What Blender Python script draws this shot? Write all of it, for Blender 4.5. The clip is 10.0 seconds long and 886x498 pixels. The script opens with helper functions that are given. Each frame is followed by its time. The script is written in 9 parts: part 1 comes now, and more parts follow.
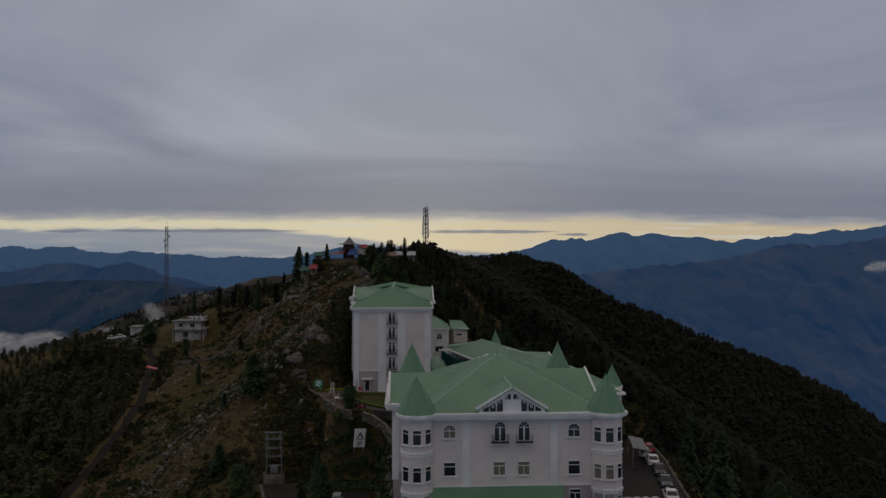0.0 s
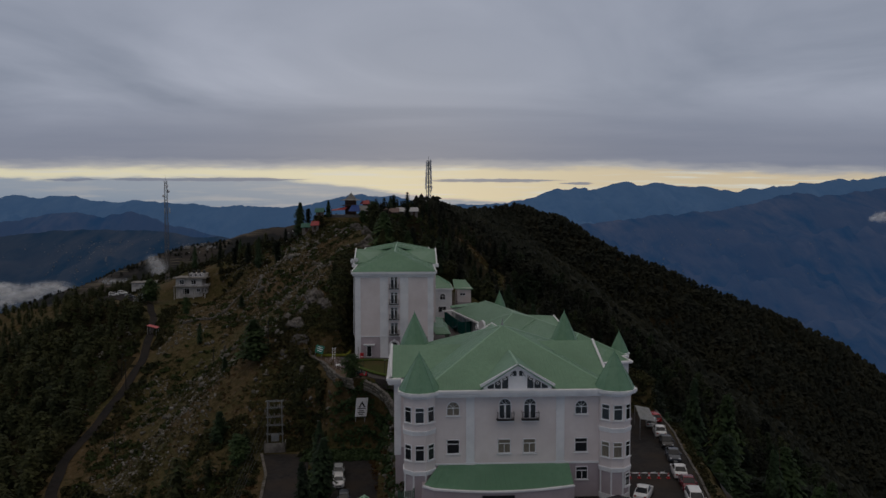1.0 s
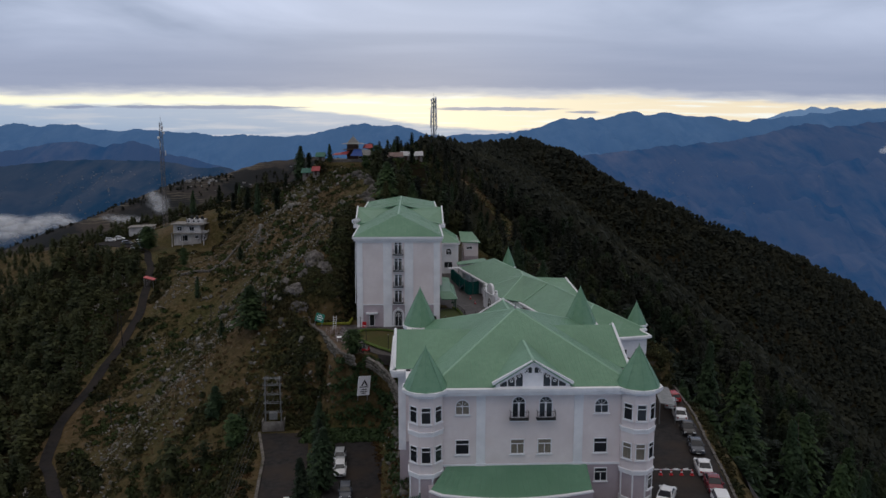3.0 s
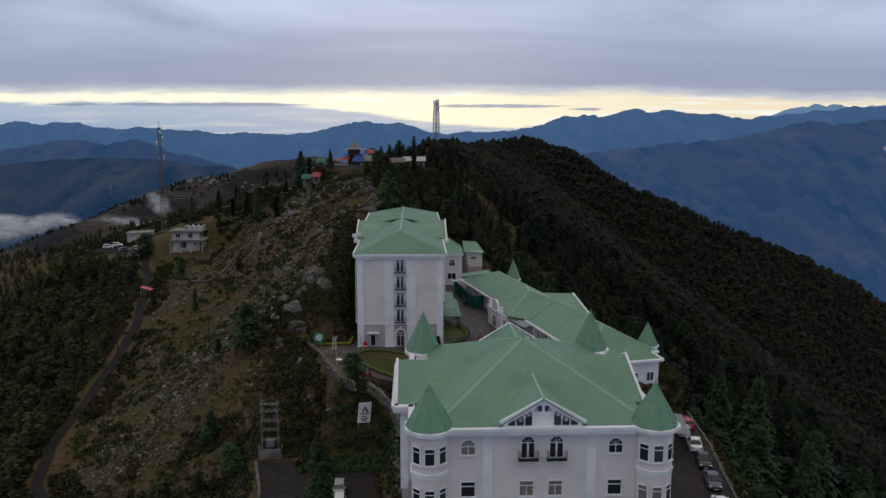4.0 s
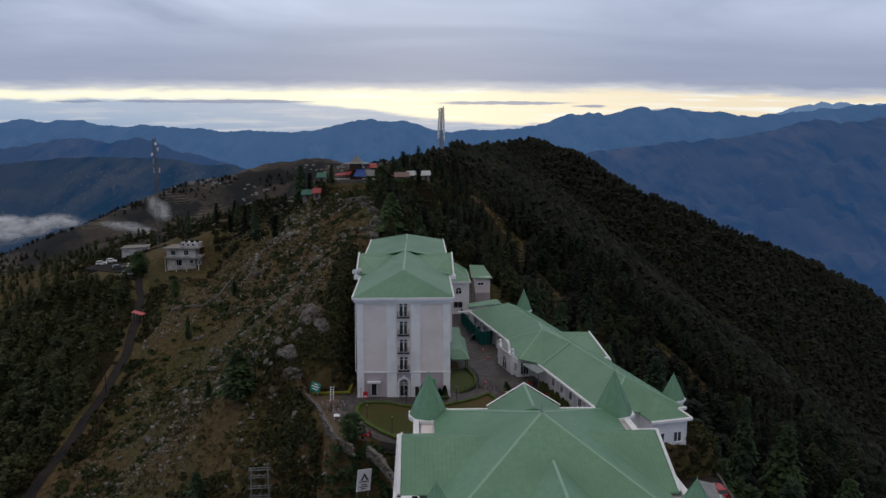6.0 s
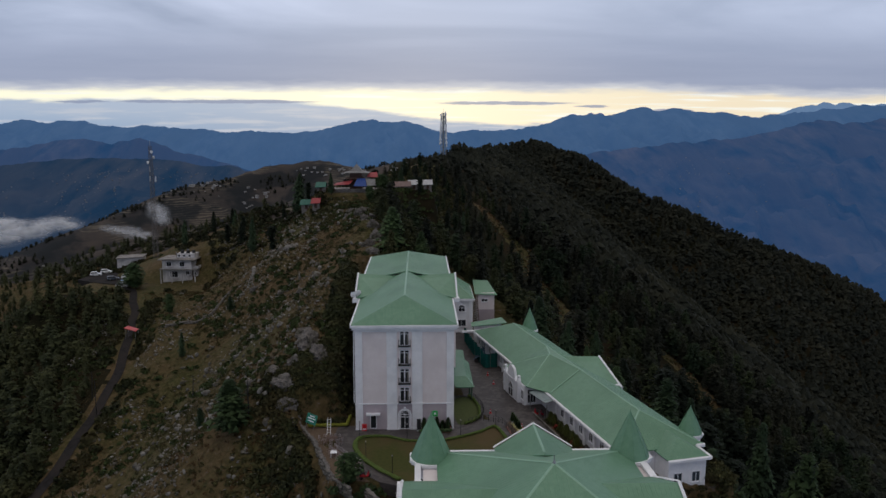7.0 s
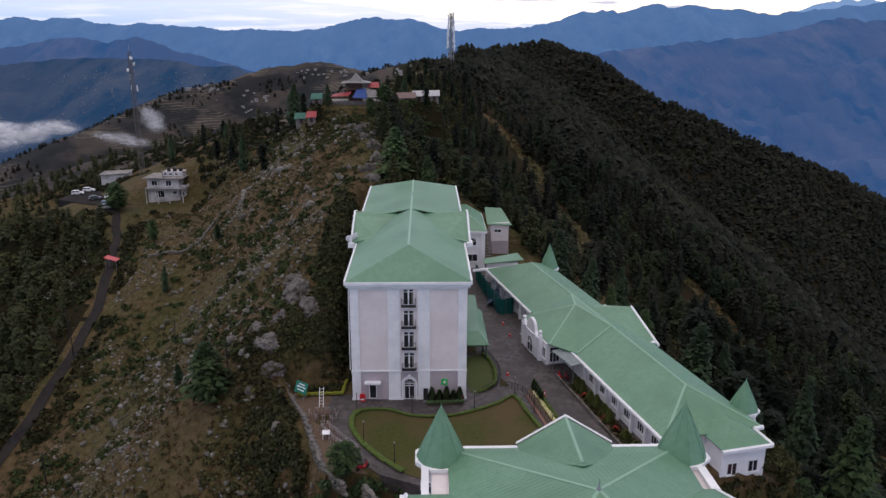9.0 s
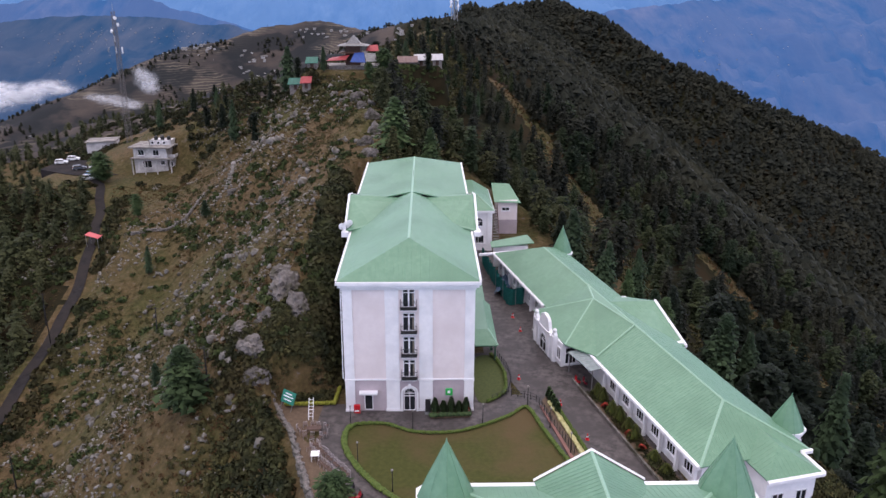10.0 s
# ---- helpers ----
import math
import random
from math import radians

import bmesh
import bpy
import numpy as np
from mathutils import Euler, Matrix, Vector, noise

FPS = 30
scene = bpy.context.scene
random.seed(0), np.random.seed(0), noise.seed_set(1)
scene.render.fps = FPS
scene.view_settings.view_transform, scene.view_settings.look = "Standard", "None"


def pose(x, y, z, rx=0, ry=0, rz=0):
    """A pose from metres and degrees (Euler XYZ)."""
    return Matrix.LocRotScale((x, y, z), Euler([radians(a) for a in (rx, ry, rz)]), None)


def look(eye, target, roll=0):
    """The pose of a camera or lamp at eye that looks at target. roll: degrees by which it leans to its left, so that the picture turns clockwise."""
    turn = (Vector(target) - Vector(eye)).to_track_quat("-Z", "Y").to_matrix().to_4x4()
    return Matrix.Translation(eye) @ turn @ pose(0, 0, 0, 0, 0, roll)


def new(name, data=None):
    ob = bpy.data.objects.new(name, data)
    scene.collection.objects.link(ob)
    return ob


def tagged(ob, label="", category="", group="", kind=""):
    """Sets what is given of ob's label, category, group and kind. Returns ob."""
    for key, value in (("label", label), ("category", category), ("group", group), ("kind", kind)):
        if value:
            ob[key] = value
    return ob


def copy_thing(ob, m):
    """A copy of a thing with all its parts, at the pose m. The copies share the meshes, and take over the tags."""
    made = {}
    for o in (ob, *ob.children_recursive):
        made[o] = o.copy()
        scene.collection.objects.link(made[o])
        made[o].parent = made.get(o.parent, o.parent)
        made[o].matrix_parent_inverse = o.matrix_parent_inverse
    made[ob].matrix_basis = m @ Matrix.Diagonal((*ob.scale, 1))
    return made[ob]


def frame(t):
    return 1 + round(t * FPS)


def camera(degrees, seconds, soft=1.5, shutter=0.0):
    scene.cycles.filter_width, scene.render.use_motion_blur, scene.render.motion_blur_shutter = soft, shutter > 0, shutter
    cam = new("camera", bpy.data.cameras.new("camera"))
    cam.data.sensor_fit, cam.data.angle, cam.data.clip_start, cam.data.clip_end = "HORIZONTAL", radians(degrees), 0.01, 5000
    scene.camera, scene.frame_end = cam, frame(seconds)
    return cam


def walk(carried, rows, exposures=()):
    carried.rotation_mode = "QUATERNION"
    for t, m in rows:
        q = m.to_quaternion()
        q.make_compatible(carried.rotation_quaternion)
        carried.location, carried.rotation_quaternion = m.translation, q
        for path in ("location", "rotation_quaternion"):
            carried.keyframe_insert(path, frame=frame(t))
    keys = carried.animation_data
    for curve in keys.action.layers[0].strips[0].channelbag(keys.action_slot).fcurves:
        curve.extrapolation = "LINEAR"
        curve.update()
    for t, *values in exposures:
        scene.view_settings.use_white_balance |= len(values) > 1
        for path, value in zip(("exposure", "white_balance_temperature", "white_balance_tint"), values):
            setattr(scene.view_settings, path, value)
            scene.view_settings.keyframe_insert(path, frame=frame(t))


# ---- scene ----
cam = camera(60.53, 10.0)
ROWS = [
    (0, look((2.279, -146.907, 25.330), (7.456, -47.051, 26.762), -0.13)),
    (0.5, look((2.361, -144.903, 26.677), (7.323, -45.026, 26.654), -0.10)),
    (1, look((2.440, -142.823, 28.068), (7.188, -43.075, 22.791), -0.09)),
    (1.5, look((2.470, -140.629, 29.462), (6.978, -41.394, 17.970), 0.04)),
    (2, look((2.446, -138.321, 30.834), (6.834, -39.414, 16.755), 0.07)),
    (2.5, look((2.392, -135.873, 32.197), (6.688, -37.006, 17.811), 0.08)),
    (4, look((2.325, -128.081, 36.315), (6.200, -29.267, 21.460), 0.03)),
    (4.5, look((2.302, -125.435, 37.699), (6.096, -26.631, 22.753), 0.01)),
    (5, look((2.282, -122.718, 39.079), (5.990, -23.922, 24.061), -0.03)),
    (5.5, look((2.291, -119.805, 40.449), (5.793, -21.021, 25.306), 0.02)),
    (6.8, look((2.276, -111.294, 44.029), (5.452, -12.521, 28.739), 0.04)),
    (7.5, look((2.229, -105.846, 45.508), (5.193, -7.011, 30.581), 0.07)),
    (8, look((2.157, -101.200, 46.069), (4.919, -2.460, 30.490), 0.08)),
    (8.5, look((2.132, -95.944, 46.309), (4.694, 1.931, 25.962), 0.09)),
    (9, look((2.133, -90.211, 46.442), (4.485, 5.839, 18.714), 0.08)),
    (9.5, look((2.106, -84.132, 46.585), (4.325, 10.546, 14.475), 0.17)),
    (10, look((2.060, -77.881, 46.740), (4.165, 16.638, 14.158), 0.21)),
]
EXPOSURES = [(0, -0.95, 6200, 12), (0.7, -0.95, 6150, 12), (1.5, -0.4, 5950, 12), (2.2, -0.10, 5800, 12), (4, -0.12, 5750, 12), (8.0, -0.12, 5750, 12), (8.5, 0.03, 5730, 14), (9, 0.60, 5700, 19), (9.5, 1.2, 5700, 22), (10, 1.44, 5690, 24)]
walk(cam, ROWS, EXPOSURES)

# ---- sky and sun ----
def make_world():
    world = bpy.data.worlds.new("dusk_sky")
    scene.world = world
    world.use_nodes = True
    nt = world.node_tree
    nt.nodes.clear()
    N, L = nt.nodes.new, nt.links.new
    out, bg = N("ShaderNodeOutputWorld"), N("ShaderNodeBackground")
    L(bg.outputs[0], out.inputs[0])
    tc, sep = N("ShaderNodeTexCoord"), N("ShaderNodeSeparateXYZ")
    L(tc.outputs["Generated"], sep.inputs[0])
    sky = N("ShaderNodeTexSky")
    sky.sky_type, sky.sun_disc = "NISHITA", False
    sky.sun_elevation, sky.sun_rotation = radians(8.0), radians(0)
    dim = N("ShaderNodeMixRGB")
    dim.blend_type = "MULTIPLY"
    dim.inputs[0].default_value = 1.0
    dim.inputs[2].default_value = (0.0025, 0.003, 0.004, 1)
    L(sky.outputs[0], dim.inputs[1])
    # cloud deck: direction flattened onto a plane overhead
    zc = N("ShaderNodeMath"); zc.operation = "ADD"; zc.inputs[1].default_value = 0.10
    L(sep.outputs["Z"], zc.inputs[0])
    zm = N("ShaderNodeMath"); zm.operation = "MAXIMUM"; zm.inputs[1].default_value = 0.04
    L(zc.outputs[0], zm.inputs[0])
    dx = N("ShaderNodeMath"); dx.operation = "DIVIDE"
    dy = N("ShaderNodeMath"); dy.operation = "DIVIDE"
    L(sep.outputs["X"], dx.inputs[0]); L(zm.outputs[0], dx.inputs[1])
    L(sep.outputs["Y"], dy.inputs[0]); L(zm.outputs[0], dy.inputs[1])
    comb = N("ShaderNodeCombineXYZ")
    L(dx.outputs[0], comb.inputs[0]); L(dy.outputs[0], comb.inputs[1])
    n1 = N("ShaderNodeTexNoise"); n1.inputs["Scale"].default_value = 0.55
    n1.inputs["Detail"].default_value = 7; n1.inputs["Roughness"].default_value = 0.50; n1.inputs["Distortion"].default_value = 0.9
    L(comb.outputs[0], n1.inputs["Vector"])
    deck = N("ShaderNodeValToRGB")
    e = deck.color_ramp.elements
    e[0].position, e[0].color = 0.28, (0.385, 0.425, 0.505, 1)
    e[1].position, e[1].color = 0.72, (0.725, 0.752, 0.835, 1)
    L(n1.outputs["Fac"], deck.inputs[0])
    # low sky: taken along the flat horizon, q upwards and u sideways
    def calc(op, p, q_=None, r_=None, clamp=False):
        m = N("ShaderNodeMath"); m.operation = op; m.use_clamp = clamp
        for i, v in enumerate((p, q_, r_)):
            if v is None:
                continue
            if isinstance(v, (int, float)):
                m.inputs[i].default_value = v
            else:
                L(v, m.inputs[i])
        return m.outputs[0]

    def ease(v, lo, hi, to0=0.0, to1=1.0):
        m = N("ShaderNodeMapRange"); m.interpolation_type = "SMOOTHSTEP"
        L(v, m.inputs["Value"])
        for k_, x in (("From Min", lo), ("From Max", hi), ("To Min", to0), ("To Max", to1)):
            if isinstance(x, (int, float)):
                m.inputs[k_].default_value = x
            else:
                L(x, m.inputs[k_])
        return m.outputs["Result"]

    def blend(f, c0, c1):
        m = N("ShaderNodeMixRGB")
        L(f, m.inputs[0])
        for i, c in ((1, c0), (2, c1)):
            if isinstance(c, tuple):
                m.inputs[i].default_value = (*c, 1)
            else:
                L(c, m.inputs[i])
        return m.outputs[0]

    ahead = calc("MAXIMUM", sep.outputs["Y"], 0.35)
    u, q = calc("DIVIDE", sep.outputs["X"], ahead), calc("DIVIDE", sep.outputs["Z"], ahead)
    flatv = N("ShaderNodeCombineXYZ"); L(u, flatv.inputs[0]); L(q, flatv.inputs[1])

    def ragged(sx, sy, detail, rough=0.55):
        sc = N("ShaderNodeVectorMath"); sc.operation = "MULTIPLY"; sc.inputs[1].default_value = (sx, sy, 1)
        L(flatv.outputs[0], sc.inputs[0])
        n = N("ShaderNodeTexNoise"); n.inputs["Scale"].default_value, n.inputs["Detail"].default_value, n.inputs["Roughness"].default_value = 1.0, detail, rough
        L(sc.outputs[0], n.inputs["Vector"])
        return n.outputs["Fac"]

    wob = calc("MULTIPLY_ADD", ragged(9.0, 60.0, 6), 0.016, -0.008)
    fine = calc("MULTIPLY_ADD", ragged(30.0, 190.0, 5), 0.008, -0.004)
    qw = calc("ADD", calc("ADD", q, wob), fine)
    # bank of dull blue cloud under the gap in the south-west, clear gap towards the north
    foot = ease(u, -0.22, 0.13, 0.041, 0.010)
    gap_c = blend(ease(u, -0.25, 0.45), (1.22, 1.10, 0.74), (1.05, 0.86, 0.56))
    gap_c = blend(ease(ragged(7.0, 150.0, 4), 0.50, 0.68), gap_c, (1.12, 1.06, 0.86))
    low_c = blend(ease(q, 0.0, 0.036), (0.34, 0.44, 0.55), (0.47, 0.53, 0.60))
    low_c = blend(ease(ragged(10.0, 130.0, 6), 0.46, 0.66), low_c, (0.56, 0.585, 0.61))
    edge0, edge1 = calc("ADD", foot, -0.004), calc("ADD", foot, 0.003)
    low = blend(ease(qw, edge0, edge1), low_c, gap_c)
    base_c = blend(ease(ragged(2.5, 34.0, 5), 0.30, 0.70), (0.335, 0.365, 0.455), (0.385, 0.41, 0.495))
    top_q = calc("ADD", qw, ease(u, 0.2, 0.65, 0.0, 0.009))
    low = blend(ease(top_q, 0.048, 0.059), low, blend(ease(top_q, 0.056, 0.068), (0.62, 0.61, 0.61), base_c))
    # long dark bars of cloud lying across the gap
    thin = calc("MULTIPLY_ADD", ragged(38.0, 240.0, 5), 0.0052, -0.0026)
    qs = calc("ADD", q, thin)
    bars = None
    for u0, q0, wd, ht in ((-0.235, 0.0385, 0.10, 0.0022), (-0.43, 0.0380, 0.035, 0.0013), (-0.335, 0.0385, 0.05, 0.0016), (0.115, 0.0372, 0.085, 0.0024), (0.225, 0.0335, 0.022, 0.0015), (0.33, 0.0285, 0.03, 0.0013)):
        e1 = calc("POWER", calc("MULTIPLY", calc("ADD", u, -u0), 1 / wd), 2)
        e2 = calc("POWER", calc("MULTIPLY", calc("ADD", qs, -q0), 1 / ht), 2)
        k_ = ease(calc("ADD", e1, e2), 1.5, 0.5)
        bars = k_ if bars is None else calc("MAXIMUM", bars, k_)
    low = blend(calc("MULTIPLY", bars, 0.88), low, (0.285, 0.32, 0.42))
    mix_ = blend(ease(q, 0.075, 0.17), low, deck.outputs[0])
    # the cloud thins to a warmer grey overhead
    zen = N("ShaderNodeMapRange"); zen.inputs["From Min"].default_value = 0.30; zen.inputs["From Max"].default_value = 0.62
    L(sep.outputs["Z"], zen.inputs["Value"])
    mix2 = N("ShaderNodeMixRGB"); mix2.inputs[2].default_value = (0.80, 0.705, 0.60, 1)
    L(zen.outputs[0], mix2.inputs[0]); L(mix_, mix2.inputs[1])
    # the sky dulls away from the bright western gap
    back = N("ShaderNodeMapRange"); back.inputs["From Min"].default_value = -0.6; back.inputs["From Max"].default_value = 0.6
    back.inputs["To Min"].default_value, back.inputs["To Max"].default_value = 0.62, 1.0
    L(sep.outputs["Y"], back.inputs["Value"])
    dull = N("ShaderNodeVectorMath"); dull.operation = "SCALE"
    L(mix2.outputs[0], dull.inputs[0]); L(back.outputs[0], dull.inputs["Scale"])
    add = N("ShaderNodeMixRGB"); add.blend_type = "ADD"; add.inputs[0].default_value = 1.0
    L(dull.outputs[0], add.inputs[1]); L(dim.outputs[0], add.inputs[2])
    L(add.outputs[0], bg.inputs[0])
    bg.inputs[1].default_value = 0.95


make_world()
sun = new("sun", bpy.data.lights.new("sun", "SUN"))
sun.data.energy, sun.data.angle, sun.data.color = 0.35, radians(50), (1.0, 0.91, 0.78)
sun.matrix_world = look((0, 0, 100), (20, 40, 0))

# ---- materials ----
def material(name, c1, c2, scale=1.0, rough=0.7, bump=0.2, c3=None, scale3=0.12, metal=0.0, spec=0.4, stretch=(1, 1, 1), lo=0.35, hi=0.65, rnd=0.0, emit=None):
    """Two tones broken up by fine noise, a third by coarse noise; bump from the fine one."""
    m = bpy.data.materials.new(name)
    m.use_nodes = True
    nt = m.node_tree
    N, L = nt.nodes.new, nt.links.new
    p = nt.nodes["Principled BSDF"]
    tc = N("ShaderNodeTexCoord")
    mp = N("ShaderNodeMapping"); mp.inputs["Scale"].default_value = stretch
    L(tc.outputs["Object"], mp.inputs[0])
    n = N("ShaderNodeTexNoise"); n.inputs["Scale"].default_value = scale; n.inputs["Detail"].default_value = 8; n.inputs["Roughness"].default_value = 0.62
    L(mp.outputs[0], n.inputs["Vector"])
    r = N("ShaderNodeValToRGB")
    r.color_ramp.elements[0].position, r.color_ramp.elements[0].color = lo, (*c1, 1)
    r.color_ramp.elements[1].position, r.color_ramp.elements[1].color = hi, (*c2, 1)
    L(n.outputs["Fac"], r.inputs[0])
    col = r.outputs[0]
    if c3:
        n3 = N("ShaderNodeTexNoise"); n3.inputs["Scale"].default_value = scale3; n3.inputs["Detail"].default_value = 5
        L(mp.outputs[0], n3.inputs["Vector"])
        mr = N("ShaderNodeMapRange"); mr.inputs["From Min"].default_value = 0.45; mr.inputs["From Max"].default_value = 0.66
        L(n3.outputs["Fac"], mr.inputs["Value"])
        mx = N("ShaderNodeMixRGB"); mx.inputs[2].default_value = (*c3, 1)
        L(mr.outputs[0], mx.inputs[0]); L(col, mx.inputs[1])
        col = mx.outputs[0]
    if rnd:
        oi = N("ShaderNodeObjectInfo"); geo = N("ShaderNodeNewGeometry")
        ad = N("ShaderNodeMath"); ad.operation = "ADD"
        L(oi.outputs["Random"], ad.inputs[0]); L(geo.outputs["Random Per Island"], ad.inputs[1])
        mr = N("ShaderNodeMapRange"); mr.inputs["From Max"].default_value = 2.0
        mr.inputs["To Min"].default_value, mr.inputs["To Max"].default_value = 1 - rnd, 1 + rnd
        L(ad.outputs[0], mr.inputs["Value"])
        hs = N("ShaderNodeHueSaturation")
        L(mr.outputs[0], hs.inputs["Value"]); L(col, hs.inputs["Color"])
        col = hs.outputs[0]
    L(col, p.inputs["Base Color"])
    p.inputs["Roughness"].default_value, p.inputs["Metallic"].default_value = rough, metal
    p.inputs["Specular IOR Level"].default_value = spec
    if emit:
        p.inputs["Emission Color"].default_value = (*emit[:3], 1)
        p.inputs["Emission Strength"].default_value = emit[3]
    if bump:
        b = N("ShaderNodeBump"); b.inputs["Strength"].default_value = bump; b.inputs["Distance"].default_value = 0.05
        L(n.outputs["Fac"], b.inputs["Height"]); L(b.outputs[0], p.inputs["Normal"])
    return m


ROOF = material("green_sheet_roof", (0.112, 0.240, 0.148), (0.142, 0.280, 0.178), 1.6, 0.45, 0.04, (0.100, 0.216, 0.132), 0.15, 0.0, 0.5)
RIDGE = material("pale_ridge_cap", (0.235, 0.400, 0.285), (0.27, 0.435, 0.32), 3, 0.45, 0.03)
WALL = material("pink_plaster", (0.745, 0.680, 0.688), (0.795, 0.735, 0.742), 1.2, 0.85, 0.10, (0.70, 0.635, 0.64), 0.25)
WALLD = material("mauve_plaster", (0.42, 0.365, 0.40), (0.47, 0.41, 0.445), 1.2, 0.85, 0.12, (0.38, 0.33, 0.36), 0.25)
WHITE = material("white_paint", (0.79, 0.80, 0.84), (0.86, 0.865, 0.90), 2, 0.6, 0.06, (0.72, 0.73, 0.77), 0.4)
GLASS = material("dark_glass", (0.012, 0.014, 0.018), (0.03, 0.034, 0.04), 0.7, 0.08, 0.0, spec=0.6)
IRON = material("black_iron", (0.012, 0.012, 0.013), (0.025, 0.025, 0.027), 5, 0.5, 0.1)
CURTAIN = material("curtained_glass", (0.13, 0.115, 0.09), (0.26, 0.235, 0.20), 3, 0.25, 0.0, stretch=(6, 6, 0.4))
ASPHALT = material("wet_asphalt", (0.015, 0.0145, 0.016), (0.036, 0.033, 0.033), 1.1, 0.8, 0.3, (0.040, 0.031, 0.026), 0.25, spec=0.15)
PAVING = material("stone_paving", (0.038, 0.034, 0.034), (0.105, 0.092, 0.090), 1.3, 0.6, 0.3, (0.046, 0.040, 0.040), 0.30, spec=0.3, lo=0.38, hi=0.62)
LAWN = material("worn_lawn", (0.044, 0.052, 0.013), (0.064, 0.066, 0.018), 2.0, 0.9, 0.5, (0.084, 0.062, 0.028), 0.11, spec=0.15)
GRASS = material("green_lawn", (0.045, 0.062, 0.014), (0.070, 0.088, 0.021), 3, 0.9, 0.5)
HEDGE = material("clipped_hedge", (0.040, 0.075, 0.012), (0.10, 0.14, 0.022), 6, 0.85, 0.8)
CONCRETE = material("weathered_concrete", (0.18, 0.17, 0.16), (0.30, 0.285, 0.27), 1.5, 0.85, 0.3, (0.11, 0.10, 0.095), 0.5)
STONE = material("grey_rock", (0.080, 0.076, 0.070), (0.245, 0.236, 0.222), 1.4, 0.9, 0.8, (0.075, 0.066, 0.045), 0.5, rnd=0.4)
MASONRY = material("stone_masonry", (0.14, 0.125, 0.115), (0.27, 0.25, 0.235), 2.2, 0.9, 0.8)
EARTH = material("bare_earth", (0.085, 0.058, 0.038), (0.13, 0.092, 0.060), 2, 0.95, 0.5)
STEEL = material("galvanised_steel", (0.24, 0.25, 0.26), (0.36, 0.37, 0.38), 4, 0.5, 0.05, metal=0.7)
BARK = material("pine_bark", (0.045, 0.032, 0.024), (0.09, 0.066, 0.05), 4, 0.95, 0.6)
NEEDLE = material("pine_needles", (0.005, 0.010, 0.006), (0.017, 0.026, 0.013), 1.6, 0.85, 0.0, rnd=0.6, spec=0.2)
NEEDLE2 = material("cedar_foliage", (0.012, 0.025, 0.012), (0.046, 0.074, 0.034), 1.6, 0.85, 0.0, rnd=0.5, spec=0.2)
NEEDLE3 = material("young_cedar_foliage", (0.018, 0.036, 0.013), (0.068, 0.104, 0.038), 1.6, 0.85, 0.0, rnd=0.5, spec=0.2)
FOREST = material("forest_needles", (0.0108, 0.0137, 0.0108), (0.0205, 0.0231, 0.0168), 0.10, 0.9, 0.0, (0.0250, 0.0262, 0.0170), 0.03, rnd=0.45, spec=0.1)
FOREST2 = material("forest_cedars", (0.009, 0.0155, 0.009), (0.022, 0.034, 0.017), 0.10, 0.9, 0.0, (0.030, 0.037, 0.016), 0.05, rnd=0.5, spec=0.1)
# Forest needles darkened: the shade of the deep hollow is put into their colour.
HOLLOW_SHADE = material("hollow_shade_needles", (0.005, 0.008, 0.006), (0.0105, 0.0145, 0.0095), 0.10, 0.95, 0.0, (0.013, 0.017, 0.010), 0.03, rnd=0.45, spec=0.05)
WESTWOOD = material("west_wood_leaves", (0.014, 0.019, 0.010), (0.038, 0.044, 0.020), 0.15, 0.9, 0.0, (0.046, 0.048, 0.020), 0.06, rnd=0.5, spec=0.1)
THICKET = material("thicket_leaves", (0.010, 0.014, 0.006), (0.038, 0.043, 0.015), 0.5, 0.9, 0.0, (0.040, 0.034, 0.013), 0.12, rnd=0.6, spec=0.2)
SHRUB = material("scrub_leaves", (0.020, 0.022, 0.009), (0.070, 0.066, 0.024), 0.7, 0.9, 0.0, rnd=0.5, spec=0.2)
BRACKEN = material("rusty_bracken", (0.050, 0.030, 0.014), (0.10, 0.062, 0.028), 0.7, 0.95, 0.0, rnd=0.4, spec=0.1)
GREENB = material("green_bush_leaves", (0.013, 0.022, 0.007), (0.050, 0.066, 0.020), 0.8, 0.9, 0.0, rnd=0.5, spec=0.2)
STONE2 = material("dark_wall_stone", (0.075, 0.068, 0.064), (0.19, 0.175, 0.165), 1.8, 0.9, 0.8, (0.055, 0.052, 0.035), 0.6, rnd=0.4)
DRY = material("dry_grass", (0.055, 0.042, 0.018), (0.115, 0.085, 0.040), 0.7, 0.95, 0.0, rnd=0.4, spec=0.1)

# ---- mesh helpers ----
def part(name, bm, mat, parent=None, label="", at=None, smooth=False):
    me = bpy.data.meshes.new(name)
    bm.to_mesh(me)
    bm.free()
    me.materials.append(mat)
    if smooth:
        for f in me.polygons:
            f.use_smooth = True
    ob = new(name, me)
    if parent is not None:
        ob.parent = parent
    if at is not None:
        ob.matrix_basis = at
    if label:
        ob["label"] = label
    return ob


def thing(name, label, category, m=None, group="", kind=""):
    ob = tagged(new(name), label, category, group, kind)
    if m is not None:
        ob.matrix_basis = m
    return ob


def box(bm, x0, y0, z0, x1, y1, z1, m=None):
    vs = [bm.verts.new((x, y, z)) for z in (z0, z1) for x, y in ((x0, y0), (x1, y0), (x1, y1), (x0, y1))]
    for q in ((3, 2, 1, 0), (4, 5, 6, 7), (0, 1, 5, 4), (1, 2, 6, 5), (2, 3, 7, 6), (3, 0, 4, 7)):
        bm.faces.new([vs[i] for i in q])
    if m is not None:
        for v in vs:
            v.co = m @ v.co
    return vs


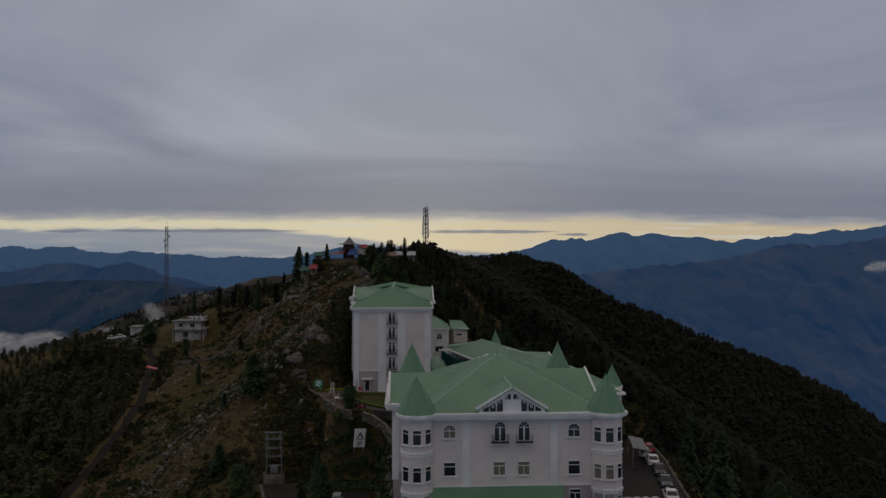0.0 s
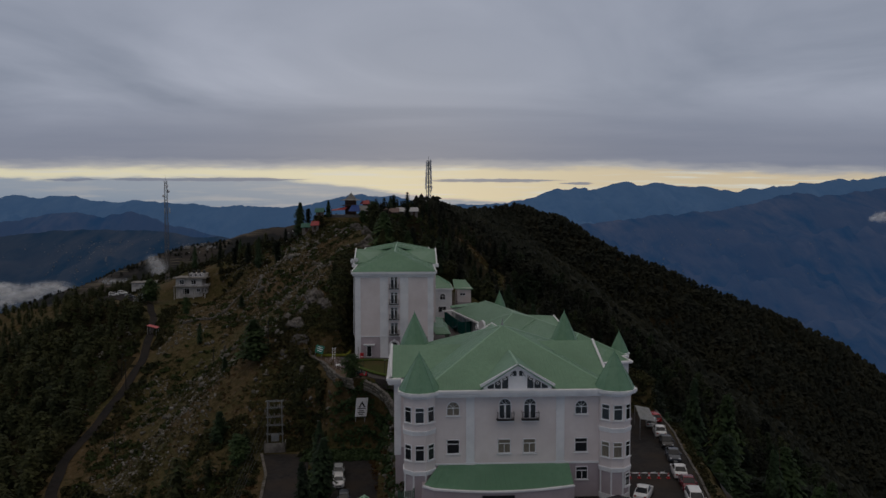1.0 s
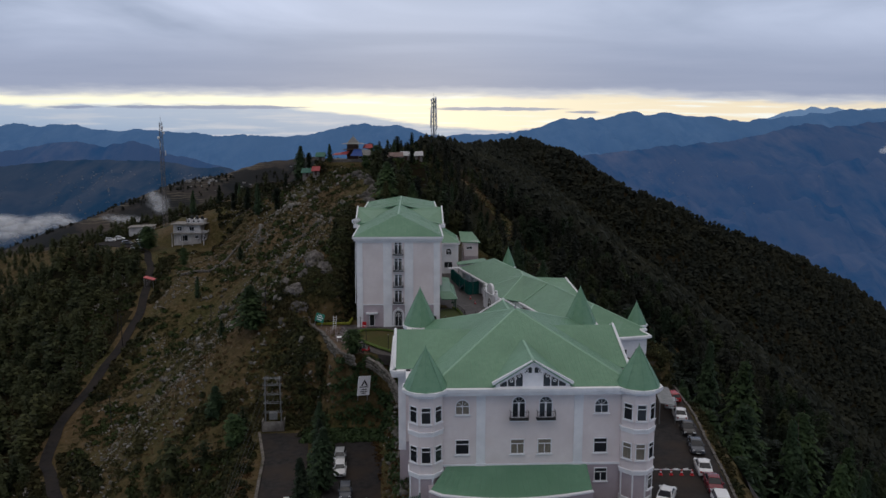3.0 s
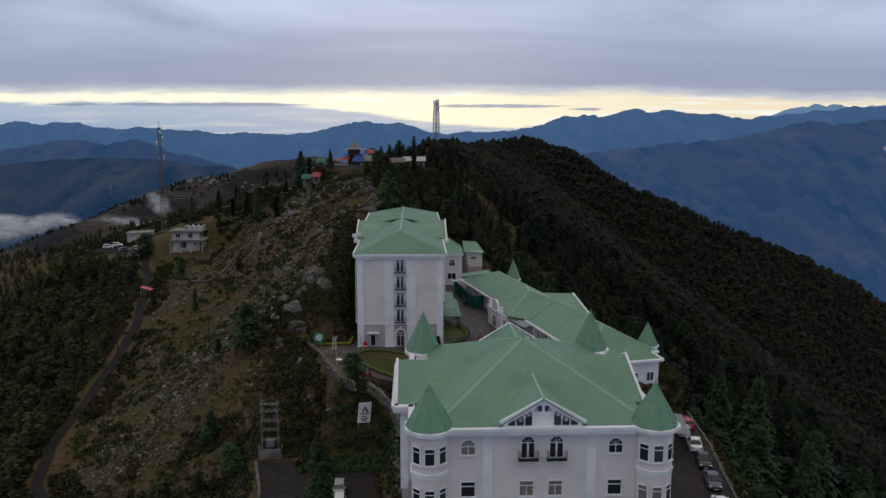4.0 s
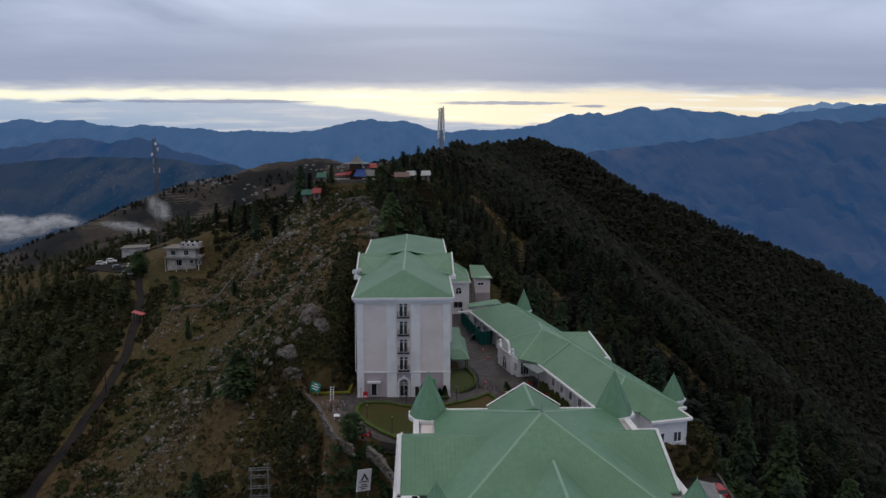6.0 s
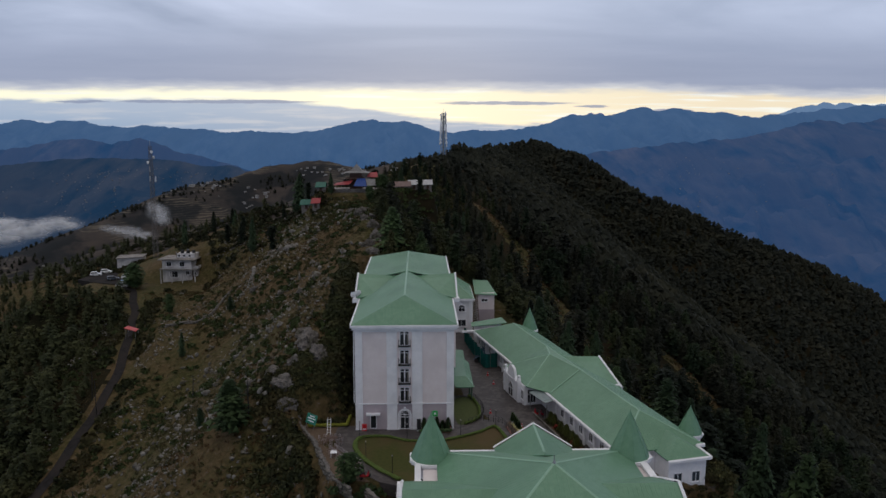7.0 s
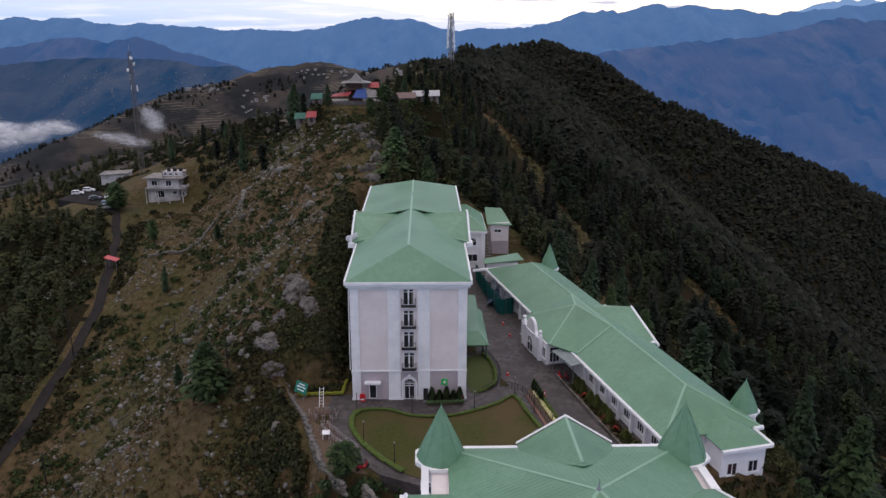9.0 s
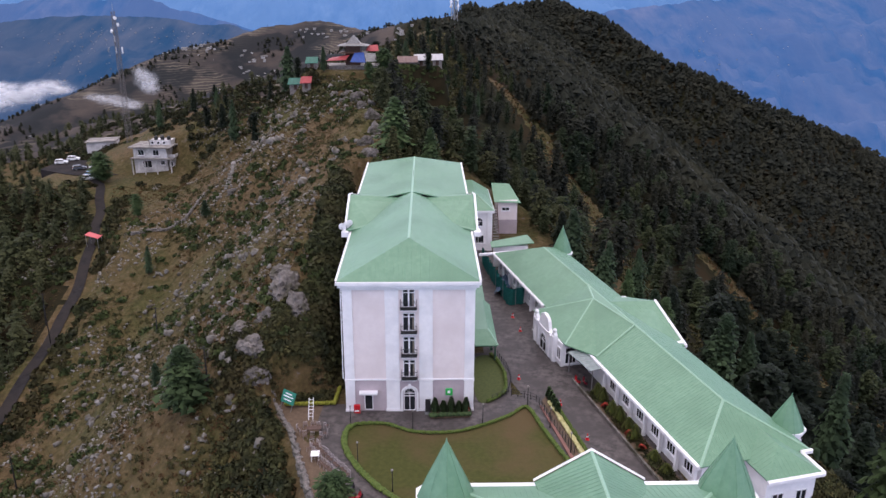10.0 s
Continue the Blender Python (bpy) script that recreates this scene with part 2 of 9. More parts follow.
def prism(bm, pts, z0, z1, m=None):
    """An upright prism over the outline pts (counter-clockwise)."""
    lo = [bm.verts.new((x, y, z0)) for x, y in pts]
    hi = [bm.verts.new((x, y, z1)) for x, y in pts]
    n = len(pts)
    bm.faces.new(lo[::-1]); bm.faces.new(hi)
    for i in range(n):
        bm.faces.new((lo[i], lo[(i + 1) % n], hi[(i + 1) % n], hi[i]))
    if m is not None:
        for v in lo + hi:
            v.co = m @ v.co


def tube(bm, a, b, r, r2=None, n=6):
    a, b = Vector(a), Vector(b)
    d = (b - a).normalized()
    u = d.orthogonal().normalized(); w = d.cross(u)
    r2 = r if r2 is None else r2
    ring = lambda c, q: [bm.verts.new(c + (u * math.cos(6.2832 * i / n) + w * math.sin(6.2832 * i / n)) * q) for i in range(n)]
    lo, hi = ring(a, r), ring(b, r2)
    for i in range(n):
        bm.faces.new((lo[i], lo[(i + 1) % n], hi[(i + 1) % n], hi[i]))
    bm.faces.new(lo[::-1]); bm.faces.new(hi)


def slab(bm, pts, thick=0.12):
    """A sheet with thickness over the polygon pts (any plane), thick measured downwards."""
    top = [bm.verts.new(p) for p in pts]
    low = [bm.verts.new((p[0], p[1], p[2] - thick)) for p in pts]
    n = len(pts)
    bm.faces.new(top); bm.faces.new(low[::-1])
    for i in range(n):
        bm.faces.new((low[i], low[(i + 1) % n], top[(i + 1) % n], top[i]))


def seams(bm, pts, step=0.75, h=0.007, w=0.05):
    """Raised seams running up the slope of the facet pts."""
    P = [Vector(p) for p in pts]
    nrm = (P[1] - P[0]).cross(P[2] - P[0]).normalized()
    if nrm.z < 0:
        nrm = -nrm
    up = (Vector((0, 0, 1)) - nrm * nrm.z)
    if up.length < 0.02:
        return
    up.normalize()
    side = up.cross(nrm)
    us = [p.dot(side) for p in P]
    k = min(us) + step * 0.5
    while k < max(us):
        hits = []
        for i in range(len(P)):
            a, b = P[i], P[(i + 1) % len(P)]
            ua, ub = a.dot(side), b.dot(side)
            if (ua - k) * (ub - k) < 0:
                hits.append(a + (b - a) * ((k - ua) / (ub - ua)))
        hits.sort(key=lambda p: p.dot(up))
        for i in range(0, len(hits) - 1, 2):
            a, b = hits[i], hits[i + 1]
            if (b - a).length > 0.4:
                q = [bm.verts.new(c + side * s * w / 2 + nrm * g) for c in (a, b) for s, g in ((-1, 0), (0, h), (1, 0))]
                bm.faces.new((q[0], q[1], q[4], q[3])); bm.faces.new((q[1], q[2], q[5], q[4]))
        k += step


def strip(bm, a, b, w=0.3, h=0.05):
    """A ridge or hip cap from a to b."""
    a, b = Vector(a), Vector(b)
    d = (b - a).normalized()
    s = d.cross(Vector((0, 0, 1))).normalized() * w / 2
    up = Vector((0, 0, h))
    drop = Vector((0, 0, -w * 0.22))
    q = [bm.verts.new(p) for p in (a - s + up + drop, a + up * 1.6, a + s + up + drop, b - s + up + drop, b + up * 1.6, b + s + up + drop)]
    bm.faces.new((q[0], q[1], q[4], q[3])); bm.faces.new((q[1], q[2], q[5], q[4]))
    bm.faces.new((q[0], q[3], q[5], q[2]))


def roof_set(parent, facets, caps, thick=0.14, step=0.75, name="roof_panel", mat=None):
    """Sheet-metal roof: one panel a slope, each with its seams, and ridge caps."""
    first = None
    for f in facets:
        bm = bmesh.new()
        slab(bm, f, thick)
        r = part(name, bm, mat or ROOF, parent)
        first = first or r
        bm = bmesh.new()
        seams(bm, f, step * 0.62, 0.016, 0.032)
        if len(bm.faces):
            tagged(part("standing_seam", bm, mat or ROOF, r), kind="stuff")
        else:
            bm.free()
    for a, b in caps:
        bm = bmesh.new()
        strip(bm, a, b)
        part("ridge_cap", bm, RIDGE, parent)
    return parent


def facing(x, y, z, deg):
    """A frame whose x runs along a wall and whose -y points out of it; deg turns it about z."""
    return Matrix.Translation((x, y, z)) @ Matrix.Rotation(radians(deg), 4, "Z")


def window(parent, m, w, h, arched=False, cols=2, glass=None, frame_mat=None, sill=True, name="window", transom=0.0, bar=0.035):
    """A window set in a wall: frame, panes and sill; m is at the middle of its foot, -y out."""
    bm = bmesh.new()
    t, d = max(0.09, bar), 0.10
    top = h - w / 2 if arched else h
    box(bm, -w / 2, -d, 0, -w / 2 + t, 0.02, top); box(bm, w / 2 - t, -d, 0, w / 2, 0.02, top)
    box(bm, -w / 2, -d, 0, w / 2, 0.02, t)
    if not arched:
        box(bm, -w / 2, -d, h - t, w / 2, 0.02, h)
    for i in range(1, cols):
        x = -w / 2 + w * i / cols
        box(bm, x - bar, -d, t, x + bar, 0.0, transom if transom and name == "window" else top)
    if transom:
        box(bm, -w / 2, -d, transom - 0.04, w / 2, 0.0, transom + 0.04)
    if arched:
        box(bm, -w / 2, -d, top - 0.04, w / 2, 0.0, top + 0.04)
        n = 10
        for i in range(n):
            a0, a1 = math.pi * i / n, math.pi * (i + 1) / n
            for q in ((w / 2, w / 2 - t),):
                p = [(r * math.cos(a), y, top + r * math.sin(a)) for y in (-d, 0.02) for a, r in ((a0, q[0]), (a1, q[0]), (a1, q[1]), (a0, q[1]))]
                vs = [bm.verts.new(v) for v in p]
                for f in ((0, 1, 2, 3), (7, 6, 5, 4), (0, 4, 5, 1), (2, 6, 7, 3)):
                    bm.faces.new([vs[k] for k in f])
        for a in (math.pi / 4, math.pi / 2, 3 * math.pi / 4):
            tube(bm, (0, -0.06, top), (math.cos(a) * w * 0.47, -0.06, top + math.sin(a) * w * 0.47), 0.025, n=4)
    win = part(name, bm, frame_mat or WHITE, parent, at=m)
    bm = bmesh.new()
    if arched:
        pts = [(-w / 2 + 0.03, 0.0), (w / 2 - 0.03, 0.0)] + [((w / 2 - 0.03) * math.cos(math.pi * i / 10), top + (w / 2 - 0.03) * math.sin(math.pi * i / 10)) for i in range(11)]
        a = [bm.verts.new((x, -0.045, z)) for x, z in pts]; b = [bm.verts.new((x, -0.02, z)) for x, z in pts]
        bm.faces.new(a); bm.faces.new(b[::-1])
    else:
        box(bm, -w / 2 + 0.03, -0.045, 0.03, w / 2 - 0.03, -0.02, h - 0.03)
    part("pane", bm, glass or GLASS, win)
    if sill:
        bm = bmesh.new()
        box(bm, -w / 2 - 0.12, -0.2, -0.1, w / 2 + 0.12, 0.02, -0.004)
        part("sill", bm, WHITE, win)
    return win


def balcony(parent, m, w=1.9, depth=0.75):
    bm = bmesh.new()
    box(bm, -w / 2, -depth, -0.09, w / 2, 0.0, 0.0)
    bal = part("balcony", bm, IRON, parent, "dark balcony with iron railing", at=m)
    for z in (0.08, 0.9):
        bm = bmesh.new()
        tube(bm, (-w / 2 + 0.04, -depth + 0.04, z), (w / 2 - 0.04, -depth + 0.04, z), 0.03, n=4)
        for s in (-1, 1):
            tube(bm, (s * (w / 2 - 0.04), -depth + 0.04, z), (s * (w / 2 - 0.04), 0, z), 0.03, n=4)
        part("rail", bm, IRON, bal)
    for i in range(14):
        x = -w / 2 + 0.04 + (w - 0.08) * i / 13
        bm = bmesh.new(); tube(bm, (x, -depth + 0.04, 0), (x, -depth + 0.04, 0.95 if i in (0, 13) else 0.9), 0.02 if i not in (0, 13) else 0.045, n=4)
        part("baluster", bm, IRON, bal)
    bm = bmesh.new()
    box(bm, -w / 2 + 0.05, -depth + 0.06, -0.22, w / 2 - 0.05, 0.0, -0.094)
    part("ledge", bm, WHITE, bal, "white moulded ledge under the balcony")
    return bal

# ---- ground ----
def lattice(ix, iy, seed):
    n = (ix * 374761393 + iy * 668265263 + seed * 1274126177) & 0x7FFFFFFF
    n = ((n ^ (n >> 13)) * 1274126177) & 0x7FFFFFFF
    return ((n ^ (n >> 16)) & 0xFFFF) / 65535.0


def vnoise(x, y, seed=0):
    ix, iy = np.floor(x).astype(np.int64), np.floor(y).astype(np.int64)
    fx, fy = x - ix, y - iy
    fx, fy = fx * fx * (3 - 2 * fx), fy * fy * (3 - 2 * fy)
    a, b = lattice(ix, iy, seed), lattice(ix + 1, iy, seed)
    c, d = lattice(ix, iy + 1, seed), lattice(ix + 1, iy + 1, seed)
    return (a + (b - a) * fx) * (1 - fy) + (c + (d - c) * fx) * fy - 0.5


def fbm(x, y, size, octaves=4, seed=0):
    out, amp, f = 0.0, 1.0, 1.0 / size
    for k in range(octaves):
        out = out + amp * vnoise(x * f + 17.3 * k, y * f - 9.1 * k, seed + k)
        amp, f = amp * 0.5, f * 2.03
    return out


# crest lines: x, y, height, fall per metre on the west side and on the east side
CREST = [(14, -330, -110, .5, .5), (13, -160, -50, .6, .6), (12, -90, -17, .6, .6), (12, -62, -7, .5, .6), (2, -26, -5.5, .55, .6), (-9, -4, 0.5, .7, .4), (-15, 10, 8.5, .95, .62),
         (-13, 40, 15.5, .98, .66), (-9, 74, 19.5, .80, .66), (-14, 106, 23.0, .64, .64), (-16, 141, 25.5, .50, .60), (-4, 200, 29.0, .42, .60), (14, 258, 28.5, .45, .62), (40, 420, 22, .40, .62), (70, 600, 17, .35, .6), (88, 800, 23, .35, .55), (146, 880, 30, .4, .5)]
EAST = [(146, 880, 32, .5, .50), (165, 820, 19.5, .5, .50), (190, 755, 6.5, .5, .50), (221, 720, -13.5, .5, .50), (270, 685, -36, .5, .5), (322, 668, -59.5, .5, .5), (422, 665, -100, .5, .5), (491, 660, -136, .5, .5), (620, 650, -230, .5, .5), (800, 640, -340, .5, .5)]
NORTH = [(80, 680, 14, .35, .4), (45, 690, 24, .35, .4), (10, 700, 20, .35, .4), (-60, 800, -2, .33, .4), (-122, 860, 10, .36, .4), (-180, 850, 2, .36, .4), (-260, 790, -20, .40, .4), (-330, 620, -52, .45, .4), (-372, 500, -84, .5, .4), (-440, 420, -145, .5, .4)]


def ridge_height(x, y):
    """Fall away from the crest lines; the nearest stretch of crest decides."""
    top, total = 0.0, 0.0
    for line, soft, knee in ((CREST, 6.0, 36.0), (EAST, 12.0, 1e9), (NORTH, 16.0, 1e9)):
        for (ax, ay, az, aw, ae), (bx, by, bz, bw, be) in zip(line, line[1:]):
            dx, dy = bx - ax, by - ay
            t = np.clip(((x - ax) * dx + (y - ay) * dy) / (dx * dx + dy * dy), 0, 1)
            ox, oy = x - ax - t * dx, y - ay - t * dy
            far = np.hypot(ox, oy)
            d = np.sqrt(far * far + soft * soft) - soft
            west = (dx * oy - dy * ox) > 0
            s = np.where(west, aw + t * (bw - aw), ae + t * (be - ae))
            ease = np.where(west, np.maximum(d - knee, 0) * 0.66, 0.0)
            weight = 1.0 / (far + 8.0) ** 7
            top, total = top + weight * (az + t * (bz - az) - s * (d - ease)), total + weight
    return top / total


# level places: centre x, y, half sizes, turn, height, blend
PADS = [(16, -40, 14.5, 22, 0, -6.9, 3.0), (36, -46, 6.5, 24, -8, -6.9, 4.0), (21, -66, 22, 9, 0, -6.9, 6.0), (-7, -34, 5.5, 16, 4, -11.7, 3.0), (-16.5, -37, 4.5, 21, 5, -11.7, 4.0), (-3, -58, 7, 6, 0, -10.6, 4.0),
        (3, -8, 12.5, 9.5, 0, -0.12, 2.0), (0, 26, 9, 30, 0, -0.12, 2.5), (23, 20, 13.0, 38, 13.2, -1.3, 4.0), (-13, 0, 3, 4, 0, -0.1, 1.0), (-88, 128, 20, 12, -10, -5.5, 12.0), (15, 67, 8, 12, 0, -1.5, 5.0), (-17, 146, 13, 9, 0, 25.0, 6.0), (0, 146, 6, 5, 0, 25.5, 5.0)]


def pad_blend(h, x, y):
    for cx, cy, hx, hy, deg, z, soft in PADS:
        c, s = math.cos(radians(deg)), math.sin(radians(deg))
        u, v = (x - cx) * c + (y - cy) * s, -(x - cx) * s + (y - cy) * c
        d = np.hypot(np.maximum(np.abs(u) - hx, 0), np.maximum(np.abs(v) - hy, 0))
        w = np.clip(1 - d / soft, 0, 1)
        w = w * w * (3 - 2 * w)
        h = h + (z - h) * w
    return h


LANE = [(-112, 158, -7.2), (-100, 145, -5.6), (-89, 130, -5.6), (-80, 107, -7.4), (-74.5, 86, -10.5), (-71.5, 70, -14.8), (-71.5, 56, -19.2), (-72, 40, -23.6), (-73, 24, -27.6), (-69, 10, -29.5), (-56, -12, -29.0), (-42, -40, -27.0)]


def lane_blend(h, x, y, half=2.3, soft=3.5):
    """Bench the narrow road into the slope."""
    best, zz = np.full(np.shape(x), 1e9), np.zeros(np.shape(x))
    for (ax, ay, az), (bx, by, bz) in zip(LANE, LANE[1:]):
        dx, dy = bx - ax, by - ay
        t = np.clip(((x - ax) * dx + (y - ay) * dy) / (dx * dx + dy * dy), 0, 1)
        d = np.hypot(x - ax - t * dx, y - ay - t * dy)
        zz = np.where(d < best, az + t * (bz - az), zz)
        best = np.minimum(best, d)
    w_ = np.clip(1 - (best - half) / soft, 0, 1)
    w_ = w_ * w_ * (3 - 2 * w_)
    return h + (zz - h) * w_, best


def height(x, y):
    x, y = np.asarray(x, float), np.asarray(y, float)
    h = ridge_height(x, y)
    h = np.maximum(h, -620 + 40 * fbm(x, y, 700, 4, 5))
    away = np.clip((np.hypot(x - 10, y + 10) - 20) / 120, 0.0, 1)
    h = h + fbm(x, y, 60, 5, 1) * (2.5 + 5.5 * away) + fbm(x, y, 9, 4, 9) * 1.6 * np.clip((np.hypot(x, y - 40) - 10) / 60, 0.35, 1)
    return lane_blend(pad_blend(h, x, y), x, y)[0]


def axis_steps(lo, hi, c0, c1, fine, grow):
    out = [c0]
    while out[-1] < c1:
        out.append(out[-1] + fine)
    s, right = fine, out[-1]
    while right < hi:
        s *= grow; right += s; out.append(right)
    s, left = fine, c0
    while left > lo:
        s *= grow; left -= s; out.insert(0, left)
    return np.array(out)


def ground_material():
    m = bpy.data.materials.new("hillside")
    m.use_nodes = True
    nt = m.node_tree
    N, L = nt.nodes.new, nt.links.new
    p = nt.nodes["Principled BSDF"]
    tc = N("ShaderNodeTexCoord")
    def noise_ramp(scale, detail, stops):
        n = N("ShaderNodeTexNoise"); n.inputs["Scale"].default_value = scale; n.inputs["Detail"].default_value = detail; n.inputs["Roughness"].default_value = 0.65
        L(tc.outputs["Object"], n.inputs["Vector"])
        r = N("ShaderNodeValToRGB")
        e = r.color_ramp.elements
        e[0].position, e[0].color = stops[0][0], (*stops[0][1], 1)
        e[1].position, e[1].color = stops[-1][0], (*stops[-1][1], 1)
        for pos, c in stops[1:-1]:
            k = e.new(pos); k.color = (*c, 1)
        L(n.outputs["Fac"], r.inputs[0])
        return n, r
    n1, r1 = noise_ramp(0.9, 14, [(0.34, (0.0195, 0.0205, 0.0080)), (0.45, (0.0500, 0.0470, 0.0160)), (0.55, (0.0900, 0.0710, 0.0300)), (0.68, (0.1360, 0.1020, 0.0590))])
    n2, r2 = noise_ramp(0.035, 5, [(0.38, (0.0480, 0.0545, 0.0150)), (0.58, (0.1060, 0.0640, 0.0350))])
    mx = N("ShaderNodeMixRGB"); mx.inputs[0].default_value = 0.45
    L(r1.outputs[0], mx.inputs[1]); L(r2.outputs[0], mx.inputs[2])
    # bare grey rock breaks through
    n3 = N("ShaderNodeTexNoise"); n3.inputs["Scale"].default_value = 0.9; n3.inputs["Detail"].default_value = 8; n3.inputs["Roughness"].default_value = 0.7
    L(tc.outputs["Object"], n3.inputs["Vector"])
    mr = N("ShaderNodeMapRange"); mr.inputs["From Min"].default_value = 0.60; mr.inputs["From Max"].default_value = 0.68
    L(n3.outputs["Fac"], mr.inputs["Value"])
    mx2 = N("ShaderNodeMixRGB"); mx2.inputs[2].default_value = (0.12, 0.112, 0.105, 1)
    L(mr.outputs[0], mx2.inputs[0]); L(mx.outputs[0], mx2.inputs[1])
    L(mx2.outputs[0], p.inputs["Base Color"])
    p.inputs["Roughness"].default_value = 0.95
    p.inputs["Specular IOR Level"].default_value = 0.15
    b = N("ShaderNodeBump"); b.inputs["Strength"].default_value = 0.9; b.inputs["Distance"].default_value = 0.5
    L(n3.outputs["Fac"], b.inputs["Height"]); L(b.outputs[0], p.inputs["Normal"])
    return m


# Dark litter, taken darker still to put the canopy's shade into the ground.
FLOOR = material("shaded_forest_floor", (0.006, 0.008, 0.004), (0.020, 0.020, 0.010), 0.6, 0.97, 0.6, (0.026, 0.019, 0.010), 0.05, spec=0.05)




def terraced_slope():
    """Field terraces that follow the contours, broken by dark woods and bare brown ground."""
    # greyed, bluish tones put the distance haze into the base colour
    m = material("hazy_terraced_slope", (0.028, 0.030, 0.033), (0.074, 0.062, 0.055), 0.020, 0.97, 0.0, spec=0.03, stretch=(1.0, 0.5, 2.0), lo=0.36, hi=0.64)
    nt = m.node_tree
    N, L = nt.nodes.new, nt.links.new
    p = nt.nodes["Principled BSDF"]
    col = p.inputs["Base Color"].links[0].from_socket
    tc, sep = N("ShaderNodeTexCoord"), N("ShaderNodeSeparateXYZ")
    L(tc.outputs["Object"], sep.inputs[0])

    def field(scale, detail, lo, hi):
        n = N("ShaderNodeTexNoise"); n.inputs["Scale"].default_value, n.inputs["Detail"].default_value = scale, detail
        L(tc.outputs["Object"], n.inputs["Vector"])
        r = N("ShaderNodeMapRange"); r.inputs["From Min"].default_value, r.inputs["From Max"].default_value = lo, hi
        L(n.outputs["Fac"], r.inputs["Value"])
        return n.outputs["Fac"], r.outputs["Result"]

    warp, _ = field(0.03, 4, 0, 1)
    zz = N("ShaderNodeMath"); zz.operation = "MULTIPLY_ADD"; zz.inputs[1].default_value = 9.0
    L(warp, zz.inputs[0]); L(sep.outputs["Z"], zz.inputs[2])
    st = N("ShaderNodeMath"); st.operation = "PINGPONG"; st.inputs[1].default_value = 1.0
    L(zz.outputs[0], st.inputs[0])
    step_ = N("ShaderNodeMapRange"); step_.inputs["From Min"].default_value, step_.inputs["From Max"].default_value = 0.55, 0.75
    L(st.outputs[0], step_.inputs["Value"])
    _, tilled = field(0.016, 3, 0.48, 0.58)
    f = N("ShaderNodeMath"); f.operation = "MULTIPLY"
    L(step_.outputs["Result"], f.inputs[0]); L(tilled, f.inputs[1])
    c1 = N("ShaderNodeMixRGB"); c1.inputs[2].default_value = (0.112, 0.100, 0.080, 1)
    L(f.outputs[0], c1.inputs[0]); L(col, c1.inputs[1])
    _, woods = field(0.022, 6, 0.50, 0.56)
    c2 = N("ShaderNodeMixRGB"); c2.inputs[2].default_value = (0.020, 0.023, 0.026, 1)
    wf = N("ShaderNodeMath"); wf.operation = "MULTIPLY"; wf.inputs[1].default_value = 0.85
    L(woods, wf.inputs[0]); L(wf.outputs[0], c2.inputs[0]); L(c1.outputs[0], c2.inputs[1])
    L(c2.outputs[0], p.inputs["Base Color"])
    return m


SPUR = terraced_slope()
TRACK = [(28, 206), (36, 192), (42, 178), (46, 158), (51, 144), (53, 130), (56, 112), (55, 98), (52, 84)]
GULLY = [(98, 166), (105, 157), (115, 144), (126, 130), (142, 123), (170, 108)]


def near_line(x, y, line):
    best = np.full(np.shape(x), 1e9)
    for (ax, ay), (bx, by) in zip(line, line[1:]):
        dx, dy = bx - ax, by - ay
        t = np.clip(((x - ax) * dx + (y - ay) * dy) / (dx * dx + dy * dy), 0, 1)
        best = np.minimum(best, np.hypot(x - ax - t * dx, y - ay - t * dy))
    return best


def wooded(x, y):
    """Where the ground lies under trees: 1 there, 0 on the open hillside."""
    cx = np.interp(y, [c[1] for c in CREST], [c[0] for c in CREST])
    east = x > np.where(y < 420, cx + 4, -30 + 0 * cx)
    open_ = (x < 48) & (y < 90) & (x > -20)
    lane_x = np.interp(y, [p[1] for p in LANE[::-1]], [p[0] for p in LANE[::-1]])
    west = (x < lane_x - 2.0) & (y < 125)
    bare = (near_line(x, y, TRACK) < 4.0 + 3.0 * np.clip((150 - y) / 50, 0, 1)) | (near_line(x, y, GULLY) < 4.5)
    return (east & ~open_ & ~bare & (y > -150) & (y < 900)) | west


def grid_mesh(name, xs, ys, zs, mat):
    nx, ny = len(xs), len(ys)
    X, Y = np.meshgrid(xs, ys)
    co = np.stack([X, Y, zs], -1).reshape(-1, 3)
    i = np.arange((nx - 1) * (ny - 1)); r, c = i // (nx - 1), i % (nx - 1)
    a = r * nx + c
    faces = np.stack([a, a + 1, a + nx + 1, a + nx], -1)
    me = bpy.data.meshes.new(name)
    me.from_pydata(co.tolist(), [], faces.tolist())
    me.materials.append(mat)
    me.polygons.foreach_set("use_smooth", [True] * len(faces))
    return new(name, me)


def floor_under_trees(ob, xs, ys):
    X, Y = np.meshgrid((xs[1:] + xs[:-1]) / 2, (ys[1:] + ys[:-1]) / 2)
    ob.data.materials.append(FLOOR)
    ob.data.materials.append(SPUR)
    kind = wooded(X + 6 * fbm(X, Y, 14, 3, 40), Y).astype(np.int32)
    # the same dark colour also covers far ground without trees
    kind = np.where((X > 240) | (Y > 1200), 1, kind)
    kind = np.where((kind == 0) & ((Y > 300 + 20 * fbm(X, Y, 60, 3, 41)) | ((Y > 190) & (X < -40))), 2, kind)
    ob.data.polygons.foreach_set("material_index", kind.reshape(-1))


xs = axis_steps(-4900, 4900, -110, 130, 1.5, 1.045)
ys = axis_steps(-600, 4950, -100, 200, 1.5, 1.04)
GX, GY = np.meshgrid(xs, ys)
